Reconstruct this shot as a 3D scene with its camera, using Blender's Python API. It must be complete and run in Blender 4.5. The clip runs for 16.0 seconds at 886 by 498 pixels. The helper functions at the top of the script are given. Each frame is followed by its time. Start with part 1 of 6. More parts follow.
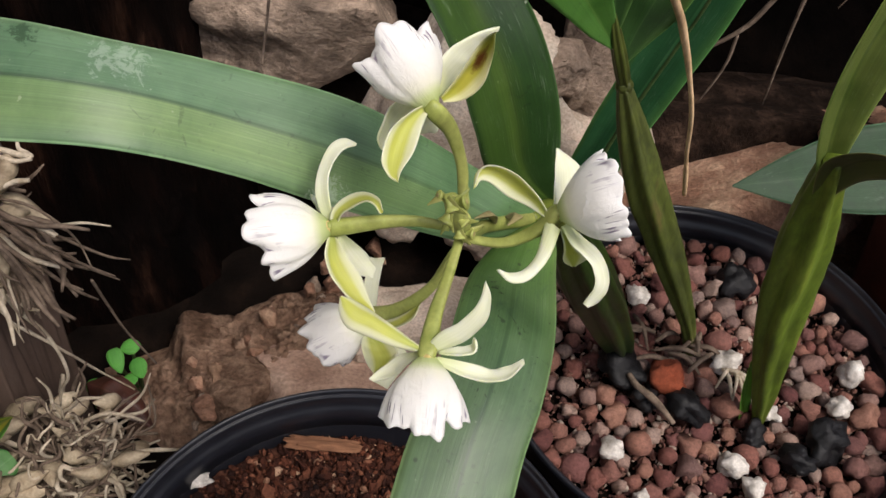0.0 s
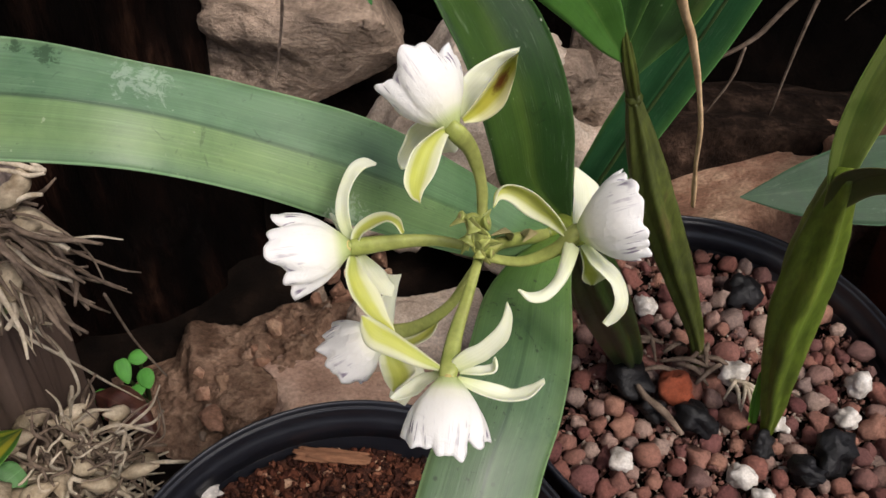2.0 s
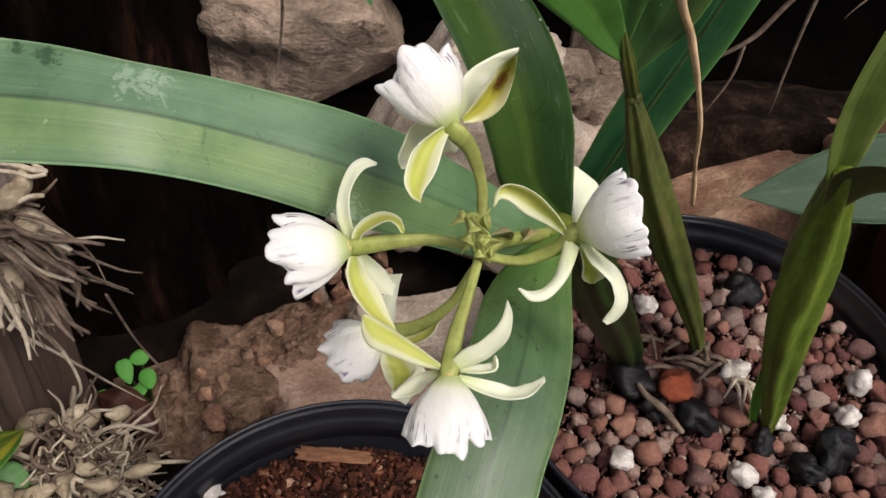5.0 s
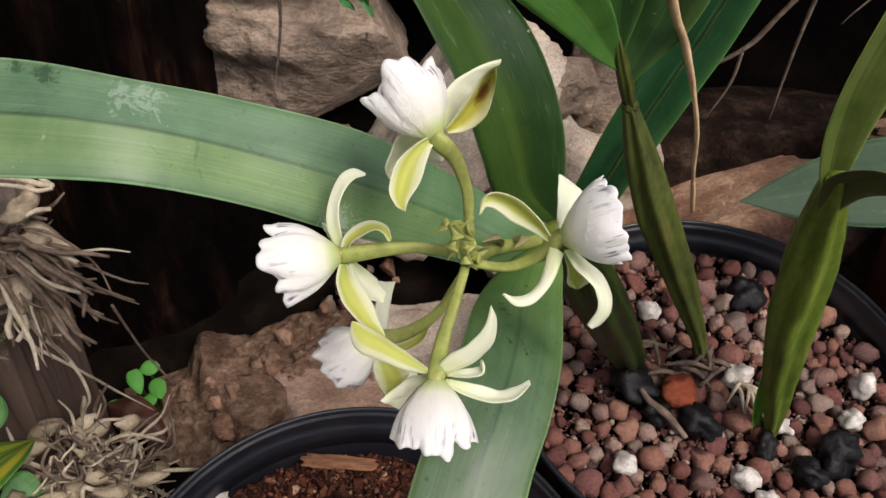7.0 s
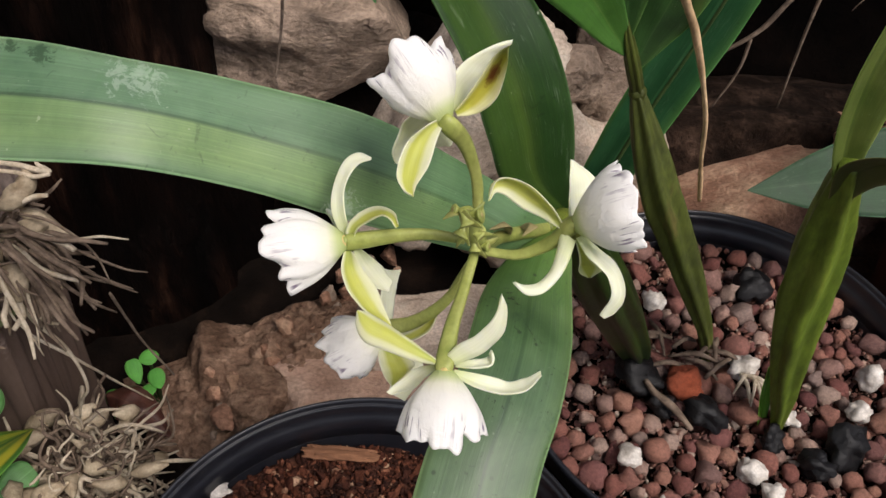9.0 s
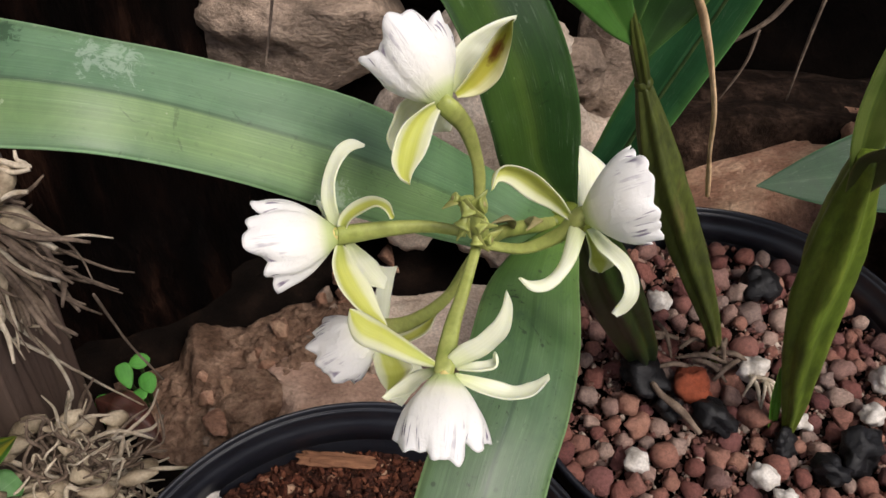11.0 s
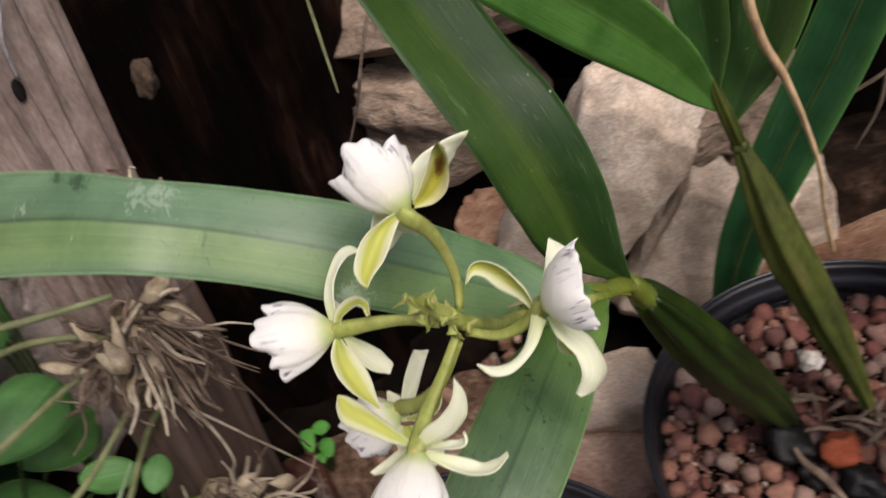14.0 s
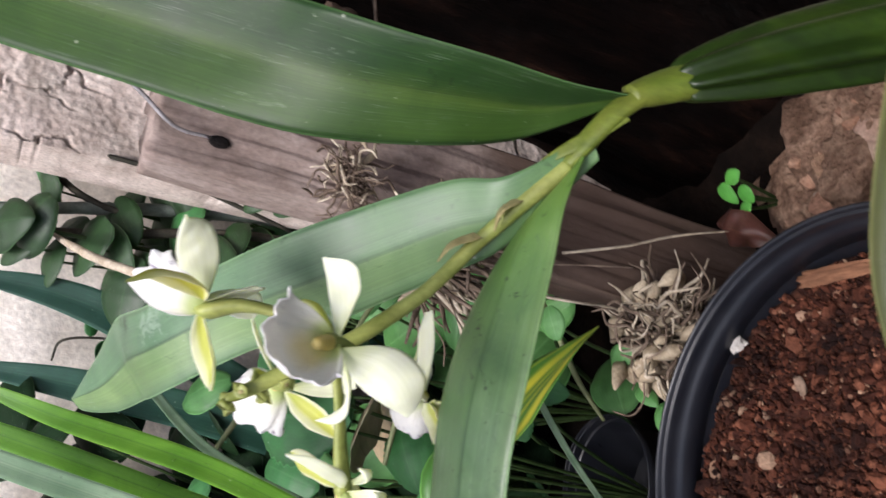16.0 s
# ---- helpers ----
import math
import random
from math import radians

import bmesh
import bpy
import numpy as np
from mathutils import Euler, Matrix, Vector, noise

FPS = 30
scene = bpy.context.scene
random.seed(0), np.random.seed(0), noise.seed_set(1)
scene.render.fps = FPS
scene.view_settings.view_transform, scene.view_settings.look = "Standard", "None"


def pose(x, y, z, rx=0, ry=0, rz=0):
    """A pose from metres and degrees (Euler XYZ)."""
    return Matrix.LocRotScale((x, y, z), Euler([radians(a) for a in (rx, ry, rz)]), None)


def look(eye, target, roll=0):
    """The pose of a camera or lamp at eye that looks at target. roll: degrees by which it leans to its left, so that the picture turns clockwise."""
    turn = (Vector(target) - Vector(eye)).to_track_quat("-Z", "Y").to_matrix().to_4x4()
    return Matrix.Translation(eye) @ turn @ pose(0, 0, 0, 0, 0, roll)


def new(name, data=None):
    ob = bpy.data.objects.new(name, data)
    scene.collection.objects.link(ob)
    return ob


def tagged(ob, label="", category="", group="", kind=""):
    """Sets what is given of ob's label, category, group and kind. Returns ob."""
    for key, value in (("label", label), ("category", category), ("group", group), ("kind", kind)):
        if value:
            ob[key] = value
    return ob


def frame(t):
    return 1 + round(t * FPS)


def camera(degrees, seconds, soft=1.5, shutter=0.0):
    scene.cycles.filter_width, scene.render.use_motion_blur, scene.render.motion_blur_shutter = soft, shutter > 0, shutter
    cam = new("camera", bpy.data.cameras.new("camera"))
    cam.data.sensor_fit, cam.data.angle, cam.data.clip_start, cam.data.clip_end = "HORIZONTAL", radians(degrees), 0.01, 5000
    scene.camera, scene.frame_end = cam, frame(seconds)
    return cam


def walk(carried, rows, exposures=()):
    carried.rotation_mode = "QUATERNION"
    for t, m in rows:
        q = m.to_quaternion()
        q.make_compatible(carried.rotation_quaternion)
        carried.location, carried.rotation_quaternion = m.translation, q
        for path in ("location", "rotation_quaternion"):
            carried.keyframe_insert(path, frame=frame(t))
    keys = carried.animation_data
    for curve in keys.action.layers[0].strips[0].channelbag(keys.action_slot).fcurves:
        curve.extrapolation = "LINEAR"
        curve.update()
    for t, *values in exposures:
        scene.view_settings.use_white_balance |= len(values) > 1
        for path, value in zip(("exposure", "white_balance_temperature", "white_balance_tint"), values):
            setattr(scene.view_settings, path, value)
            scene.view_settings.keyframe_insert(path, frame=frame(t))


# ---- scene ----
cam = camera(52.5, 16.0, soft=1.5, shutter=0.36)
PATH = [
    (0, pose(-0.0000, -0.0017, 0.5021, 42.76, -3.04, 3.27)),
    (0.5, pose(-0.0001, -0.0021, 0.5017, 43.15, -2.70, 3.10)),
    (1, pose(-0.0020, -0.0009, 0.5030, 43.05, -3.21, 3.36)),
    (1.5, pose(-0.0038, 0.0000, 0.5025, 42.98, -2.99, 3.24)),
    (2, pose(-0.0049, -0.0002, 0.5047, 43.09, -3.03, 3.22)),
    (2.5, pose(-0.0034, -0.0010, 0.5051, 43.08, -2.98, 3.25)),
    (3, pose(-0.0041, -0.0014, 0.5054, 43.09, -2.72, 3.17)),
    (3.5, pose(-0.0031, -0.0015, 0.5051, 43.13, -2.82, 3.08)),
    (4, pose(-0.0036, -0.0009, 0.5052, 43.07, -2.85, 3.07)),
    (6.5, pose(-0.0056, -0.0022, 0.5068, 43.25, -2.87, 3.17)),
    (7, pose(0.0018, -0.0045, 0.5092, 43.65, -1.72, 3.31)),
    (7.5, pose(0.0023, -0.0028, 0.5045, 43.23, -1.27, 3.54)),
    (8, pose(0.0016, -0.0010, 0.5033, 43.02, -1.52, 3.18)),
    (8.5, pose(-0.0015, -0.0002, 0.5042, 43.06, -1.82, 3.40)),
    (9, pose(-0.0004, -0.0008, 0.5039, 43.05, -1.90, 3.40)),
    (11.5, pose(-0.0007, 0.0103, 0.4898, 43.38, -1.76, 3.10)),
    (12, pose(0.0006, 0.0109, 0.4897, 43.79, -1.44, 3.19)),
    (12.5, pose(0.0007, 0.0095, 0.4875, 43.98, -0.66, 3.52)),
    (13, pose(0.0010, 0.0084, 0.4874, 44.36, -0.08, 3.91)),
    (13.5, pose(0.0078, 0.0028, 0.4930, 45.42, 1.39, 4.83)),
    (13.9, pose(0.0510, -0.0001, 0.5120, 47.25, 8.38, 10.82)),
    (14, pose(0.0627, 0.0059, 0.5094, 47.51, 11.44, 12.18)),
    (14.2, pose(0.0934, 0.0212, 0.5114, 43.32, 19.98, 13.28)),
    (14.5, pose(0.1293, 0.0392, 0.5003, 40.17, 29.42, 13.44)),
    (14.8, pose(0.1506, 0.0522, 0.4941, 38.76, 39.85, 15.37)),
    (15, pose(0.1794, 0.0647, 0.4807, 39.50, 46.25, 17.01)),
    (15.1, pose(0.1869, 0.0703, 0.4736, 36.76, 47.81, 14.51)),
    (15.5, pose(0.1997, 0.0921, 0.4493, 34.19, 58.48, 15.81)),
    (16, pose(0.2049, 0.1148, 0.4214, 26.11, 62.33, 11.79)),
]
walk(cam, PATH, [(0, 0.03, 6500, 13), (11.5, 0.02, 6500, 13), (12.0, -0.05, 6500, 13), (12.5, -0.08, 6500, 13), (13.5, -0.09, 6550, 14), (14.0, -0.07, 6600, 16), (14.5, -0.06, 6450, 13), (15.0, 0.0, 6200, 11), (15.5, 0.20, 6050, 11), (16.0, 0.40, 6050, 15)])

# ---- light ----
world = bpy.data.worlds.new("sky")
scene.world = world
world.use_nodes = True
wn = world.node_tree
sky = wn.nodes.new("ShaderNodeTexSky")
sky.sky_type, sky.sun_disc = "NISHITA", False
sky.sun_elevation, sky.sun_rotation = radians(56), radians(133)
sky.air_density, sky.dust_density = 1.0, 4.0
wn.links.new(sky.outputs[0], wn.nodes["Background"].inputs[0])
wn.nodes["Background"].inputs[1].default_value = 0.122
sun = new("sun", bpy.data.lights.new("sun", "SUN"))
sun.data.energy, sun.data.angle, sun.data.color = 3.05, radians(26), (1.0, 0.95, 0.87)
sun.matrix_world = look((0.75, -0.70, 1.5), (0, 0, 0))


# ---- materials ----
def nodes(name):
    m = bpy.data.materials.new(name)
    m.use_nodes = True
    return m, m.node_tree, m.node_tree.nodes["Principled BSDF"]


def link(nt, a, b):
    nt.links.new(a, b)


def ramp(nt, fac, stops):
    r = nt.nodes.new("ShaderNodeValToRGB")
    while len(r.color_ramp.elements) < len(stops):
        r.color_ramp.elements.new(0.5)
    for e, (p, c) in zip(r.color_ramp.elements, stops):
        e.position, e.color = p, (*c, 1)
    link(nt, fac, r.inputs[0])
    return r.outputs[0]


def coords(nt, kind="Object", scale=(1, 1, 1)):
    c = nt.nodes.new("ShaderNodeTexCoord")
    mp = nt.nodes.new("ShaderNodeMapping")
    mp.inputs["Scale"].default_value = scale
    link(nt, c.outputs[kind], mp.inputs[0])
    return mp.outputs[0]


def noise_tex(nt, vec, scale, detail=6, rough=0.6, dist=0.0):
    n = nt.nodes.new("ShaderNodeTexNoise")
    n.inputs["Scale"].default_value = scale
    n.inputs["Detail"].default_value = detail
    n.inputs["Roughness"].default_value = rough
    n.inputs["Distortion"].default_value = dist
    link(nt, vec, n.inputs["Vector"])
    return n.outputs[0]


def mix(nt, fac, a, b, mode="MIX"):
    m = nt.nodes.new("ShaderNodeMix")
    m.data_type, m.blend_type = "RGBA", mode
    if isinstance(fac, float):
        m.inputs[0].default_value = fac
    else:
        link(nt, fac, m.inputs[0])
    for s, v in ((m.inputs[6], a), (m.inputs[7], b)):
        if isinstance(v, tuple):
            s.default_value = (*v, 1)
        else:
            link(nt, v, s)
    return m.outputs[2]


def bump(nt, bsdf, height, strength=0.5, dist=0.002, after=None):
    b = nt.nodes.new("ShaderNodeBump")
    b.inputs["Strength"].default_value = strength
    b.inputs["Distance"].default_value = dist
    link(nt, height, b.inputs["Height"])
    if after is not None:
        link(nt, after, b.inputs["Normal"])
    link(nt, b.outputs[0], bsdf.inputs["Normal"])
    return b.outputs[0]


def math_node(nt, op, a, b=None):
    m = nt.nodes.new("ShaderNodeMath")
    m.operation = op
    for s, v in zip(m.inputs, (a, b)):
        if v is None:
            continue
        if isinstance(v, (int, float)):
            s.default_value = v
        else:
            link(nt, v, s)
    return m.outputs[0]


def rough_mat(name, stops, scale=40, fine=300, rough=0.9, bump_d=0.003, strength=0.7, stretch=(1, 1, 1), tint=0.25, spec=0.3, obrand=0.0):
    """A rough natural surface: broad patches, fine grain and relief."""
    m, nt, b = nodes(name)
    v = coords(nt, "Object", stretch)
    n1 = noise_tex(nt, v, scale, 8, 0.62, 0.1)
    n2 = noise_tex(nt, v, fine, 4, 0.6)
    col = ramp(nt, n1, stops)
    g = ramp(nt, n2, [(0.3, (1 - tint,) * 3), (0.7, (1 + tint * 0.5,) * 3)])
    col = mix(nt, 1.0, col, g, "MULTIPLY")
    n3 = noise_tex(nt, coords(nt, "Object"), scale * 0.45, 4, 0.6, 0.8)
    col = mix(nt, 1.0, col, ramp(nt, n3, [(0.32, (0.66, 0.64, 0.62)), (0.68, (1.22, 1.22, 1.24))]), "MULTIPLY")
    if obrand:
        oi = nt.nodes.new("ShaderNodeObjectInfo")
        t = ramp(nt, oi.outputs["Random"], [(0, (1 - obrand,) * 3), (1, (1 + obrand,) * 3)])
        col = mix(nt, 1.0, col, t, "MULTIPLY")
    link(nt, col, b.inputs["Base Color"])
    b.inputs["Roughness"].default_value = rough
    b.inputs["Specular IOR Level"].default_value = spec
    first = bump(nt, b, n2, strength * 0.6, bump_d * 0.3)
    bump(nt, b, n1, strength, bump_d, first)
    return m


def leaf_mat(name, base, mid, edge, gloss=0.35, veins=42, stains=0.35, yellow=None, spec=0.5, pale=None, scuffs=(), band=None, young=None, coat=0.0, pits=0.35):
    """Leaf skin: parallel veins along the blade, a paler stripe, blotches and dust. UV: x across, y along."""
    pale = pale or base
    m, nt, b = nodes(name)
    uv = coords(nt, "UV")
    sep = nt.nodes.new("ShaderNodeSeparateXYZ")
    link(nt, uv, sep.inputs[0])
    streak = noise_tex(nt, coords(nt, "UV", (veins, 1.2, 1)), 1.0, 3, 0.6)
    broad = noise_tex(nt, coords(nt, "Object"), 45, 5, 0.6, 0.6)
    thin = tuple(min(0.6, c * 2.0 + 0.02) for c in edge)
    across = ramp(nt, sep.outputs[0], [(0.0, thin), (0.012, thin), (0.022, edge), (0.10, base), (0.475, base), (0.496, mid), (0.506, mid), (0.53, pale), (0.8, pale), (0.978, edge), (0.988, thin), (1.0, thin)])
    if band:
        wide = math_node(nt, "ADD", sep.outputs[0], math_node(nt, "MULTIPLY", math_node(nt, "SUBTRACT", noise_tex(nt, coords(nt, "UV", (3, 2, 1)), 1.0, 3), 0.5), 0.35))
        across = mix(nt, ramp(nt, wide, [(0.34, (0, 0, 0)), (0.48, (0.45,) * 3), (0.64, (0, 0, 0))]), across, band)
    if young:
        across = mix(nt, ramp(nt, sep.outputs[1], [(0.05, (0.9,) * 3), (0.45, (0, 0, 0))]), across, young)
    g = ramp(nt, streak, [(0.25, (0.82,) * 3), (0.75, (1.14,) * 3)])
    col = mix(nt, 1.0, across, g, "MULTIPLY")
    g2 = ramp(nt, broad, [(0.3, (0.62, 0.70, 0.62)), (0.7, (1.25, 1.18, 1.15))])
    col = mix(nt, 1.0, col, g2, "MULTIPLY")
    spots = noise_tex(nt, coords(nt, "Object"), 260, 4, 0.7, 1.5)
    s = ramp(nt, spots, [(0.62, (1, 1, 1)), (0.70, (1 - stains,) * 3)])
    col = mix(nt, 1.0, col, s, "MULTIPLY")
    fine = noise_tex(nt, coords(nt, "UV", (150, 2.0, 1)), 1.0, 2, 0.5)
    col = mix(nt, 1.0, col, ramp(nt, fine, [(0.3, (0.87,) * 3), (0.7, (1.11,) * 3)]), "MULTIPLY")
    smear = noise_tex(nt, coords(nt, "UV", (3.5, 9, 1)), 1.0, 6, 0.75, 1.2)
    col = mix(nt, math_node(nt, "MULTIPLY", ramp(nt, smear, [(0.56, (0, 0, 0)), (0.70, (1, 1, 1))]), stains), col, mid)
    pale_smear = noise_tex(nt, coords(nt, "UV", (5, 5, 3)), 1.3, 6, 0.8, 0.8)
    col = mix(nt, math_node(nt, "MULTIPLY", ramp(nt, pale_smear, [(0.60, (0, 0, 0)), (0.74, (1, 1, 1))]), 0.22), col, (0.34, 0.42, 0.33))
    dust = noise_tex(nt, coords(nt, "Object"), 620, 2, 0.5)
    d = ramp(nt, dust, [(0.73, (0, 0, 0)), (0.80, (1, 1, 1))])
    col = mix(nt, math_node(nt, "MULTIPLY", d, 0.22), col, (0.5, 0.55, 0.45))
    vo = nt.nodes.new("ShaderNodeTexVoronoi")
    vo.inputs["Scale"].default_value = 105
    link(nt, coords(nt, "Object"), vo.inputs["Vector"])
    rare = ramp(nt, noise_tex(nt, coords(nt, "Object"), 38, 2, 0.5), [(0.46, (0, 0, 0)), (0.60, (1, 1, 1))])
    speck = math_node(nt, "MULTIPLY", ramp(nt, vo.outputs["Distance"], [(0.035, (1, 1, 1)), (0.060, (0, 0, 0))]), rare)
    col = mix(nt, math_node(nt, "MULTIPLY", speck, 0.55), col, (0.50, 0.55, 0.46))
    pit = nt.nodes.new("ShaderNodeTexVoronoi")
    pit.inputs["Scale"].default_value = 170
    link(nt, coords(nt, "Object"), pit.inputs["Vector"])
    some = ramp(nt, noise_tex(nt, coords(nt, "Object"), 60, 2, 0.5), [(0.48, (0, 0, 0)), (0.62, (1, 1, 1))])
    col = mix(nt, math_node(nt, "MULTIPLY", math_node(nt, "MULTIPLY", ramp(nt, pit.outputs["Distance"], [(0.07, (1, 1, 1)), (0.13, (0, 0, 0))]), some), pits), col, (0.014, 0.028, 0.012))
    scratch = noise_tex(nt, coords(nt, "UV", (95, 14, 1)), 1.0, 3, 0.65, 0.4)
    patch = ramp(nt, noise_tex(nt, coords(nt, "UV", (4, 6, 1)), 1.4, 4, 0.6), [(0.46, (0, 0, 0)), (0.62, (1, 1, 1))])
    col = mix(nt, math_node(nt, "MULTIPLY", math_node(nt, "MULTIPLY", ramp(nt, scratch, [(0.58, (0, 0, 0)), (0.68, (1, 1, 1))]), patch), 0.16), col, (0.36, 0.44, 0.36))
    for place, size, amount, tone in scuffs:
        far = nt.nodes.new("ShaderNodeVectorMath")
        far.operation = "DISTANCE"
        link(nt, coords(nt, "Object"), far.inputs[0])
        far.inputs[1].default_value = place
        wob = noise_tex(nt, coords(nt, "Object"), 420, 5, 0.75, 1.0)
        k = math_node(nt, "ADD", math_node(nt, "DIVIDE", far.outputs["Value"], size), math_node(nt, "MULTIPLY", wob, 2.4))
        col = mix(nt, math_node(nt, "MULTIPLY", ramp(nt, math_node(nt, "MULTIPLY", k, 0.5), [(0.74, (1, 1, 1)), (0.86, (0, 0, 0))]), amount), col, tone)
    if yellow:
        y = ramp(nt, noise_tex(nt, coords(nt, "UV", (4, 0.5, 1)), 1.0, 2), [(0.45, (0, 0, 0)), (0.58, (1, 1, 1))])
        col = mix(nt, y, col, yellow)
    oi = nt.nodes.new("ShaderNodeObjectInfo")
    col = mix(nt, 1.0, col, ramp(nt, oi.outputs["Random"], [(0, (0.78, 0.82, 0.8)), (1, (1.2, 1.14, 1.1))]), "MULTIPLY")
    link(nt, col, b.inputs["Base Color"])
    b.inputs["Specular IOR Level"].default_value = spec
    b.inputs["Coat Weight"].default_value = coat
    b.inputs["Coat Roughness"].default_value = 0.46
    r = ramp(nt, broad, [(0.3, (gloss,) * 3), (0.7, (gloss + 0.2,) * 3)])
    link(nt, r, b.inputs["Roughness"])
    b.inputs["Subsurface Weight"].default_value = 0.08
    b.inputs["Subsurface Radius"].default_value = (0.002, 0.004, 0.001)
    b.inputs["Subsurface Scale"].default_value = 0.5
    bump(nt, b, fine, 0.10, 0.0003, bump(nt, b, streak, 0.10, 0.0005))
    return m


SCUFF, TORN = (0.44, 0.53, 0.47), (0.016, 0.045, 0.016)
LEAF = leaf_mat("orchid_leaf", (0.082, 0.160, 0.090), (0.040, 0.086, 0.042), (0.090, 0.165, 0.088), gloss=0.42, coat=0.18, pale=(0.122, 0.205, 0.084), young=(0.070, 0.150, 0.055), scuffs=(((-0.075, 0.159, 0.3795), 0.0125, 0.24, SCUFF), ((-0.030, 0.158, 0.345), 0.010, 0.3, SCUFF), ((-0.110, 0.150, 0.386), 0.006, 0.3, SCUFF), ((-0.094, 0.159, 0.3865), 0.0055, 0.9, TORN), ((-0.101, 0.160, 0.387), 0.004, 0.9, TORN)))
LEAF_FRONT = leaf_mat("front_leaf", (0.066, 0.122, 0.060), (0.034, 0.074, 0.036), (0.084, 0.144, 0.062), gloss=0.33, stains=0.8, young=(0.095, 0.190, 0.026), coat=0.10, pits=0.8)
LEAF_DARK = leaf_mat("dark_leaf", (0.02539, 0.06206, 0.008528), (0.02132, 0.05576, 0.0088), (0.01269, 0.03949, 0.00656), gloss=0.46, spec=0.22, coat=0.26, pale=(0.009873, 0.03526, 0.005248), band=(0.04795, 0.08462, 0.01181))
LEAF_TEAL = leaf_mat("teal_leaf", (0.018, 0.082, 0.030), (0.035, 0.12, 0.045), (0.045, 0.13, 0.035), gloss=0.5, spec=0.2)
LEAF_GRASS = leaf_mat("grass_leaf", (0.10, 0.25, 0.02), (0.06, 0.17, 0.02), (0.13, 0.30, 0.03), gloss=0.4, veins=20)
LEAF_PALE = leaf_mat("pale_leaf", (0.22, 0.33, 0.22), (0.30, 0.40, 0.28), (0.2, 0.3, 0.2), gloss=0.5, veins=20)
LEAF_GREY = leaf_mat("grey_green_leaf", (0.034, 0.072, 0.038), (0.050, 0.095, 0.050), (0.036, 0.072, 0.040), gloss=0.5, spec=0.25, veins=18)
LEAF_YELLOW = leaf_mat("variegated_leaf", (0.05, 0.16, 0.02), (0.08, 0.2, 0.02), (0.05, 0.15, 0.02), gloss=0.4, veins=24, yellow=(0.42, 0.40, 0.03))
LEAF_ROUND = leaf_mat("round_leaf", (0.080, 0.225, 0.062), (0.12, 0.29, 0.10), (0.072, 0.20, 0.055), gloss=0.50, veins=8, stains=0.15)
LEAF_CLOVER = leaf_mat("clover_leaf", (0.09, 0.36, 0.05), (0.10, 0.38, 0.06), (0.09, 0.34, 0.05), gloss=0.5, veins=8, stains=0.0)
LEAF_RED = leaf_mat("red_leaf", (0.095, 0.030, 0.022), (0.14, 0.050, 0.035), (0.075, 0.025, 0.018), gloss=0.4, veins=14, stains=0.5)
CANE = rough_mat("cane_skin", [(0.3, (0.0525, 0.0854, 0.0096)), (0.5, (0.1125, 0.1647, 0.018)), (0.7, (0.1875, 0.2257, 0.0336))], 60, 500, 0.5, 0.0008, 0.5, (1, 1, 0.25), 0.3, 0.4)
CANE_MID = rough_mat("green_cane_skin", [(0.3, (0.00465, 0.01056, 0.001238)), (0.5, (0.01395, 0.03274, 0.002888)), (0.7, (0.02883, 0.05544, 0.004125))], 60, 500, 0.42, 0.0010, 0.6, (1, 1, 0.25), 0.3, 0.45)
CANE_DARK = rough_mat("old_cane_skin", [(0.3, (0.0435, 0.054, 0.0096)), (0.55, (0.07975, 0.1013, 0.0156)), (0.7, (0.145, 0.1148, 0.036))], 70, 500, 0.55, 0.0012, 0.6, (1, 1, 0.2), 0.35, 0.4)
STEM = rough_mat("flower_stem", [(0.3, (0.185, 0.225, 0.042)), (0.7, (0.400, 0.430, 0.130))], 90, 700, 0.45, 0.0004, 0.4, (1, 1, 1), 0.15, 0.4)
BRACT = rough_mat("green_bract", [(0.3, (0.13, 0.17, 0.028)), (0.7, (0.30, 0.30, 0.09))], 160, 700, 0.5, 0.0004, 0.4, (1, 1, 1), 0.2, 0.4)
HUSK = rough_mat("dry_husk", [(0.3, (0.20, 0.17, 0.07)), (0.7, (0.38, 0.33, 0.15))], 150, 800, 0.7, 0.0005, 0.5)


def see_through(nt, b, col, amount):
    """Thin living tissue lets part of the light through."""
    t = nt.nodes.new("ShaderNodeBsdfTranslucent")
    link(nt, col, t.inputs["Color"])
    mx = nt.nodes.new("ShaderNodeMixShader")
    mx.inputs[0].default_value = amount
    out = next(n for n in nt.nodes if n.type == "OUTPUT_MATERIAL")
    link(nt, b.outputs[0], mx.inputs[1])
    link(nt, t.outputs[0], mx.inputs[2])
    link(nt, mx.outputs[0], out.inputs["Surface"])


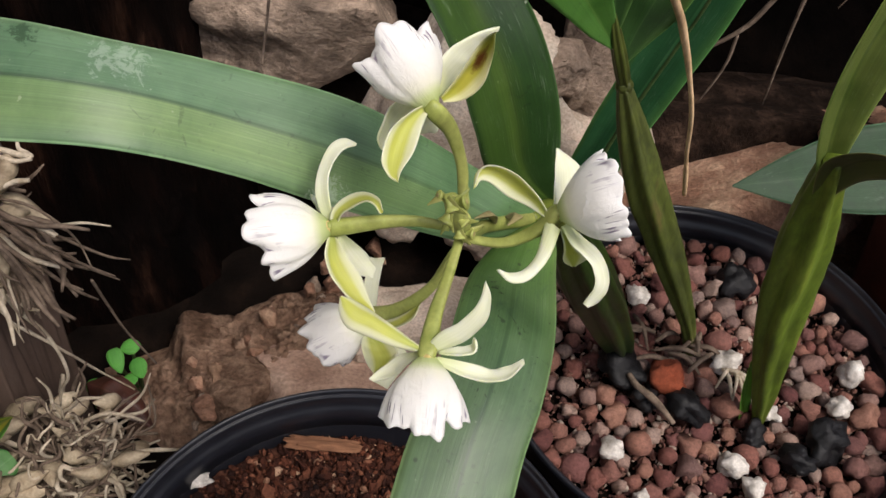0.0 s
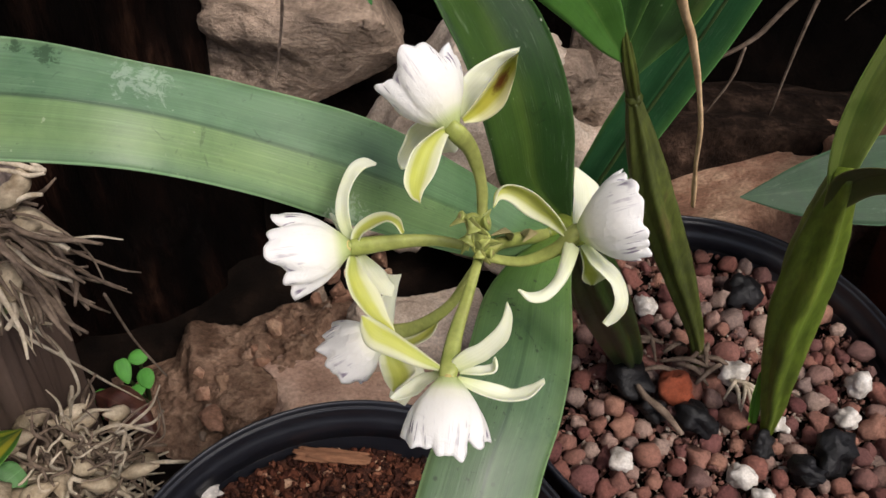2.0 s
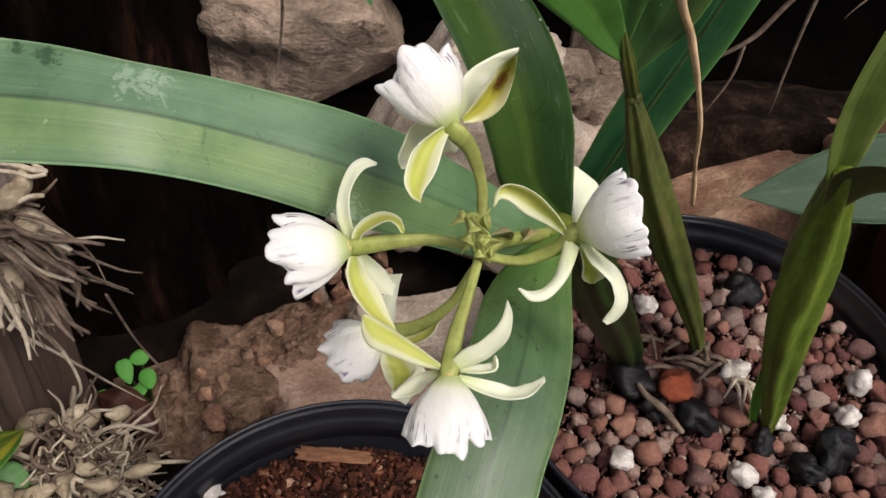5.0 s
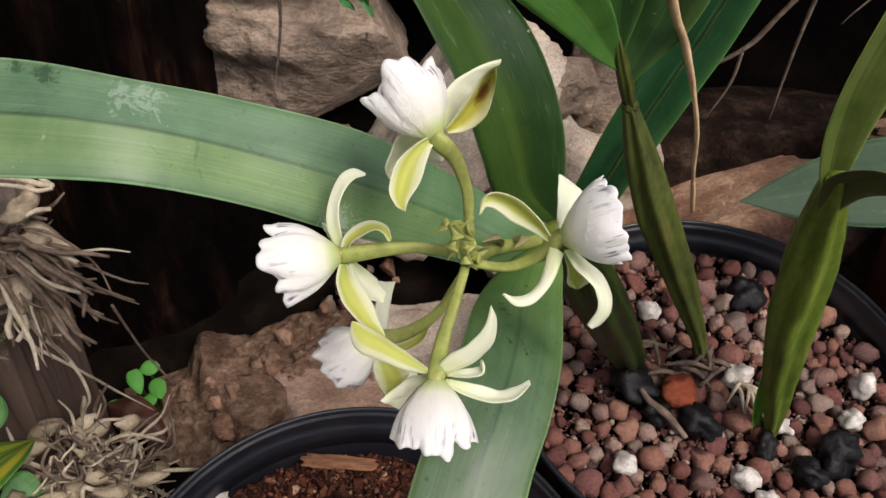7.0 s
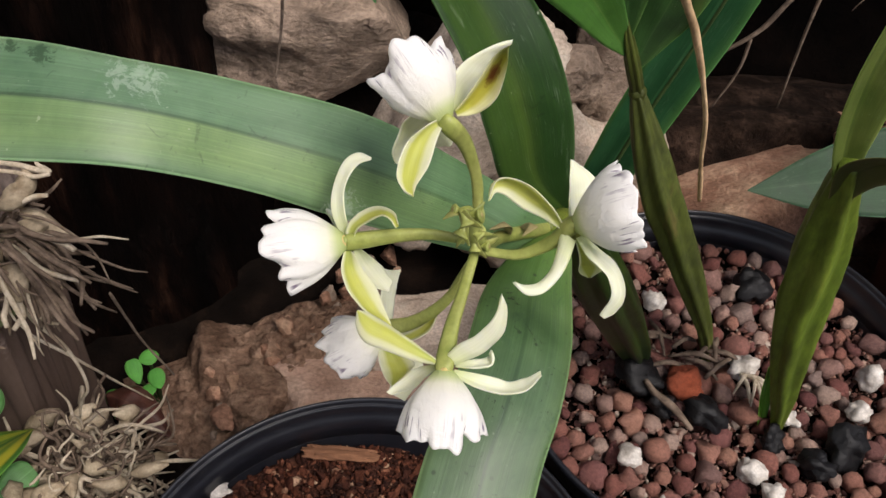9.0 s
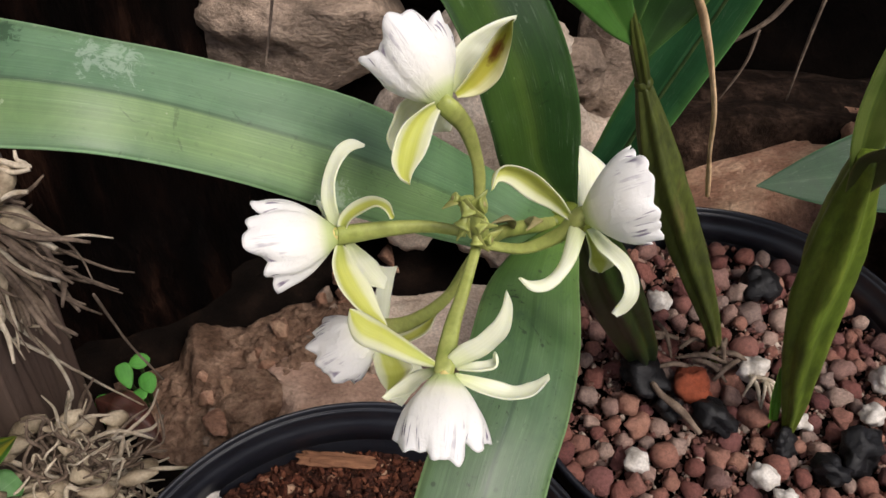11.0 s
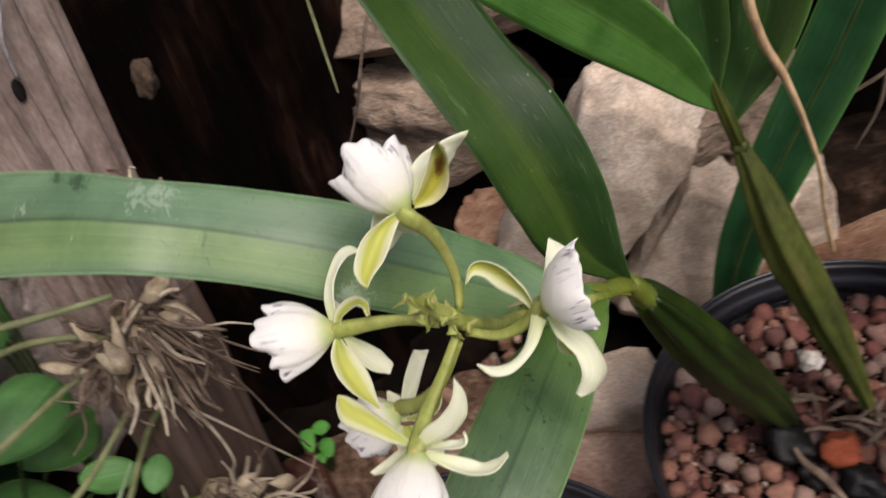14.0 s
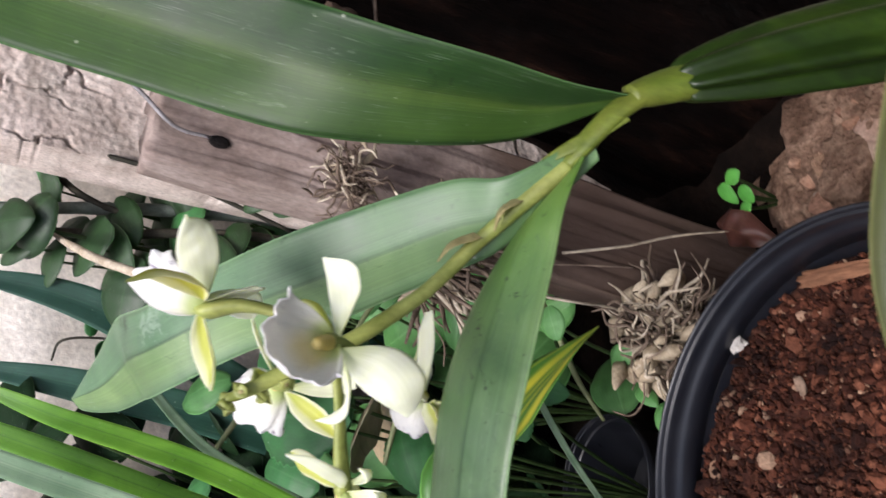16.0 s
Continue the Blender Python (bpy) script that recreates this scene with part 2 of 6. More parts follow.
def petal_mat(name, outer, inner, blotch=False, rim=None):
    m, nt, b = nodes(name)
    uv = coords(nt, "UV")
    sep = nt.nodes.new("ShaderNodeSeparateXYZ")
    link(nt, uv, sep.inputs[0])
    along = ramp(nt, sep.outputs[1], [(0.0, inner), (0.3, outer), (1.0, outer)])
    if rim:
        k = ramp(nt, sep.outputs[0], [(0.0, (1, 1, 1)), (0.16, (0.75,) * 3), (0.30, (0, 0, 0)), (0.70, (0, 0, 0)), (0.84, (0.75,) * 3), (1.0, (1, 1, 1))])
        along = mix(nt, k, along, rim)
    vein = noise_tex(nt, coords(nt, "UV", (16, 1.0, 1)), 1.0, 3, 0.6)
    g = ramp(nt, vein, [(0.3, (0.91, 0.92, 0.84)), (0.7, (1.03, 1.03, 1.03))])
    col = mix(nt, 1.0, along, g, "MULTIPLY")
    if blotch:
        n = noise_tex(nt, coords(nt, "UV", (1, 1, 1)), 4.5, 5, 0.7, 0.8)
        cen = nt.nodes.new("ShaderNodeVectorMath")
        cen.operation = "DISTANCE"
        link(nt, coords(nt, "UV", (1, 1.8, 1)), cen.inputs[0])
        cen.inputs[1].default_value = (0.5, 1.04, 0)
        k = math_node(nt, "ADD", cen.outputs["Value"], math_node(nt, "MULTIPLY", math_node(nt, "SUBTRACT", n, 0.5), 0.5))
        f = ramp(nt, k, [(0.09, (1, 1, 1)), (0.19, (0.75,) * 3), (0.27, (0, 0, 0))])
        col = mix(nt, ramp(nt, sep.outputs[1], [(0.62, (0, 0, 0)), (0.86, (0.8,) * 3)]), col, (0.16, 0.19, 0.03))
        col = mix(nt, f, col, (0.16, 0.055, 0.012))
    link(nt, col, b.inputs["Base Color"])
    b.inputs["Roughness"].default_value = 0.5
    b.inputs["Specular IOR Level"].default_value = 0.3
    b.inputs["Subsurface Weight"].default_value = 0.35
    b.inputs["Subsurface Radius"].default_value = (0.004, 0.004, 0.002)
    b.inputs["Subsurface Scale"].default_value = 0.6
    bump(nt, b, vein, 0.16, 0.0003)
    see_through(nt, b, col, 0.28)
    return m


PETAL = petal_mat("petal_cream", (0.87, 0.89, 0.69), (0.66, 0.72, 0.38))
PETAL_GREEN = petal_mat("petal_green", (0.54, 0.56, 0.13), (0.46, 0.52, 0.14), False, (0.82, 0.83, 0.60))
PETAL_BROWN = petal_mat("petal_blotched", (0.52, 0.48, 0.075), (0.42, 0.44, 0.06), True, (0.78, 0.76, 0.44))


def lip_mat():
    m, nt, b = nodes("lip_white")
    uv = coords(nt, "UV")
    sep = nt.nodes.new("ShaderNodeSeparateXYZ")
    link(nt, uv, sep.inputs[0])
    along = ramp(nt, sep.outputs[1], [(0.0, (0.42, 0.52, 0.14)), (0.14, (0.62, 0.70, 0.34)), (0.26, (0.90, 0.90, 0.76)), (0.42, (0.94, 0.925, 0.87)), (1.0, (0.935, 0.92, 0.90))])
    streak = noise_tex(nt, coords(nt, "UV", (30, 1.6, 1)), 1.0, 2, 0.5)
    st = ramp(nt, streak, [(0.57, (0, 0, 0)), (0.60, (1, 1, 1))])
    broken = noise_tex(nt, coords(nt, "UV", (7, 3, 1)), 1.0, 2)
    br = ramp(nt, broken, [(0.44, (0, 0, 0)), (0.54, (1, 1, 1))])
    rim = ramp(nt, sep.outputs[1], [(0.62, (0, 0, 0)), (0.78, (1, 1, 1)), (0.93, (1, 1, 1)), (0.98, (0, 0, 0))])
    side = ramp(nt, sep.outputs[0], [(0.0, (1, 1, 1)), (0.30, (0.9,) * 3), (0.47, (0.25,) * 3), (0.53, (0.25,) * 3), (0.70, (0.9,) * 3), (1.0, (1, 1, 1))])
    f = math_node(nt, "MULTIPLY", math_node(nt, "MULTIPLY", st, rim), math_node(nt, "MULTIPLY", br, side))
    inner = math_node(nt, "GREATER_THAN", sep.outputs[0], 1.5)
    f = math_node(nt, "MULTIPLY", f, math_node(nt, "SUBTRACT", 0.88, math_node(nt, "MULTIPLY", inner, 0.74)))
    col = mix(nt, f, along, (0.15, 0.10, 0.19))
    throat = math_node(nt, "MULTIPLY", inner, math_node(nt, "MULTIPLY", ramp(nt, sep.outputs[1], [(0.30, (1, 1, 1)), (0.58, (0, 0, 0))]), ramp(nt, math_node(nt, "SUBTRACT", sep.outputs[0], 2.0), [(0.22, (0, 0, 0)), (0.42, (1, 1, 1)), (0.58, (1, 1, 1)), (0.78, (0, 0, 0))])))
    col = mix(nt, math_node(nt, "MULTIPLY", throat, 0.7), col, (0.85, 0.70, 0.26))
    link(nt, col, b.inputs["Base Color"])
    b.inputs["Roughness"].default_value = 0.55
    b.inputs["Specular IOR Level"].default_value = 0.3
    b.inputs["Subsurface Weight"].default_value = 0.15
    b.inputs["Subsurface Radius"].default_value = (0.006, 0.0055, 0.0045)
    b.inputs["Subsurface Scale"].default_value = 1.0
    veins = noise_tex(nt, coords(nt, "UV", (34, 1.4, 1)), 1.0, 4, 0.6)
    crumple = noise_tex(nt, coords(nt, "UV", (9, 5, 1)), 1.0, 4, 0.6, 0.5)
    bump(nt, b, crumple, 0.45, 0.0014, bump(nt, b, veins, 0.3, 0.0006))
    see_through(nt, b, col, 0.30)
    return m


LIP = lip_mat()
COLUMN = petal_mat("column_yellow", (0.76, 0.62, 0.22), (0.74, 0.60, 0.24))


def dark_foot(m):
    """Darker brown towards the foot of a timber, with a ragged edge."""
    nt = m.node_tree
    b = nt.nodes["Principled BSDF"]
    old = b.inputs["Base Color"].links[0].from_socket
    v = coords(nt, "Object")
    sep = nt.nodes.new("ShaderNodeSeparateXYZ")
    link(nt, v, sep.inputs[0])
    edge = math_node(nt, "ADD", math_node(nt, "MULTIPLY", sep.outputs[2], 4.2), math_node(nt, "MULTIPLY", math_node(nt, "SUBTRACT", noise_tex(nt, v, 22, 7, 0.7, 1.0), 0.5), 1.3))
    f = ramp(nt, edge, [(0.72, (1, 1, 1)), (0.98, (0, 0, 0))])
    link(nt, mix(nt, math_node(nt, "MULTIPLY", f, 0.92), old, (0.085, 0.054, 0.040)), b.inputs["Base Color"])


def pot_mat():
    m, nt, b = nodes("black_plastic")
    v = coords(nt, "Object")
    n = noise_tex(nt, v, 30, 8, 0.7, 0.6)
    scr = noise_tex(nt, coords(nt, "Object", (60, 60, 700)), 1.0, 3)
    col = ramp(nt, n, [(0.35, (0.008, 0.009, 0.013)), (0.62, (0.014, 0.015, 0.020)), (0.85, (0.055, 0.050, 0.046))])
    link(nt, col, b.inputs["Base Color"])
    r = ramp(nt, n, [(0.3, (0.26,) * 3), (0.7, (0.50,) * 3)])
    link(nt, r, b.inputs["Roughness"])
    b.inputs["Specular IOR Level"].default_value = 0.55
    bump(nt, b, scr, 0.15, 0.0005)
    return m


PLASTIC = pot_mat()
TERRA = rough_mat("dark_terracotta", [(0.3, (0.10, 0.022, 0.012)), (0.7, (0.17, 0.045, 0.025))], 30, 300, 0.7, 0.001, 0.4)
SOIL = rough_mat("coir_soil", [(0.3, (0.018, 0.007, 0.004)), (0.5, (0.054, 0.018, 0.010)), (0.7, (0.12, 0.044, 0.022))], 130, 700, 0.95, 0.003, 0.9)


def chip_mat():
    m, nt, b = nodes("coir_chip")
    g = nt.nodes.new("ShaderNodeNewGeometry")
    col = ramp(nt, g.outputs["Random Per Island"], [(0.0, (0.018, 0.0052, 0.0028)), (0.35, (0.048, 0.0142, 0.0075)), (0.7, (0.102, 0.032, 0.016)), (0.94, (0.175, 0.066, 0.036)), (1.0, (0.42, 0.275, 0.18))])
    n = noise_tex(nt, coords(nt, "Object"), 500, 4)
    col = mix(nt, 1.0, col, ramp(nt, n, [(0.3, (0.6,) * 3), (0.7, (1.2,) * 3)]), "MULTIPLY")
    damp = noise_tex(nt, coords(nt, "Object"), 24, 4, 0.6)
    col = mix(nt, 1.0, col, ramp(nt, damp, [(0.38, (0.42, 0.40, 0.40)), (0.56, (1.08,) * 3)]), "MULTIPLY")
    link(nt, col, b.inputs["Base Color"])
    b.inputs["Roughness"].default_value = 0.9
    b.inputs["Specular IOR Level"].default_value = 0.2
    bump(nt, b, n, 0.6, 0.001)
    return m


CHIP = chip_mat()


def pebble_mat():
    m, nt, b = nodes("clay_pebble")
    oi = nt.nodes.new("ShaderNodeObjectInfo")
    col = ramp(nt, oi.outputs["Random"], [(0.0, (0.120, 0.044, 0.042)), (0.25, (0.222, 0.088, 0.070)), (0.45, (0.345, 0.180, 0.130)), (0.6, (0.180, 0.072, 0.066)), (0.78, (0.400, 0.285, 0.235)), (0.9, (0.230, 0.165, 0.146)), (1.0, (0.142, 0.054, 0.050))])
    n = noise_tex(nt, coords(nt, "Object"), 3.2, 8, 0.75)
    col = mix(nt, 1.0, col, ramp(nt, n, [(0.3, (0.55,) * 3), (0.72, (1.45, 1.42, 1.38))]), "MULTIPLY")
    link(nt, col, b.inputs["Base Color"])
    b.inputs["Roughness"].default_value = 0.85
    b.inputs["Specular IOR Level"].default_value = 0.3
    pores = noise_tex(nt, coords(nt, "Object"), 9.0, 5, 0.75)
    bump(nt, b, n, 0.9, 0.0016, bump(nt, b, pores, 0.5, 0.0010))
    return m


PEBBLE = pebble_mat()
WHITE_STONE = rough_mat("white_pumice", [(0.3, (0.42, 0.38, 0.33)), (0.7, (0.72, 0.69, 0.64))], 160, 700, 0.9, 0.0015, 0.8)
CHARCOAL = rough_mat("charcoal", [(0.3, (0.0025, 0.0025, 0.003)), (0.7, (0.010, 0.010, 0.012))], 90, 500, 0.5, 0.002, 0.8, (1, 1, 3))
LAVA = rough_mat("red_brick_stone", [(0.3, (0.20, 0.045, 0.020)), (0.7, (0.34, 0.085, 0.040))], 150, 700, 0.95, 0.002, 0.9)
ROCK_PALE = rough_mat("pale_rock", [(0.25, (0.38, 0.298, 0.23)), (0.5, (0.60, 0.495, 0.40)), (0.75, (0.74, 0.68, 0.58))], 34, 560, 0.95, 0.0035, 0.8, tint=0.35)
ROCK_BROWN = rough_mat("brown_rock", [(0.25, (0.1732, 0.08967, 0.06026)), (0.5, (0.3895, 0.2166, 0.1431)), (0.72, (0.6636, 0.4633, 0.3164))], 26, 380, 0.95, 0.010, 1.0, tint=0.35)
ROCK_PINK = rough_mat("pinkish_rock", [(0.25, (0.351, 0.2145, 0.1562)), (0.5, (0.567, 0.3835, 0.2937)), (0.75, (0.756, 0.559, 0.4375))], 30, 380, 0.95, 0.006, 0.9, tint=0.35)
ROCK_TAN = rough_mat("tan_rock", [(0.25, (0.25, 0.145, 0.092)), (0.5, (0.44, 0.285, 0.188)), (0.75, (0.62, 0.455, 0.325))], 34, 380, 0.95, 0.008, 1.0, tint=0.35)
ROCK_GREY = rough_mat("grey_rock", [(0.25, (0.140, 0.106, 0.081)), (0.5, (0.305, 0.230, 0.175)), (0.75, (0.53, 0.41, 0.315))], 34, 300, 0.95, 0.009, 1.0, (1, 1, 1.5), 0.35)
RUBBLE = rough_mat("brown_rubble", [(0.25, (0.12, 0.068, 0.045)), (0.5, (0.26, 0.163, 0.112)), (0.75, (0.48, 0.33, 0.235))], 60, 330, 1.0, 0.010, 1.0, tint=0.4, spec=0.1)
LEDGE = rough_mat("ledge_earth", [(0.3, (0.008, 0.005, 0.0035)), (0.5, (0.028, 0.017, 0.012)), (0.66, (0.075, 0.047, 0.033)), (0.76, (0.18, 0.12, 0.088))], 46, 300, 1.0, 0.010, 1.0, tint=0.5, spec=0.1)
# Very dark earth; on the rock behind the slabs its colour paints the shade.
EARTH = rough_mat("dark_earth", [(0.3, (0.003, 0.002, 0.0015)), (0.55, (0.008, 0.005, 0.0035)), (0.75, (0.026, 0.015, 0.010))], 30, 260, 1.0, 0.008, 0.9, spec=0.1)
# Near-black earth: the shade of the deep hollow is put into the colour.
BANK = rough_mat("shade_black_earth", [(0.3, (0.002, 0.0016, 0.0012)), (0.6, (0.006, 0.004, 0.003)), (0.8, (0.015, 0.009, 0.006))], 30, 260, 1.0, 0.008, 0.9, spec=0.05)
# Rotten wood with the stump's shadow painted in: far darker than the wood itself.
ROTTEN = rough_mat("shaded_rotten_wood", [(0.33, (0.0012, 0.0007, 0.0006)), (0.50, (0.0032, 0.0016, 0.0012)), (0.60, (0.009, 0.0042, 0.0029)), (0.70, (0.034, 0.016, 0.010)), (0.80, (0.085, 0.045, 0.030))], 42, 300, 0.62, 0.012, 1.0, (1, 1, 0.20), 0.5, spec=0.06)
PLANK = rough_mat("weathered_plank", [(0.25, (0.13, 0.092, 0.077)), (0.42, (0.26, 0.198, 0.172)), (0.58, (0.36, 0.288, 0.255)), (0.78, (0.48, 0.40, 0.365))], 38, 420, 0.95, 0.0016, 0.7, (1, 1, 0.60), 0.25)
dark_foot(PLANK)
PLASTER = rough_mat("plaster_wall", [(0.25, (0.66, 0.58, 0.50)), (0.5, (0.80, 0.74, 0.66)), (0.75, (0.88, 0.83, 0.76))], 14, 240, 0.95, 0.004, 0.7, tint=0.25)
ROOT = rough_mat("dry_root", [(0.3, (0.060, 0.040, 0.028)), (0.7, (0.25, 0.188, 0.140))], 120, 700, 0.9, 0.0008, 0.6)
ROOT_PALE = rough_mat("pale_root", [(0.3, (0.36, 0.29, 0.20)), (0.7, (0.60, 0.53, 0.42))], 120, 700, 0.85, 0.0008, 0.5)
BULB = rough_mat("dry_bulb", [(0.3, (0.21, 0.155, 0.095)), (0.7, (0.60, 0.51, 0.37))], 90, 600, 0.7, 0.001, 0.6)
VINE = rough_mat("dark_vine", [(0.3, (0.02, 0.02, 0.014)), (0.7, (0.06, 0.055, 0.04))], 120, 600, 0.8, 0.0006, 0.5)
WIRE = rough_mat("grey_wire", [(0.3, (0.22, 0.21, 0.22)), (0.7, (0.36, 0.34, 0.35))], 120, 600, 0.5, 0.0003, 0.3)
BARK = rough_mat("bark_chip", [(0.3, (0.10, 0.042, 0.022)), (0.7, (0.26, 0.125, 0.065))], 90, 500, 0.9, 0.0015, 0.8, (0.25, 1, 1))

CRACKED = rough_mat("cracked_mortar", [(0.25, (0.46, 0.37, 0.32)), (0.5, (0.66, 0.56, 0.50)), (0.75, (0.78, 0.70, 0.63))], 40, 420, 0.95, 0.003, 0.8, tint=0.3)
LEAF_GRASS_DARK = leaf_mat("cane_leaf_green", (0.060, 0.165, 0.026), (0.10, 0.20, 0.04), (0.055, 0.150, 0.026), gloss=0.36)
CANE_LEAF = leaf_mat("cane_sheath_leaf", (0.085, 0.120, 0.022), (0.06, 0.09, 0.018), (0.10, 0.14, 0.03), gloss=0.40)
CANE_SHEATH = leaf_mat("olive_sheath_leaf", (0.055, 0.065, 0.014), (0.035, 0.045, 0.012), (0.085, 0.085, 0.025), gloss=0.42)
LEAF_SHOOT = leaf_mat("shoot_leaf", (0.028, 0.085, 0.018), (0.05, 0.12, 0.03), (0.06, 0.14, 0.03), gloss=0.40)
STALK = rough_mat("leaf_stalk", [(0.3, (0.020, 0.045, 0.010)), (0.7, (0.050, 0.085, 0.022))], 90, 600, 0.6, 0.0004, 0.4)
STRAW = rough_mat("dry_straw", [(0.3, (0.45, 0.29, 0.154)), (0.7, (0.78, 0.5655, 0.336))], 110, 700, 0.85, 0.0006, 0.5, (1, 1, 0.3))
KNOT = rough_mat("knot_wood", [(0.3, (0.035, 0.022, 0.015)), (0.7, (0.13, 0.090, 0.062))], 120, 500, 0.95, 0.002, 0.8, (1, 1, 0.4))
LEAF_SCALLOP = leaf_mat("scalloped_leaf", (0.034, 0.155, 0.042), (0.050, 0.18, 0.055), (0.034, 0.135, 0.04), gloss=0.45, veins=8)
# Near-black leaf copy: shade under the foliage is put into its colour.
LEAF_PAINTED_SHADE = leaf_mat("painted_shade_leaf", (0.006, 0.0225, 0.007), (0.01, 0.03, 0.009), (0.006, 0.02, 0.006), gloss=0.6, spec=0.12, veins=8)
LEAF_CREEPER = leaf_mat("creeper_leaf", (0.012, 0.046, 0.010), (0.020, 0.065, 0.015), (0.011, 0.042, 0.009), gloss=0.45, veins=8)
LEAF_DRY = leaf_mat("dry_leaf", (0.34, 0.27, 0.17), (0.25, 0.19, 0.11), (0.36, 0.29, 0.19), gloss=0.6, veins=12)
LEAF_BLUE = leaf_mat("blue_green_leaf", (0.020, 0.075, 0.055), (0.03, 0.10, 0.07), (0.025, 0.08, 0.06), gloss=0.45, veins=16)
STEM_OLIVE = rough_mat("olive_root", [(0.3, (0.14, 0.17, 0.07)), (0.7, (0.24, 0.26, 0.13))], 90, 700, 0.6, 0.0004, 0.4, (1, 1, 1), 0.15, 0.4)
CANE_GREY = rough_mat("grey_green_stem", [(0.3, (0.09, 0.12, 0.10)), (0.7, (0.20, 0.23, 0.20))], 90, 700, 0.6, 0.0006, 0.4, (1, 1, 1), 0.2, 0.4)


# ---- builders ----
def thing(name, label, category, at=(0, 0, 0), group="", kind=""):
    ob = new(name)
    ob.location = at
    ob.empty_display_size = 0.01
    return tagged(ob, label, category, group, kind)


def to_mesh(name, bm, mat, smooth=True):
    me = bpy.data.meshes.new(name)
    bmesh.ops.recalc_face_normals(bm, faces=bm.faces)
    bm.to_mesh(me)
    bm.free()
    me.materials.append(mat)
    if smooth:
        for p in me.polygons:
            p.use_smooth = True
    return me


def part(name, bm, mat, parent, label="", smooth=True, top=True):
    """One mesh part, built in world coordinates. top: the parent is the thing's Empty; else it is another part."""
    ob = new(name, to_mesh(name, bm, mat, smooth))
    ob.parent = parent
    if top:
        ob.location = -Vector(parent.location)
    return tagged(ob, label)


def solo(name, bm, mat, label, category, kind="", group="", smooth=True):
    return tagged(new(name, to_mesh(name, bm, mat, smooth)), label, category, group, kind)


def spline(points, n):
    """n + 1 points on a smooth curve through the given ones (Catmull-Rom); rows of any width."""
    p = [Vector(q) if not isinstance(q, (int, float)) else Vector((q, 0, 0)) for q in points]
    p = [p[0] * 2 - p[1]] + p + [p[-1] * 2 - p[-2]]
    out = []
    for i in range(n + 1):
        u = i / n * (len(p) - 3)
        k = min(int(u), len(p) - 4)
        f = u - k
        a, b, c, d = p[k:k + 4]
        out.append(0.5 * (2 * b + (c - a) * f + (2 * a - 5 * b + 4 * c - d) * f * f + (3 * b - a - 3 * c + d) * f ** 3))
    return out


def tube(points, radii, n=16, sides=8, ridges=0, ridge=0.0, flat=1.0, bm=None, wobble=0.0, seed=0):
    """A tapered tube along a smooth curve, closed at both ends. flat squeezes the section; ridges run lengthwise."""
    bm = bm or bmesh.new()
    c = spline(points, n)
    r = [v.x for v in spline(list(radii), n)]
    ref = Vector((0.31, 0.17, 0.93)).normalized()
    rings = []
    for i, q in enumerate(c):
        t = (c[min(i + 1, n)] - c[max(i - 1, 0)]).normalized()
        a = t.cross(ref)
        if a.length < 0.05:
            a = t.cross(Vector((1, 0, 0)))
        a.normalize()
        b = t.cross(a)
        ring = []
        for k in range(sides):
            w = 2 * math.pi * k / sides
            s = max(r[i], 1e-5) * (1 + ridge * math.cos(ridges * w) if ridges else 1)
            if wobble:
                s *= 1 + wobble * noise.noise(Vector((q.x * 90 + seed, q.y * 90 + k, q.z * 90)))
            ring.append(bm.verts.new(q + a * math.cos(w) * s + b * math.sin(w) * s * flat))
        rings.append(ring)
    for x, y in zip(rings, rings[1:]):
        for k in range(sides):
            bm.faces.new((x[k], x[(k + 1) % sides], y[(k + 1) % sides], y[k]))
    bm.faces.new(rings[0])
    bm.faces.new(rings[-1])
    return bm


def blade(left, right, fold=0.0, n=40, m=12, thick=0.0007, wave=0.0, seed=0, curl=0.0):
    """A leaf or petal between two edge curves, with a fold or cup along its middle, as a closed sheet with real thickness.
    UV: x across, y along."""
    L, R = spline(left, n), spline(right, n)
    bm = bmesh.new()
    uv = bm.loops.layers.uv.new("UVMap")
    sheets = []
    grid = []
    for i in range(n + 1):
        t = (L[min(i + 1, n)] + R[min(i + 1, n)] - L[max(i - 1, 0)] - R[max(i - 1, 0)]) / 2
        wv = R[i] - L[i]
        nr = wv.cross(t)
        if nr.length > 1e-12:
            nr.normalize()
        row = []
        for j in range(m + 1):
            u = j / m
            p = L[i].lerp(R[i], u)
            dep = fold * wv.length * (1 - abs(2 * u - 1) ** (1 + curl))
            p = p - nr * dep
            if wave:
                p = p + nr * wave * wv.length * noise.noise(Vector((i / n * 6 + seed, u * 2, seed * 1.7)))
            row.append((p, nr))
        grid.append(row)
    for s in (0.5, -0.5):
        sheets.append([[bm.verts.new(p + nr * thick * s * (0.35 if j in (0, m) else 1)) for j, (p, nr) in enumerate(row)] for row in grid])
    def face(vs, ij):
        f = bm.faces.new(vs)
        for lp, (i, j) in zip(f.loops, ij):
            lp[uv].uv = (j / m, i / n)
    for k, sh in enumerate(sheets):
        for i in range(n):
            for j in range(m):
                ij = [(i, j), (i, j + 1), (i + 1, j + 1), (i + 1, j)]
                if k:
                    ij.reverse()
                face([sh[a][b] for a, b in ij], ij)
    a, b = sheets
    for i in range(n):
        face([a[i][0], a[i + 1][0], b[i + 1][0], b[i][0]], [(i, 0), (i + 1, 0), (i + 1, 0), (i, 0)])
        face([a[i][m], b[i][m], b[i + 1][m], a[i + 1][m]], [(i, m), (i, m), (i + 1, m), (i + 1, m)])
    return bm


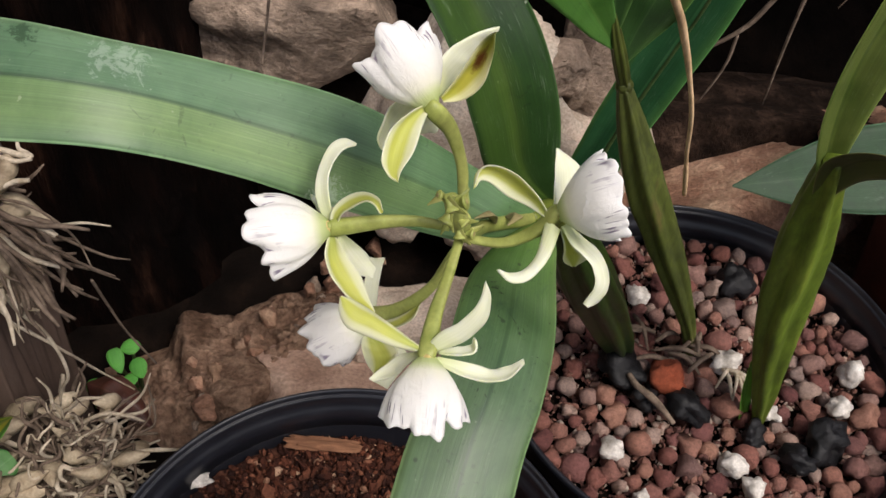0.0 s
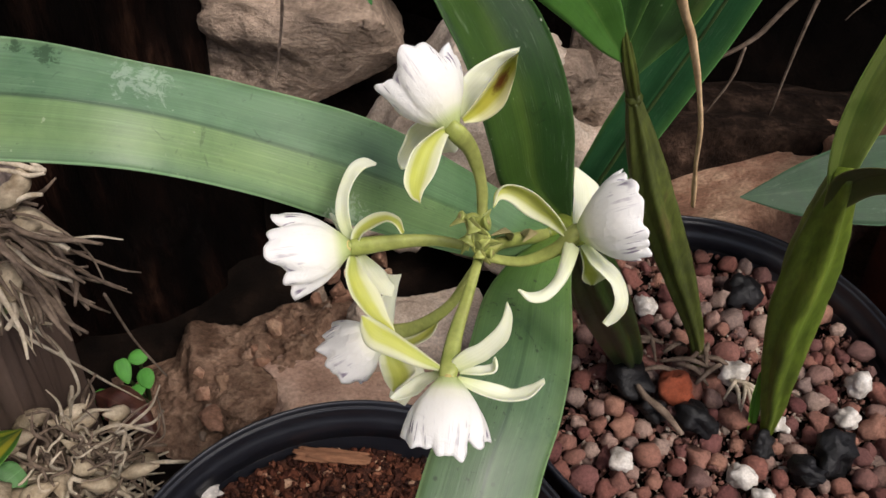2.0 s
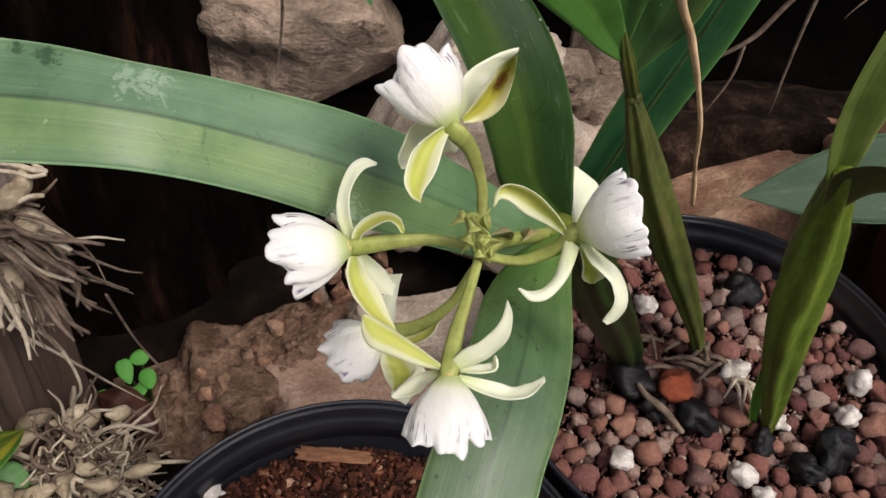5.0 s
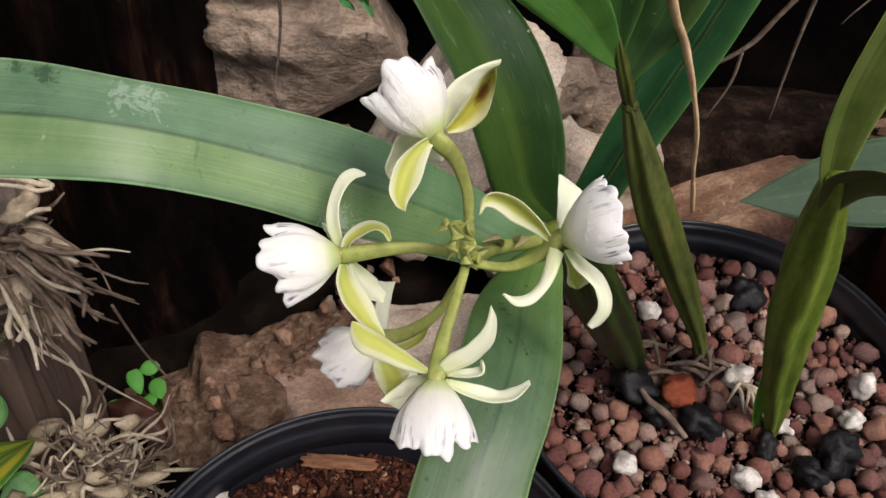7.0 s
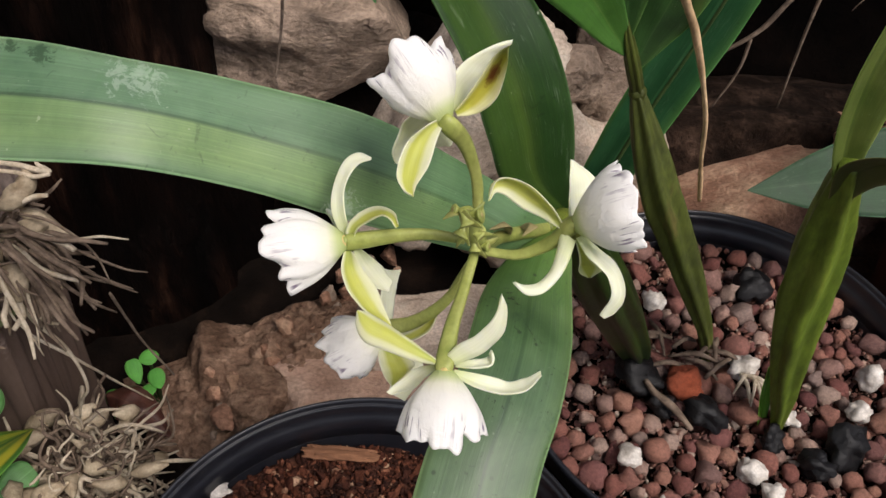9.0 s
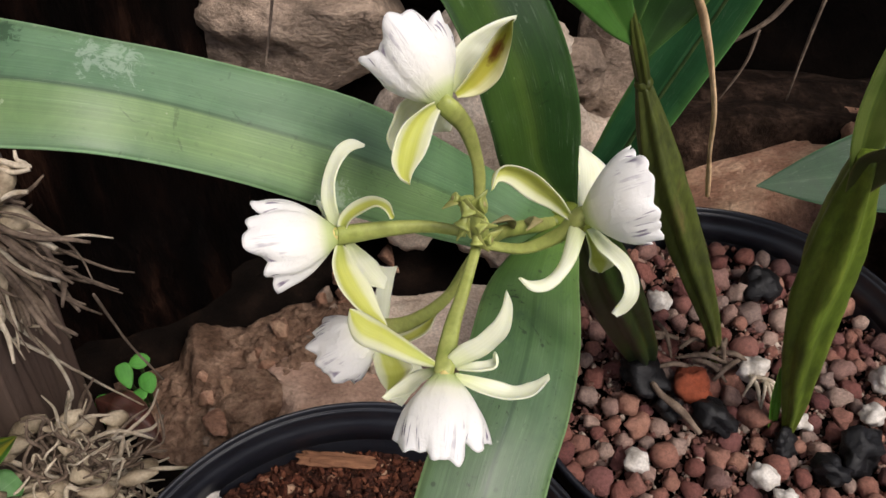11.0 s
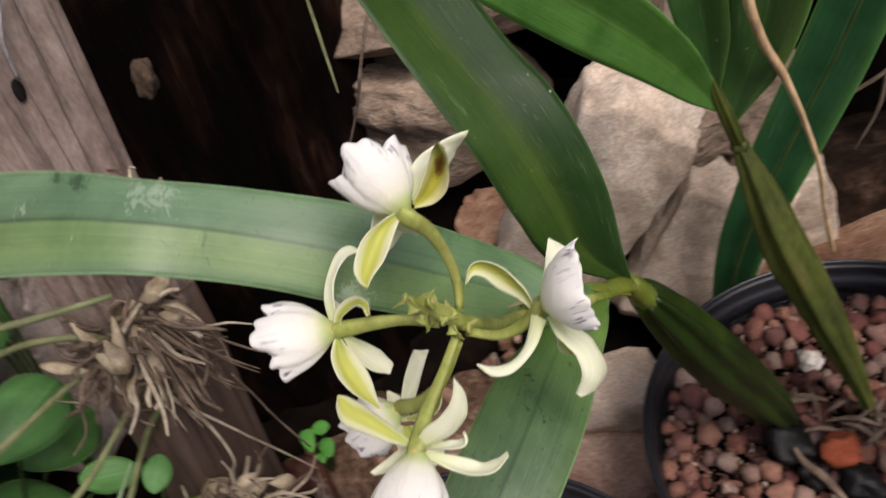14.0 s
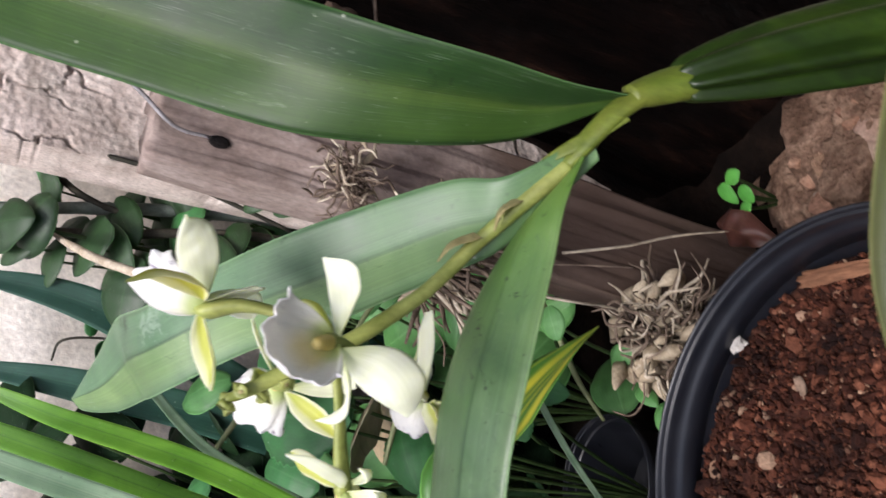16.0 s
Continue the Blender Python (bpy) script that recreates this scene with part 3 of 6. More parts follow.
def strap(center, widths, side, fold=0.12, n=36, m=10, thick=0.0006, wave=0.0, seed=0, curl=0.0):
    """A blade along a centre line: half widths and a side direction (one, or one for each point)."""
    c = [Vector(q) for q in center]
    sides = [Vector(s).normalized() for s in side] if isinstance(side[0], (tuple, list, Vector)) else [Vector(side).normalized()] * len(c)
    k = len(c)
    cs, ws, sd = spline(c, n), [v.x for v in spline(list(widths), n)], spline(sides, n)
    left, right = [], []
    for i in range(n + 1):
        t = (cs[min(i + 1, n)] - cs[max(i - 1, 0)]).normalized()
        s = (sd[i] - t * sd[i].dot(t)).normalized()
        w = max(ws[i], 1e-5)
        left.append(cs[i] - s * w)
        right.append(cs[i] + s * w)
    return blade(left, right, fold, n, m, thick, wave, seed, curl)


def boulder(center, size, turn=(0, 0, 0), seed=0, rough=0.25, sub=4, square=0.55, fine=0.05, breaks=0):
    """A worn stone: a rounded block with broken planes and small relief."""
    bm = bmesh.new()
    bmesh.ops.create_cube(bm, size=2)
    bmesh.ops.subdivide_edges(bm, edges=bm.edges, cuts=2 ** sub - 1, use_grid_fill=True)
    m = Matrix.LocRotScale(Vector(center), Euler([radians(a) for a in turn]), None)
    off = Vector((seed * 3.1, seed * 1.7, seed * 0.9))
    sz = Vector(size)
    rd = random.Random(seed * 7 + 1)
    planes = [(Vector((rd.gauss(0, 1), rd.gauss(0, 1), rd.gauss(0, 1))).normalized(), rd.uniform(0.62, 0.95)) for _ in range(breaks)]
    for v in bm.verts:
        d = v.co.normalized()
        p = v.co.lerp(d * 1.25, square)
        q = Vector((p.x * sz.x, p.y * sz.y, p.z * sz.z)) / (sum(sz) / 3)
        k = noise.noise(p * 0.9 + off) * rough + noise.noise(p * 2.3 + off) * rough * 0.5 + noise.noise(q * 6 + off) * fine + noise.noise(q * 15 + off) * fine * 0.5
        p = p + d * k
        for nrm, far in planes:
            over = p.dot(nrm) - far
            if over > 0:
                p = p - nrm * over * 0.88
        v.co = m @ Vector((p.x * sz.x, p.y * sz.y, p.z * sz.z))
    return bm


def lathe(profile, at, sides=96):
    bm = bmesh.new()
    rings = []
    for r, z in profile:
        rings.append([bm.verts.new((at[0] + r * math.cos(2 * math.pi * k / sides), at[1] + r * math.sin(2 * math.pi * k / sides), at[2] + z)) for k in range(sides)])
    for a, b in zip(rings, rings[1:]):
        for k in range(sides):
            bm.faces.new((a[k], a[(k + 1) % sides], b[(k + 1) % sides], b[k]))
    return bm, rings


# ---- ground, banks and walls ----
def ground_sheet():
    bm = bmesh.new()
    def ring(step):
        out, d = [], 0.0
        while d < 60:
            out.append(d)
            d += step * (1 + (d / 0.45) ** 2) if d < 2 else d * 0.6
        return out
    pos = ring(0.0125)
    ax = sorted({-d for d in pos} | set(pos))
    vs = []
    for y in ax:
        row = []
        for x in ax:
            q = Vector((x, y, 0))
            z = 0.010 * noise.noise(q * 18) + 0.006 * noise.noise(q * 60) + 0.003 * noise.noise(q * 170) - 0.004
            row.append(bm.verts.new((x - 0.05, y + 0.25, z)))
        vs.append(row)
    for a, b in zip(vs, vs[1:]):
        for i in range(len(ax) - 1):
            bm.faces.new((a[i], a[i + 1], b[i + 1], b[i]))
    return bm


solo("ground", ground_sheet(), EARTH, "dark garden soil between rocks and pots", "ground", "structure")


def rough_wall(origin, across, up, size, thick, nx, nz, amp, scale, seed):
    """A thick wall with an uneven face. origin: lower corner of the face."""
    o, a, u = Vector(origin), Vector(across).normalized(), Vector(up).normalized()
    nr = a.cross(u)
    bm = bmesh.new()
    g = []
    for i in range(nz + 1):
        row = []
        for j in range(nx + 1):
            p = o + a * (size[0] * j / nx) + u * (size[1] * i / nz)
            q = p * scale + Vector((seed, seed, seed))
            row.append(bm.verts.new(p + nr * amp * (noise.noise(q) + 0.5 * noise.noise(q * 2.7) + 0.25 * noise.noise(q * 7))))
        g.append(row)
    back = [bm.verts.new(o + a * (size[0] * s) + u * (size[1] * t) - nr * thick) for s, t in ((0, 0), (1, 0), (1, 1), (0, 1))]
    for x, y in zip(g, g[1:]):
        for j in range(nx):
            bm.faces.new((x[j], x[j + 1], y[j + 1], y[j]))
    bm.faces.new(back[::-1])
    bm.faces.new([back[0], back[1]] + g[0][::-1])
    bm.faces.new([back[2], back[3]] + g[-1])
    bm.faces.new([back[3], back[0]] + [r[0] for r in g])
    bm.faces.new([back[1], back[2]] + [r[-1] for r in g][::-1])
    return bm


# The bank's colour carries the shade behind the stones.
solo("bank", rough_wall((-0.75, 0.60, -0.05), (1, 0, 0), (0, 0.25, 1), (2.2, 1.0), 0.3, 120, 60, 0.05, 7, 3), BANK, "earth bank behind the stacked stones, shade of the hollow in its colour", "earth bank", "structure")
solo("wall_west", rough_wall((-0.52, -1.10, -0.05), (0, 1, 0), (0, 0, 1), (1.9, 1.1), 0.12, 120, 70, 0.004, 22, 5), PLASTER, "pale sandy plaster garden wall", "wall", "structure")

# Added out of view, only to block daylight from the back of the rockery.
solo("bank_overhang", boulder((0.40, 0.72, 0.56), (0.34, 0.32, 0.09), (0, 0, 0), 9, 0.15, 4, 0.4, 0.05), BANK, "unseen overhang added to keep light off the bank behind the stones", "earth bank", "structure")

# ---- stump and plank ----
def stump():
    bm = bmesh.new()
    n, h = 72, 40
    c = Vector((-0.294, 0.500, 0))
    rings = []
    for i in range(h + 1):
        z = -0.02 + 0.62 * i / h
        row = []
        for k in range(n):
            w = 2 * math.pi * k / n
            d = Vector((math.cos(w), math.sin(w), 0))
            q = Vector((d.x * 3, d.y * 3, z * 2.2))
            r = 0.126 + 0.018 * noise.noise(q) + 0.016 * noise.noise(Vector((d.x * 12, d.y * 12, z * 4))) + 0.008 * noise.noise(Vector((d.x * 34, d.y * 34, z * 8))) + 0.02 * max(0, 0.08 - z) / 0.08
            row.append(bm.verts.new(c + d * r + Vector((0.02 * z, 0.04 * z, z))))
        rings.append(row)
    for a, b in zip(rings, rings[1:]):
        for k in range(n):
            bm.faces.new((a[k], a[(k + 1) % n], b[(k + 1) % n], b[k]))
    bm.faces.new(rings[-1])
    return bm


solo("tree_stump", stump(), ROTTEN, "rotten tree stump with fibrous decayed wood, shadow put into its colour", "stump")
solo("wood_knot", boulder((-0.222, 0.362, 0.293), (0.0048, 0.006, 0.0088), (0, 10, 20), 4, 0.4, 4), KNOT, "brown splinter of wood on the rotten stump", "wood splinter")


def plank():
    bm = bmesh.new()
    nz, ny, nx = 110, 44, 18
    def pt(u, v, z):
        # u across the width (y), v through the thickness (x)
        q = Vector((u * 5, v * 3, z * 4))
        cy = 0.276 + 0.06 * (z - 0.2)
        y = cy + (u - 0.5) * 0.062
        x = -0.210 - 0.034 * v
        k = 0.0022 * noise.noise(Vector((u * 7, v * 6, z * 9))) + 0.0008 * noise.noise(Vector((u * 30, v * 20, z * 9))) + 0.0007 * noise.noise(Vector((u * 80, v * 50, z * 14)))
        return Vector((x + k, y + k, z))
    loop = [(u / ny, 0) for u in range(ny)] + [(1, v / nx) for v in range(nx)] + [(1 - u / ny, 1) for u in range(ny)] + [(0, 1 - v / nx) for v in range(nx)]
    rings = []
    for i in range(nz + 1):
        z = -0.01 + 0.388 * i / nz
        row = []
        for u, v in loop:
            zz = z + (0.006 * noise.noise(Vector((u * 6, v * 6, 3))) if i == nz else 0)
            ue, ve = u, v
            row.append(bm.verts.new(pt(ue, ve, zz)))
        rings.append(row)
    for a, b in zip(rings, rings[1:]):
        for k in range(len(loop)):
            bm.faces.new((a[k], a[(k + 1) % len(loop)], b[(k + 1) % len(loop)], b[k]))
    bm.faces.new(rings[-1])
    return bm


post = thing("wooden_post", "weathered grey-brown wooden post with a nail hole", "post", (-0.22, 0.27, 0))
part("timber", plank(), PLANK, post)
# No hole is cut: a near-black cap paints the shade inside it.
HOLE = rough_mat("hole_shade", [(0.3, (0.004, 0.003, 0.003)), (0.7, (0.01, 0.007, 0.006))], 60, 300, 1.0)
hb, _ = lathe([(0.0, 0.0025), (0.003, 0.0022), (0.0042, 0.0012), (0.0046, 0.0)], (0, 0, 0), 20)
hb.transform(Matrix.Translation((-0.2095, 0.270, 0.347)) @ Matrix.Rotation(radians(90), 4, "Y") @ Matrix.Diagonal((1.15, 0.72, 0.4, 1)))
part("hole", hb, HOLE, post, "knot hole drawn as a shade-dark cap")

# ---- stones ----
STONES = [
    ("pale", (-0.016, 0.455, 0.128), (0.038, 0.026, 0.094), (4, 27, 4)),
    ("pale", (0.055, 0.450, 0.082), (0.034, 0.026, 0.060), (-6, 26, -6)),
    ("grey", (0.060, 0.478, 0.168), (0.021, 0.018, 0.019), (0, 0, 30)),
    ("grey", (0.092, 0.50, 0.165), (0.021, 0.02, 0.050), (0, 12, 20)),
    ("pale", (0.110, 0.485, 0.090), (0.027, 0.022, 0.038), (0, -12, 10)),
    ("grey", (-0.108, 0.515, 0.160), (0.074, 0.045, 0.042), (0, 5, -6)),
    ("brown", (-0.088, 0.480, 0.070), (0.024, 0.024, 0.028), (0, -15, 20)),
    ("grey", (-0.098, 0.535, 0.242), (0.095, 0.05, 0.038), (0, -4, 8)),
    ("grey", (0.000, 0.530, 0.275), (0.040, 0.03, 0.045), (0, 8, -18)),
    ("pale", (0.040, 0.54, 0.262), (0.018, 0.02, 0.062), (0, 4, 0)),
    ("pale", (-0.014, 0.370, 0.024), (0.044, 0.024, 0.020), (0, 3, 14)),
    ("slab", (-0.020, 0.335, -0.004), (0.086, 0.058, 0.030), (6, 3, 28)),
    ("crumb", (-0.128, 0.326, -0.004), (0.026, 0.030, 0.024), (-10, 12, 40)),
    ("crumb", (-0.150, 0.350, -0.006), (0.024, 0.030, 0.020), (-10, 20, 15)),
    ("tan", (0.044, 0.372, 0.012), (0.034, 0.026, 0.026), (6, -6, 10)),
    ("brown", (-0.094, 0.386, -0.012), (0.036, 0.022, 0.016), (0, 4, 50)),
    ("brown", (0.19, 0.465, 0.040), (0.11, 0.05, 0.055), (-20, -6, 8)),
    ("brown", (0.35, 0.48, 0.050), (0.10, 0.06, 0.055), (-14, 5, -10)),
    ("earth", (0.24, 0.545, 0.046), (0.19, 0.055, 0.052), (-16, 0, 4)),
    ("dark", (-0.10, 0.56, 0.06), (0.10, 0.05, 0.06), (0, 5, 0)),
]
for i, (kind, at, size, turn) in enumerate(STONES):
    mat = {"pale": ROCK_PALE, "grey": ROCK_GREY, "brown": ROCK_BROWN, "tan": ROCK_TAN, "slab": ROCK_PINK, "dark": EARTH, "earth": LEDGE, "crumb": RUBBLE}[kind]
    text = {"pale": "pale sandy upright stone slab of the rockery", "grey": "grey-brown layered rock of the rockery", "brown": "reddish-brown cracked rock on the ground", "tan": "tan rock wedged under the stone slabs", "slab": "large pinkish-brown flat rock behind the black pot", "dark": "rock behind the slabs, shade put into its near-black colour", "earth": "rough brown earth-covered rock under the dark hollow", "crumb": "crumbly brown rock at the foot of the stump"}[kind]
    solo("rock", boulder(at, size, turn, i + 1, 0.36 if kind == "grey" else 0.20, 5 if kind in ("pale", "brown", "tan", "grey", "slab") else 4, 0.34, 0.05 if kind in ("pale", "slab") else 0.09, {"brown": 4, "tan": 3, "grey": 5, "slab": 2}.get(kind, 0)), mat, text, "rock", group="rockery stones")


rnd = random.Random(77)
for k in range(40):
    u = rnd.random() ** 1.2
    x, y = -0.150 + 0.100 * u + rnd.gauss(0, 0.010), 0.305 + 0.12 * u + rnd.gauss(0, 0.022)
    s = 0.0025 + 0.0060 * rnd.random() ** 1.8
    mat, text = rnd.choice(((ROCK_BROWN, "broken reddish-brown stone fragment on the ground"), (ROCK_TAN, "broken tan stone fragment on the ground"), (ROCK_BROWN, "broken reddish-brown stone fragment on the ground"), (ROCK_GREY, "small grey stone chip on the ground")))
    solo("stone_fragment", boulder((x, y, 0.006 + s * 0.4 + 0.016 * rnd.random()), (s * 1.2, s, s * 0.8), (rnd.random() * 90, rnd.random() * 90, rnd.random() * 180), 100 + k, 0.4, 3, 0.4, 0.06, 7), mat, text, "stone", group="loose stone fragments")


CHIP_PALE = rough_mat("pale_coir", [(0.3, (0.16, 0.095, 0.060)), (0.7, (0.34, 0.24, 0.17))], 150, 700, 0.95, 0.0015, 0.8)


def mound(at, size, turn, seed):
    """A low rough heap of earth and rubble."""
    bm = bmesh.new()
    bmesh.ops.create_grid(bm, x_segments=90, y_segments=90, size=1)
    m = Matrix.LocRotScale(Vector(at), Euler((0, 0, radians(turn))), None)
    for v in bm.verts:
        x, y = v.co.x, v.co.y
        q = math.hypot(x, y)
        h = max(0.0, 1 - q * q) ** 0.7
        p = Vector((x * size[0], y * size[1], 0))
        n = noise.noise(p * 60 + Vector((seed, 0, 0))) * 0.25 + noise.noise(p * 170) * 0.16 + noise.noise(p * 420) * 0.10
        v.co = m @ Vector((p.x, p.y, size[2] * h * (1 + n * 1.6) - 0.006))
    return bm


solo("rubble_mound", mound((0.235, 0.525, 0.045), (0.19, 0.075, 0.036), 4, 8), RUBBLE, "crumbly brown earth on the rock ledge", "rubble")
solo("rubble_mound", mound((-0.150, 0.325, 0.0), (0.055, 0.045, 0.016), 30, 5), RUBBLE, "crumbly brown earth beside the flat rock", "rubble")
solo("rubble_mound", mound((-0.105, 0.352, 0.0), (0.085, 0.052, 0.026), 44, 3), RUBBLE, "mound of brown earthy rubble at the foot of the stump", "rubble")


# ---- pots ----
def pot(at, r, h, rim, label):
    """A black nursery pot: tapered body, rolled rim with steps, hollow inside."""
    t = thing("plant_pot", label, "plant pot", at)
    w = 0.0022
    prof = [(0.004, 0.002), (r * 0.74, 0.002), (r * 0.76, 0.0), (r * 0.78, 0.004), (r * 0.93, h - rim), (r * 0.94, h - rim + 0.001)]
    prof += [(r * 0.931, h - rim + 0.0005), (r * 0.930, h - rim - 0.0005), (r * 0.77, 0.008), (0.004, 0.008)]
    bm, _ = lathe(prof, at)
    part("body", bm, PLASTIC, t, smooth=False)
    rp = [(r * 0.935, h - rim), (r * 0.972, h - rim + 0.001), (r * 0.976, h - 0.008), (r * 0.980, h - 0.0062), (r * 0.997, h - 0.0055), (r * 1.003, h - 0.0046), (r * 1.006, h - 0.0032), (r * 1.006, h - 0.0018), (r * 1.003, h - 0.0006), (r * 0.998, h), (r * 0.991, h - 0.0001), (r * 0.986, h - 0.0008), (r * 0.983, h - 0.0022), (r * 0.981, h - 0.0030), (r * 0.977, h - 0.0028), (r * 0.973, h - 0.0029), (r * 0.970, h - 0.0038), (r * 0.9688, h - 0.0058), (r * 0.9678, h - 0.0100), (r * 0.960, h - 0.0108), (r * 0.930, h - rim)]
    bm, rg = lathe(rp + [rp[0]], at)
    bmesh.ops.remove_doubles(bm, verts=bm.verts, dist=1e-6)
    part("rim", bm, PLASTIC, t)
    return t


P1, R1, H1 = Vector((-0.029, 0.136, 0.0)), 0.1044, 0.139
P2, R2, H2 = Vector((0.1392, 0.2824, 0.0)), 0.1092, 0.133
pot(P1, R1, H1, 0.022, "black plastic nursery pot filled with brown coir")
pot(P2, R2, H2, 0.020, "black plastic pot filled with clay pebbles")
pot(Vector((-0.278, 0.134, 0.0)), 0.045, 0.060, 0.010, "small black plastic pot low among the foliage")


def heap(x, y):
    """The coir lies a little higher towards one side of its pot and lower at the back."""
    return 0.075 * (P1.x - x) - 0.030 * (y - P1.y)


def disc(at, r, z, amp, rings=26, sides=64, seed=0, tilt=0):
    bm = bmesh.new()
    prev = None
    for i in range(rings + 1):
        q = r * i / rings
        if i == 0:
            row = [bm.verts.new((at[0], at[1], z))]
        else:
            row = []
            for k in range(sides):
                p = Vector((at[0] + q * math.cos(2 * math.pi * k / sides), at[1] + q * math.sin(2 * math.pi * k / sides), 0))
                row.append(bm.verts.new((p.x, p.y, z + tilt * heap(p.x, p.y) + amp * (noise.noise(p * 40 + Vector((seed, 0, 0))) + 0.6 * noise.noise(p * 130) + 0.3 * noise.noise(p * 400)))))
        if prev:
            for k in range(sides):
                if len(prev) == 1:
                    bm.faces.new((prev[0], row[k], row[(k + 1) % sides]))
                else:
                    bm.faces.new((prev[k], row[k], row[(k + 1) % sides], prev[(k + 1) % sides]))
        prev = row
    low = [bm.verts.new((v.co.x, v.co.y, z - 0.03)) for v in prev]
    for k in range(sides):
        bm.faces.new((prev[k], low[k], low[(k + 1) % sides], prev[(k + 1) % sides]))
    bm.faces.new(low[::-1])
    return bm


Z1, Z2 = 0.1105, 0.108
soil = thing("potting_soil", "reddish-brown crumbly coir in the black pot", "potting soil", (P1.x, P1.y, Z1), kind="stuff")
part("soil_bed", disc(P1, R1 * 0.915, Z1, 0.0055, 60, 120, tilt=1), SOIL, soil)


ball = bmesh.new()
bmesh.ops.create_icosphere(ball, subdivisions=1, radius=1)
BALL = [v.co.copy() for v in ball.verts]
BALL_FACES = [[v.index for v in f.verts] for f in ball.faces]


def chips(at, r, z, count, seed, small, big, tilt=0):
    rnd = random.Random(seed)
    verts, faces = [], []
    for _ in range(count):
        a, q = rnd.random() * 6.283, r * math.sqrt(rnd.random())
        s = small + (big - small) * rnd.random() ** 3
        m = Matrix.LocRotScale((at[0] + q * math.cos(a), at[1] + q * math.sin(a), z + tilt * heap(at[0] + q * math.cos(a), at[1] + q * math.sin(a)) + 0.0055 * noise.noise(Vector((at[0] + q * math.cos(a), at[1] + q * math.sin(a), 0)) * 40) + rnd.uniform(-0.0005, 0.0022)), Euler((rnd.random() * 6, rnd.random() * 6, rnd.random() * 6)), (s, s * rnd.uniform(0.5, 0.9), s * rnd.uniform(0.3, 0.7)))
        b = len(verts)
        for c in BALL:
            verts.append(m @ (c * rnd.uniform(0.7, 1.15)))
        for f in BALL_FACES:
            faces.append([b + k for k in f])
    me = bpy.data.meshes.new("coir_chips")
    me.from_pydata([tuple(v) for v in verts], [], faces)
    me.polygons.foreach_set("use_smooth", [False] * len(me.polygons))
    me.materials.append(CHIP)
    return me


ob = new("coir_chips", chips(P1, R1 * 0.905, Z1 + 0.001, 15000, 5, 0.0005, 0.0034, 1))
ob.parent, ob.location = soil, -Vector(soil.location)
tagged(ob, "loose crumbs of coir")
ob = new("coir_clods", chips(P1, R1 * 0.90, Z1 + 0.0015, 620, 8, 0.0022, 0.0064, 1))
ob.parent, ob.location = soil, -Vector(soil.location)
tagged(ob, "coarse coir lumps")
for name, at, size, turn, mat, text in [
        ("bark_piece", (-0.050, 0.223, 0.1150), (0.0150, 0.0034, 0.0022), (0, 4, 3), BARK, "flat orange-brown bark piece lying on the coir"),
        ("bark_piece", (0.035, 0.147, 0.1150), (0.008, 0.0028, 0.002), (0, 0, 60), ROOT_PALE, "pale woody splinter lying on the coir"),
        ("pumice_chip", (-0.106, 0.197, 0.1135), (0.0065, 0.0028, 0.0024), (0, 0, 24), WHITE_STONE, "whitish chip at the edge of the coir"),
        ("pumice_chip", (0.02, 0.182, 0.1150), (0.0035, 0.003, 0.0024), (0, 0, 24), WHITE_STONE, "whitish chip lying on the coir")]:
    at = (at[0], at[1], at[2] + heap(at[0], at[1]))
    solo(name, boulder(at, size, turn, len(at) + int(at[0] * 900), 0.5, 4, 0.3, 0.22, 5), mat, text, "bark chip" if mat != WHITE_STONE else "stone chip")
rnd = random.Random(91)
for k in range(14):
    a, q = rnd.random() * 6.283, R1 * 0.82 * math.sqrt(rnd.random())
    s = rnd.uniform(0.0022, 0.0050)
    at = (P1.x + q * math.cos(a), P1.y + q * math.sin(a), Z1 + 0.0048 + heap(P1.x + q * math.cos(a), P1.y + q * math.sin(a)))
    solo("bark_piece", boulder(at, (s * 1.2, s * 0.55, s * 0.40), (rnd.uniform(-20, 20), rnd.uniform(-20, 20), rnd.random() * 180), 300 + k, 0.4, 3, 0.3, 0.15, 5), rnd.choice((BARK, CHIP_PALE, CHIP_PALE)), "small fibrous coir chip lying on the potting soil", "coir chip", group="coir chips")
bed = thing("pebble_bed", "reddish-brown expanded clay pebbles in the black pot", "clay pebbles", (P2.x, P2.y, Z2), kind="stuff")
part("under_bed", disc(P2, R2 * 0.93, Z2 - 0.004, 0.002, 20, 64), EARTH, bed)


# ---- the orchid ----
orchid = thing("orchid_plant", "flowering orchid with strap leaves and five white-lipped blooms", "orchid", (0.098, 0.295, 0.112))
part("pseudobulb", tube([(0.101, 0.296, 0.108), (0.087, 0.279, 0.150), (0.066, 0.254, 0.208), (0.050, 0.236, 0.252), (0.0412, 0.2253, 0.2765), (0.0398, 0.2235, 0.2800)], [0.006, 0.0114, 0.0136, 0.0114, 0.0070, 0.0030], 56, 56, 7, 0.15, 0.78), CANE_MID, orchid, "ridged olive-green swollen stem")
part("collar", tube([(0.0424, 0.2268, 0.2732), (0.0408, 0.2248, 0.2770), (0.0390, 0.2222, 0.2825), (0.0374, 0.2195, 0.2880), (0.0364, 0.2172, 0.2925)], [0.0050, 0.0056, 0.0053, 0.0046, 0.0036], 20, 32, 0, 0, 0.80, wobble=0.06), CANE, orchid, "yellowish ringed node")
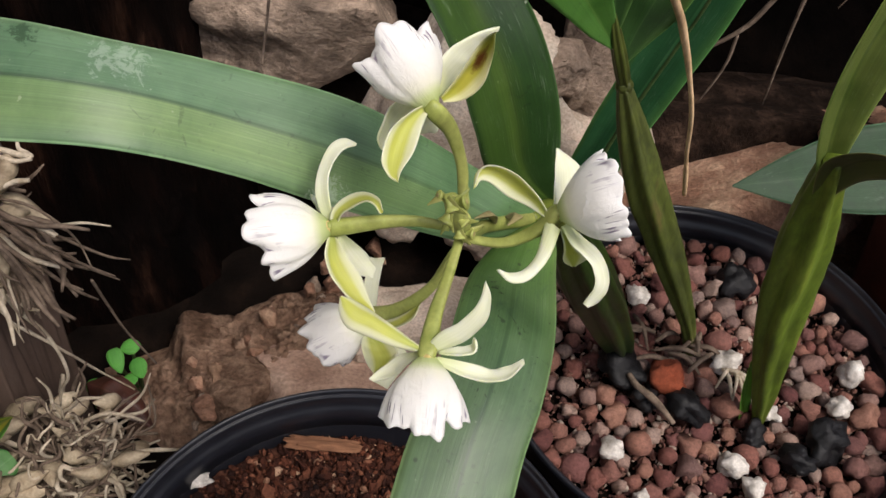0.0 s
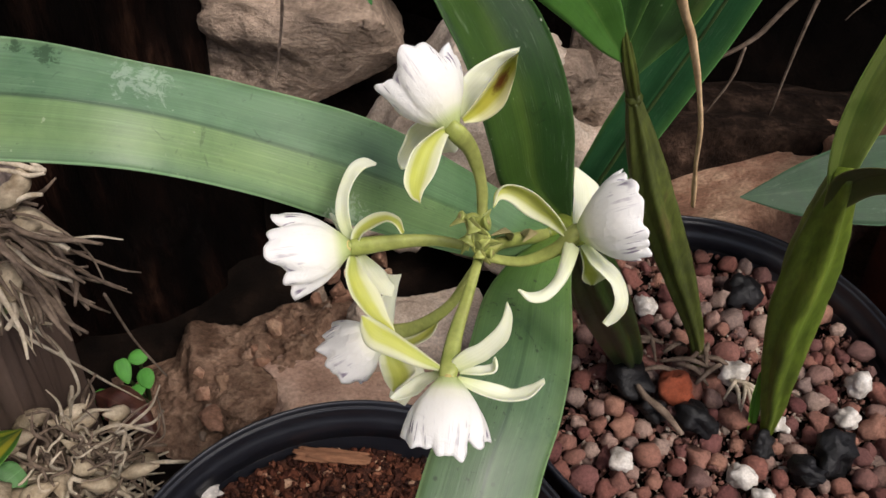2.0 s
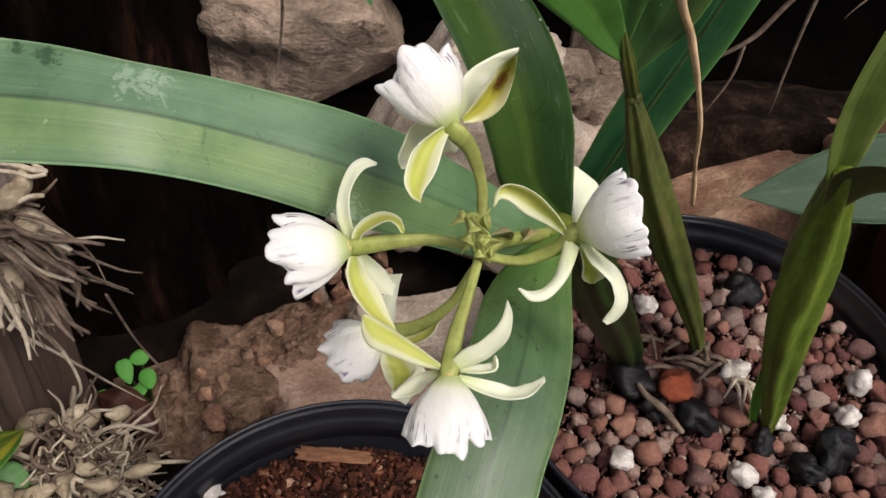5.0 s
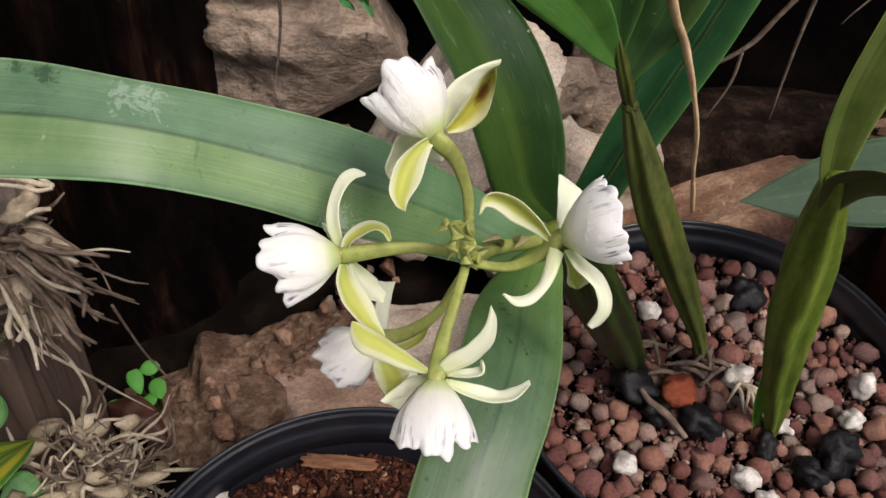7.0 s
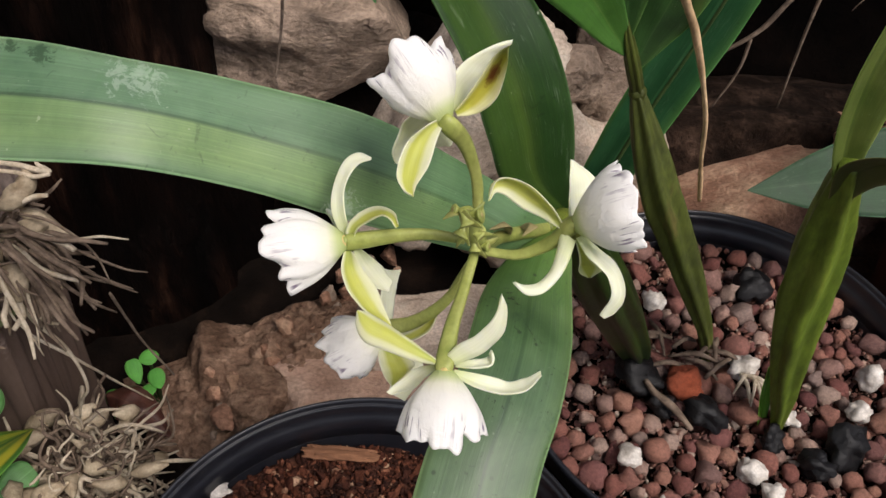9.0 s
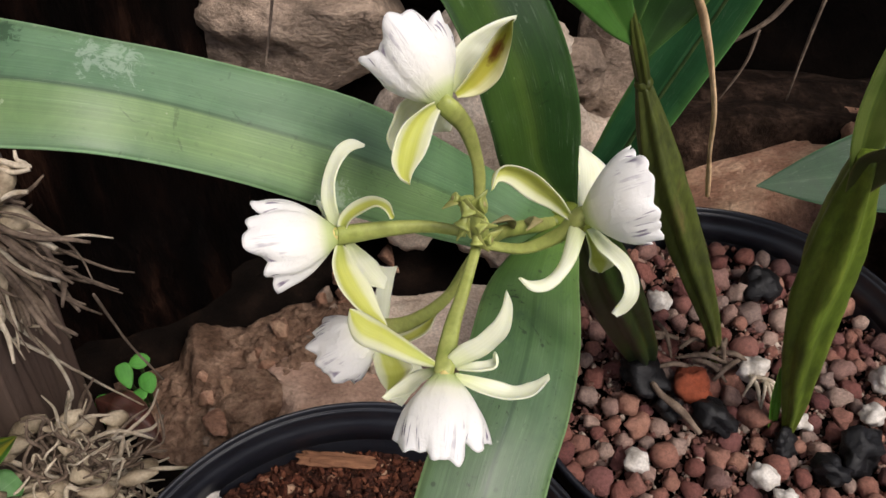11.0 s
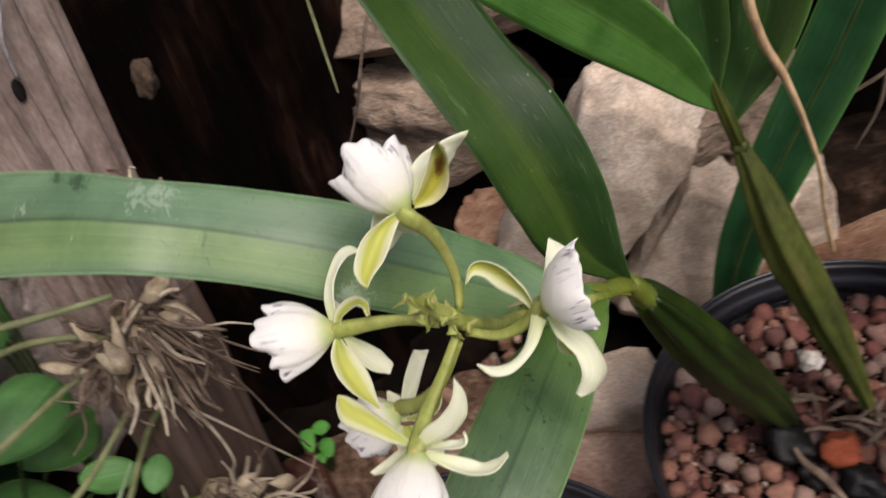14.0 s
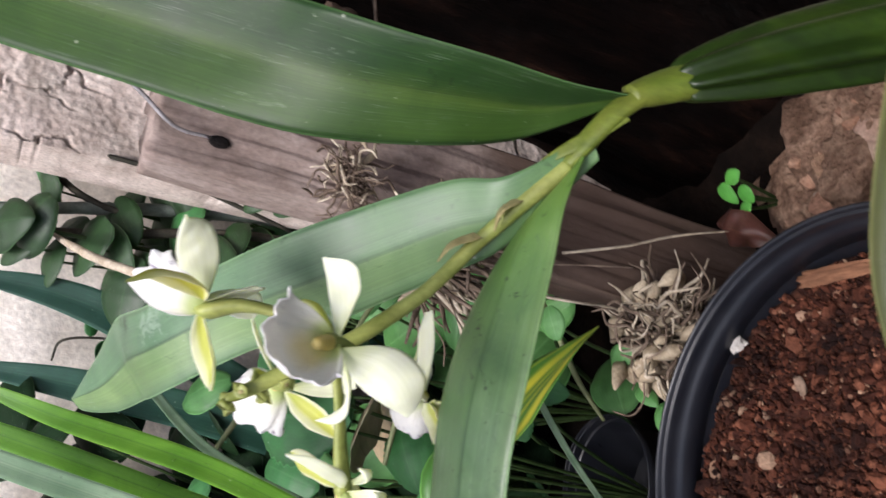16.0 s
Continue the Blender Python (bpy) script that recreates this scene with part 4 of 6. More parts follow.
part("sheath", tube([(0.0370, 0.2185, 0.2895), (0.0345, 0.2125, 0.2955), (0.0305, 0.205, 0.3005), (0.0265, 0.199, 0.304)], [0.0040, 0.0037, 0.0034, 0.0026], 20, 16, 0, 0, 0.62), CANE, orchid, "olive leaf sheath")
part("sheath", strap([(0.035, 0.212, 0.293), (0.031, 0.206, 0.2995), (0.026, 0.201, 0.3060), (0.022, 0.197, 0.3110)], [0.0032, 0.0030, 0.0020, 0.0003], (0.55, -0.6, 0.2), 0.4, 16, 8, 0.0006), CANE, orchid, "yellow-green split sheath")
part("leaf", blade(
    [(0.031, 0.207, 0.300), (0.0205, 0.1945, 0.3167), (0.0056, 0.1938, 0.3285), (-0.0235, 0.1799, 0.358), (-0.0541, 0.1706, 0.3739), (-0.0761, 0.1629, 0.384), (-0.100, 0.1625, 0.3880), (-0.129, 0.1630, 0.3870), (-0.156, 0.1558, 0.3870), (-0.175, 0.1470, 0.3890), (-0.188, 0.1400, 0.3905)],
    [(0.031, 0.2005, 0.297), (0.0120, 0.180, 0.310), (-0.0020, 0.172, 0.320), (-0.0290, 0.1575, 0.343), (-0.0500, 0.1500, 0.358), (-0.0710, 0.1391, 0.3731), (-0.0960, 0.137, 0.3750), (-0.132, 0.1390, 0.3710), (-0.163, 0.1355, 0.3760), (-0.182, 0.1355, 0.3860), (-0.188, 0.1395, 0.3903)],
    0.07, 80, 16, 0.0009, 0.012, 3, 0.3), LEAF, orchid, "long arching strap leaf with a dusty sheen")
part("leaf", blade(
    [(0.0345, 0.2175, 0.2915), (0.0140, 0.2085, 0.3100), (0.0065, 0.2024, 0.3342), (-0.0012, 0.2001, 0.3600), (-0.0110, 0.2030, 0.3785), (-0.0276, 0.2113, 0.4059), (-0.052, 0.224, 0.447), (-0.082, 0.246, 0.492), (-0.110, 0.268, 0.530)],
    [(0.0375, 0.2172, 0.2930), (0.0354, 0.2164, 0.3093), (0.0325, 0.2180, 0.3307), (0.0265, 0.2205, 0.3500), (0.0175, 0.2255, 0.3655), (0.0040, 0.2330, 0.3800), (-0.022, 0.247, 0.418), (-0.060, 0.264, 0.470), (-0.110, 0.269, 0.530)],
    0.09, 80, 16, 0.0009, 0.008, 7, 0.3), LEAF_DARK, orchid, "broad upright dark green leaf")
part("leaf", blade(
    [(0.029, 0.201, 0.300), (0.0165, 0.1800, 0.3115), (0.0077, 0.1600, 0.3175), (0.0036, 0.1390, 0.3210), (-0.0006, 0.1210, 0.3195), (-0.0055, 0.1050, 0.3160), (-0.010, 0.080, 0.306), (-0.010, 0.050, 0.288), (-0.002, 0.020, 0.262)],
    [(0.0315, 0.200, 0.302), (0.0335, 0.1850, 0.3080), (0.0328, 0.1690, 0.3100), (0.0314, 0.1440, 0.3135), (0.0276, 0.1230, 0.3145), (0.0228, 0.1070, 0.3110), (0.017, 0.080, 0.301), (0.010, 0.050, 0.284), (-0.001, 0.020, 0.262)],
    0.08, 70, 16, 0.0009, 0.01, 11, 0.3), LEAF_FRONT, orchid, "strap leaf bending forward over the pot")
part("flower_stem", tube([(0.027, 0.200, 0.302), (0.020, 0.189, 0.311), (0.011, 0.177, 0.320), (0.007, 0.163, 0.331), (0.0045, 0.150, 0.346), (0.0035, 0.143, 0.356), (0.0015, 0.136, 0.367), (0.000, 0.1315, 0.374)], [0.0026, 0.0022, 0.0020, 0.0019, 0.0021, 0.0021, 0.0018, 0.0009], 40, 12, 0, 0, 1, wobble=0.12), STEM, orchid, "green flower stalk")
for at, tip in [((0.012, 0.179, 0.320), (0.008, 0.172, 0.328)), ((0.019, 0.188, 0.313), (0.018, 0.180, 0.318))]:
    a, b = Vector(at), Vector(tip)
    part("bract", strap([a, a.lerp(b, 0.5) + Vector((0.002, 0, 0.002)), b], [0.0026, 0.0022, 0.0001], (0.6, -0.4, 0.5), 0.3, 10, 6, 0.0004), HUSK, orchid, "dry papery bract")
rnd = random.Random(4)
for k in range(11):
    w = k * 2.4
    z = Vector((0.0042, 0.1455, 0.3500)).lerp(Vector((0.0002, 0.1315, 0.3745)), k / 10)
    ax = Vector((math.cos(w), 0.5 * math.sin(w) - 0.35, math.sin(w) + 0.15)).normalized()
    q = rnd.uniform(0.80, 1.20)
    scar = part("bud_scar", tube([z, z + ax * 0.0020 * q, z + ax * 0.0030 * q, z + ax * 0.0034 * q, z + ax * 0.0031 * q], [0.0010, 0.0010, 0.0016 * q, 0.0013 * q, 0.0005], 12, 12, wobble=0.25, seed=k), STEM, orchid, "ringed scar of a fallen bud")
    part("ring", tube([z + ax * 0.00335 * q, z + ax * 0.0035 * q], [0.0007, 0.0004], 3, 8, wobble=0.3, seed=k), HUSK, scar, "dry brown scar", top=False)
    br = ax.cross(Vector((0.2, -0.6, 0.8))).normalized()
    part("bract", strap([z, z + ax * 0.0026 - br * 0.0012, z + ax * 0.0046 - br * 0.0027], [0.0015, 0.0014, 0.0001], br.cross(ax), 0.35, 10, 6, 0.0003), BRACT, orchid)


# ---- flowers ----
INSIDE = (2.0, 0.0)


def lip(base, out, up, length, width, seed):
    """A shell-shaped lip: a hood that widens from its base, with radiating folds and a frilled rim."""
    b, o = Vector(base), Vector(out).normalized()
    u0 = Vector(up)
    u0 = (u0 - o * u0.dot(o)).normalized()
    s = o.cross(u0)
    n, m = 34, 60
    bm = bmesh.new()
    uv = bm.loops.layers.uv.new("UVMap")
    rows = []
    for i in range(n + 1):
        v = i / n
        grow = 1 - (1 - min(v / 0.95, 1.0)) ** 1.8
        half = width * 0.5 * (0.17 + 0.83 * grow)
        arc = radians(132 - 40 * min(1.0, v * 1.1))
        row = []
        for j in range(m + 1):
            u = 2 * j / m - 1
            w = u * arc
            rim = max(0.0, (v - 0.66) / 0.34) ** 2
            wig = u + 0.05 * math.sin(u * 4 + seed * 2.3)
            ruffle = rim * width * (0.036 * math.sin(wig * 8 + seed) + 0.034 * math.sin(wig * 17 + seed * 2) + 0.012 * math.sin(wig * 37 + seed * 5))
            fold = width * 0.012 * min(1, v * 2.2) * (math.sin(wig * 11 + seed * 3) + 0.6 * math.sin(wig * 21 + seed))
            split = math.exp(-((abs(u) - 0.44) * 8) ** 2)
            crease = -width * 0.060 * v * v * split + width * 0.045 * math.exp(-(u * 5) ** 2) * math.sin(math.pi * v)
            rr = half / max(math.sin(min(arc, 1.571)), 0.5) + ruffle + fold + crease + width * 0.02 * rim
            end = 1 - 0.42 * abs(u) ** 2.0 - 0.085 * v * math.exp(-((abs(u) - 0.44) * 10) ** 2) + rim * (0.035 * math.sin(wig * 8 + seed) + 0.030 * math.sin(wig * 17 + seed * 2) + 0.010 * math.sin(wig * 33 + seed))
            p = b + o * (length * v * end + ruffle * 0.3) + s * math.sin(w) * rr + u0 * ((math.cos(w) - 0.45) * rr * 0.72 + width * 0.10 * math.sin(math.pi * min(1.0, v * 0.9)) - width * 0.06 * rim)
            row.append(p)
        rows.append(row)
    sh = []
    for d in (0.0, 1.0):
        vs = []
        for i in range(n + 1):
            line = []
            for j in range(m + 1):
                p = rows[i][j]
                q = rows[i][min(j + 1, m)] - rows[i][max(j - 1, 0)]
                t = rows[min(i + 1, n)][j] - rows[max(i - 1, 0)][j]
                nr = q.cross(t).normalized()
                line.append(bm.verts.new(p + nr * 0.00035 * d))
            vs.append(line)
        sh.append(vs)
    def face(vs, ij, k=1):
        f = bm.faces.new(vs)
        for lp, (i, j) in zip(f.loops, ij):
            lp[uv].uv = (j / m + INSIDE[k], i / n)
    for k, vs in enumerate(sh):
        for i in range(n):
            for j in range(m):
                ij = [(i, j), (i, j + 1), (i + 1, j + 1), (i + 1, j)]
                if k == 0:
                    ij.reverse()
                face([vs[a][c] for a, c in ij], ij, k)
    edge = [(i, 0) for i in range(n)] + [(n, j) for j in range(m)] + [(n - i, m) for i in range(n)]
    edge += [(0, m)]
    for (a, c), (d, e) in zip(edge, edge[1:]):
        face([sh[0][a][c], sh[0][d][e], sh[1][d][e], sh[1][a][c]], [(a, c), (d, e), (d, e), (a, c)])
    return bm


def tepal(left, right, fold, seed):
    """A petal between its two edge lines, folded into a channel along its middle, with slightly rolled rims."""
    return blade(left, right, fold, 34, 16, 0.0006, 0.05, seed, 0.75)


def flower(center, out, up, length, width, tepals, stem, seed):
    """One bloom of the orchid: its stalk is the part, the lip, column and tepals sit on it."""
    c, o = Vector(center), Vector(out).normalized()
    f = part("flower", tube([*stem, c, c + o * 0.0022], [0.0011] + [0.0013] * (len(stem) - 2) + [0.0017, 0.0021, 0.0016], 24, 14, 3, 0.12), STEM, orchid, "cream-green bloom with a white purple-streaked shell lip")
    part("lip", lip(c + o * 0.0012, out, up, length, width, seed), LIP, f, "white shell-shaped lip with purple streaks", top=False)
    part("column", tube([c + o * 0.0014, c + o * 0.0035, c + o * 0.0068, c + o * 0.0082], [0.0016, 0.0017, 0.0014, 0.0008], 14, 14), COLUMN, f, "stubby yellow column", top=False)
    for k, (left, right, fold, mat) in enumerate(tepals):
        part("tepal", tepal(left, right, fold, seed + k), {"c": PETAL, "g": PETAL_GREEN, "b": PETAL_BROWN}[mat], f, {"c": "cream petal", "g": "yellow-green sepal", "b": "yellow-green sepal with a brown blotch"}[mat], top=False)
    return f


flower((-0.004, 0.152, 0.38), (-0.6, 0.4, 0.69), (0.05, -0.65, 0.75), 0.0190, 0.0168, [
    ([(-0.0030, 0.1543, 0.3822), (-0.0001, 0.1543, 0.3869), (0.0026, 0.1551, 0.3924), (0.0049, 0.1548, 0.3969), (0.0070, 0.1531, 0.4001)], [(-0.0023, 0.1534, 0.3813), (0.0020, 0.1548, 0.3814), (0.0058, 0.1555, 0.3853), (0.0073, 0.1555, 0.3925), (0.0071, 0.1530, 0.3999)], 0.30, "b"),
    ([(-0.0045, 0.1567, 0.3817), (-0.0041, 0.1596, 0.3868), (-0.0011, 0.1625, 0.3895), (0.0031, 0.1661, 0.3907), (0.0087, 0.1699, 0.3907)], [(-0.0026, 0.1555, 0.3805), (0.0004, 0.1633, 0.3800), (0.0034, 0.1691, 0.3827), (0.0058, 0.1706, 0.3863), (0.0086, 0.1692, 0.3900)], -0.10, "c"),
    ([(-0.0030, 0.1527, 0.3807), (-0.0054, 0.1508, 0.3802), (-0.0063, 0.1477, 0.3791), (-0.0078, 0.1421, 0.3763), (-0.0098, 0.1378, 0.3750), (-0.0103, 0.1344, 0.3749)], [(-0.0044, 0.1536, 0.3815), (-0.0088, 0.1491, 0.3818), (-0.0128, 0.1440, 0.3805), (-0.0142, 0.1385, 0.3773), (-0.0127, 0.1356, 0.3756), (-0.0105, 0.1343, 0.3748)], 0.32, "g"),
    ([(-0.0055, 0.1537, 0.3802), (-0.0081, 0.1587, 0.3721), (-0.0108, 0.1597, 0.3669), (-0.0135, 0.1571, 0.3648), (-0.0156, 0.1540, 0.3659)], [(-0.0077, 0.1551, 0.3815), (-0.0124, 0.1556, 0.3794), (-0.0149, 0.1548, 0.3754), (-0.0165, 0.1535, 0.3700), (-0.0160, 0.1541, 0.3660)], 0.12, "c"),
    ([(-0.0032, 0.1540, 0.3805), (-0.0026, 0.1583, 0.3729), (-0.0036, 0.1596, 0.3680), (-0.0070, 0.1602, 0.3665)], [(-0.0052, 0.1539, 0.3804), (-0.0080, 0.1534, 0.3784), (-0.0088, 0.1554, 0.3731), (-0.0075, 0.1604, 0.3666)], 0.12, "c"),
], [(0.0040, 0.1480, 0.3535), (0.0036, 0.1520, 0.3590), (0.0024, 0.1532, 0.3660), (-0.0004, 0.1537, 0.3738)], 1)
flower((-0.025, 0.14, 0.354), (-0.93, -0.33, 0.15), (0.1, -0.45, 0.88), 0.0190, 0.0174, [
    ([(-0.0271, 0.1403, 0.3543), (-0.0302, 0.1462, 0.3568), (-0.0303, 0.1518, 0.3601), (-0.0283, 0.1565, 0.3635), (-0.0251, 0.1582, 0.3649), (-0.0219, 0.1574, 0.3644)], [(-0.0254, 0.1417, 0.3556), (-0.0270, 0.1460, 0.3584), (-0.0274, 0.1500, 0.3610), (-0.0260, 0.1535, 0.3632), (-0.0243, 0.1556, 0.3639), (-0.0220, 0.1569, 0.3640)], 0.10, "c"),
    ([(-0.0260, 0.1395, 0.3535), (-0.0258, 0.1411, 0.3575), (-0.0228, 0.1425, 0.3612), (-0.0186, 0.1422, 0.3635), (-0.0150, 0.1402, 0.3640), (-0.0137, 0.1371, 0.3636)], [(-0.0246, 0.1392, 0.3533), (-0.0234, 0.1396, 0.3579), (-0.0208, 0.1394, 0.3611), (-0.0179, 0.1394, 0.3634), (-0.0159, 0.1383, 0.3637), (-0.0144, 0.1364, 0.3630)], 0.42, "g"),
    ([(-0.0243, 0.1382, 0.3523), (-0.0218, 0.1370, 0.3475), (-0.0184, 0.1344, 0.3437), (-0.0165, 0.1311, 0.3415), (-0.0144, 0.1272, 0.3400)], [(-0.0265, 0.1382, 0.3523), (-0.0265, 0.1336, 0.3497), (-0.0237, 0.1299, 0.3463), (-0.0205, 0.1283, 0.3434), (-0.0150, 0.1270, 0.3399)], 0.30, "g"),
    ([(-0.0230, 0.1397, 0.3523), (-0.0190, 0.1436, 0.3426), (-0.0162, 0.1433, 0.3375), (-0.0164, 0.1409, 0.3362)], [(-0.0244, 0.1390, 0.3517), (-0.0223, 0.1377, 0.3460), (-0.0196, 0.1381, 0.3404), (-0.0169, 0.1408, 0.3361)], 0.15, "c"),
    ([(-0.0278, 0.1417, 0.3542), (-0.0305, 0.1475, 0.3529), (-0.0328, 0.1526, 0.3508)], [(-0.0265, 0.1423, 0.3548), (-0.0294, 0.1515, 0.3497), (-0.0325, 0.1529, 0.3510)], 0.10, "c"),
], [(0.0012, 0.1405, 0.3565), (-0.0070, 0.1413, 0.3567), (-0.0158, 0.1410, 0.3556)], 2)
flower((-0.0015, 0.1155, 0.3425), (0.01, -0.985, -0.14), (0, -0.1, 1), 0.0197, 0.0170, [
    ([(-0.0028, 0.1152, 0.3422), (-0.0089, 0.1154, 0.3433), (-0.0149, 0.1166, 0.3448), (-0.0196, 0.1178, 0.3458), (-0.0216, 0.1205, 0.3478), (-0.0217, 0.1231, 0.3494)], [(-0.0034, 0.1163, 0.3432), (-0.0093, 0.1199, 0.3445), (-0.0155, 0.1229, 0.3466), (-0.0195, 0.1239, 0.3484), (-0.0214, 0.1234, 0.3497)], -0.28, "g"),
    ([(-0.0023, 0.1162, 0.3431), (0.0011, 0.1174, 0.3475), (0.0052, 0.1179, 0.3512), (0.0083, 0.1193, 0.3557), (0.0094, 0.1212, 0.3607)], [(0.0009, 0.1156, 0.3426), (0.0052, 0.1173, 0.3439), (0.0087, 0.1186, 0.3465), (0.0109, 0.1199, 0.3505), (0.0110, 0.1212, 0.3559), (0.0095, 0.1212, 0.3607)], -0.18, "c"),
    ([(0.0007, 0.1148, 0.3419), (0.0080, 0.1156, 0.3391), (0.0128, 0.1153, 0.3380), (0.0164, 0.1152, 0.3398), (0.0193, 0.1151, 0.3431)], [(0.0004, 0.1137, 0.3408), (0.0055, 0.1121, 0.3395), (0.0108, 0.1112, 0.3390), (0.0160, 0.1116, 0.3396), (0.0197, 0.1142, 0.3422)], 0.20, "c"),
    ([(0.0008, 0.1172, 0.3413), (0.0053, 0.1197, 0.3395), (0.0080, 0.1201, 0.3400), (0.0084, 0.1199, 0.3429)], [(0.0009, 0.1163, 0.3405), (0.0054, 0.1166, 0.3404), (0.0089, 0.1175, 0.3409), (0.0088, 0.1196, 0.3426)], 0.20, "c"),
    ([(-0.0032, 0.1150, 0.3407), (-0.0057, 0.1142, 0.3389), (-0.0085, 0.1125, 0.3364), (-0.0129, 0.1117, 0.3348)], [(-0.0044, 0.1159, 0.3415), (-0.0078, 0.1177, 0.3373), (-0.0114, 0.1158, 0.3351), (-0.0142, 0.1122, 0.3352)], 0.15, "c"),
], [(0.0038, 0.1430, 0.3500), (0.0016, 0.1330, 0.3468), (-0.0005, 0.1240, 0.3446)], 3)
flower((0.025, 0.1448, 0.3585), (0.66, -0.22, 0.7), (-0.45, -0.6, 0.66), 0.0198, 0.0188, [
    ([(0.0225, 0.1443, 0.3580), (0.0191, 0.1479, 0.3573), (0.0140, 0.1508, 0.3576), (0.0096, 0.1531, 0.3592), (0.0075, 0.1528, 0.3599), (0.0063, 0.1506, 0.3595)], [(0.0237, 0.1448, 0.3585), (0.0203, 0.1486, 0.3611), (0.0160, 0.1517, 0.3632), (0.0112, 0.1536, 0.3641), (0.0076, 0.1534, 0.3630), (0.0059, 0.1505, 0.3594)], 0.42, "g"),
    ([(0.0264, 0.1423, 0.3562), (0.0246, 0.1371, 0.3537), (0.0220, 0.1329, 0.3522), (0.0185, 0.1297, 0.3516), (0.0153, 0.1284, 0.3528), (0.0125, 0.1289, 0.3557)], [(0.0228, 0.1438, 0.3576), (0.0221, 0.1406, 0.3542), (0.0210, 0.1369, 0.3519), (0.0181, 0.1333, 0.3513), (0.0148, 0.1309, 0.3530), (0.0123, 0.1291, 0.3559)], -0.18, "c"),
    ([(0.0279, 0.1435, 0.3573), (0.0331, 0.1444, 0.3513), (0.0371, 0.1431, 0.3468), (0.0391, 0.1389, 0.3431), (0.0375, 0.1345, 0.3424), (0.0343, 0.1306, 0.3435)], [(0.0264, 0.1429, 0.3567), (0.0292, 0.1380, 0.3555), (0.0326, 0.1354, 0.3544), (0.0347, 0.1332, 0.3517), (0.0345, 0.1318, 0.3480), (0.0330, 0.1312, 0.3441)], -0.15, "c"),
    ([(0.0277, 0.1436, 0.3553), (0.0307, 0.1438, 0.3501), (0.0341, 0.1431, 0.3470), (0.0316, 0.1417, 0.3451)], [(0.0265, 0.1435, 0.3553), (0.0281, 0.1420, 0.3510), (0.0284, 0.1410, 0.3473), (0.0307, 0.1416, 0.3450)], 0.35, "g"),
    ([(0.0246, 0.1457, 0.3580), (0.0247, 0.1513, 0.3597), (0.0249, 0.1569, 0.3615), (0.0250, 0.1625, 0.3633)], [(0.0271, 0.1458, 0.3581), (0.0326, 0.1557, 0.3569), (0.0315, 0.1610, 0.3591), (0.0254, 0.1625, 0.3633)], 0.14, "c"),
], [(0.0050, 0.1465, 0.3465), (0.0140, 0.1441, 0.3485), (0.0215, 0.1442, 0.3535)], 4)
flower((-0.018, 0.143, 0.319), (-0.84, -0.42, -0.32), (0, -0.45, 0.9), 0.0160, 0.0165, [
    ([(-0.0184, 0.1403, 0.3164), (-0.0200, 0.1494, 0.3175), (-0.0202, 0.1583, 0.3182), (-0.0205, 0.1650, 0.3169)], [(-0.0161, 0.1404, 0.3166), (-0.0166, 0.1519, 0.3148), (-0.0166, 0.1599, 0.3152), (-0.0158, 0.1650, 0.3170)], 0.12, "c"),
    ([(-0.0172, 0.1410, 0.3171), (-0.0129, 0.1419, 0.3186), (-0.0087, 0.1422, 0.3222), (-0.0052, 0.1419, 0.3273)], [(-0.0162, 0.1403, 0.3164), (-0.0109, 0.1393, 0.3186), (-0.0063, 0.1399, 0.3223), (-0.0046, 0.1412, 0.3267)], 0.30, "g"),
    ([(-0.0144, 0.1395, 0.3157), (-0.0106, 0.1365, 0.3152), (-0.0096, 0.1337, 0.3150), (-0.0143, 0.1291, 0.3131)], [(-0.0190, 0.1396, 0.3158), (-0.0190, 0.1360, 0.3148), (-0.0173, 0.1319, 0.3134), (-0.0150, 0.1289, 0.3129)], 0.30, "g"),
    ([(-0.0127, 0.1399, 0.3147), (-0.0081, 0.1398, 0.3095), (-0.0074, 0.1376, 0.3065), (-0.0117, 0.1314, 0.3028)], [(-0.0170, 0.1397, 0.3145), (-0.0149, 0.1359, 0.3096), (-0.0159, 0.1326, 0.3052), (-0.0145, 0.1323, 0.3037)], 0.12, "c"),
    ([(-0.0209, 0.1426, 0.3159), (-0.0239, 0.1463, 0.3152), (-0.0254, 0.1507, 0.3153)], [(-0.0191, 0.1424, 0.3157), (-0.0203, 0.1496, 0.3129), (-0.0245, 0.1509, 0.3154)], 0.15, "c"),
], [(0.0034, 0.1430, 0.3470), (-0.0025, 0.1399, 0.3352), (-0.0104, 0.1400, 0.3257)], 5)

# ---- the pebble pot ----
def lump(seed, ragged, sub=2):
    """A small stone of unit radius."""
    bm = bmesh.new()
    bmesh.ops.create_icosphere(bm, subdivisions=sub, radius=1)
    o = Vector((seed * 2.3, seed * 1.1, -seed))
    for v in bm.verts:
        v.co *= 1 + ragged * noise.noise(v.co * 1.2 + o) + ragged * 0.5 * noise.noise(v.co * 3.1 + o)
    return bm


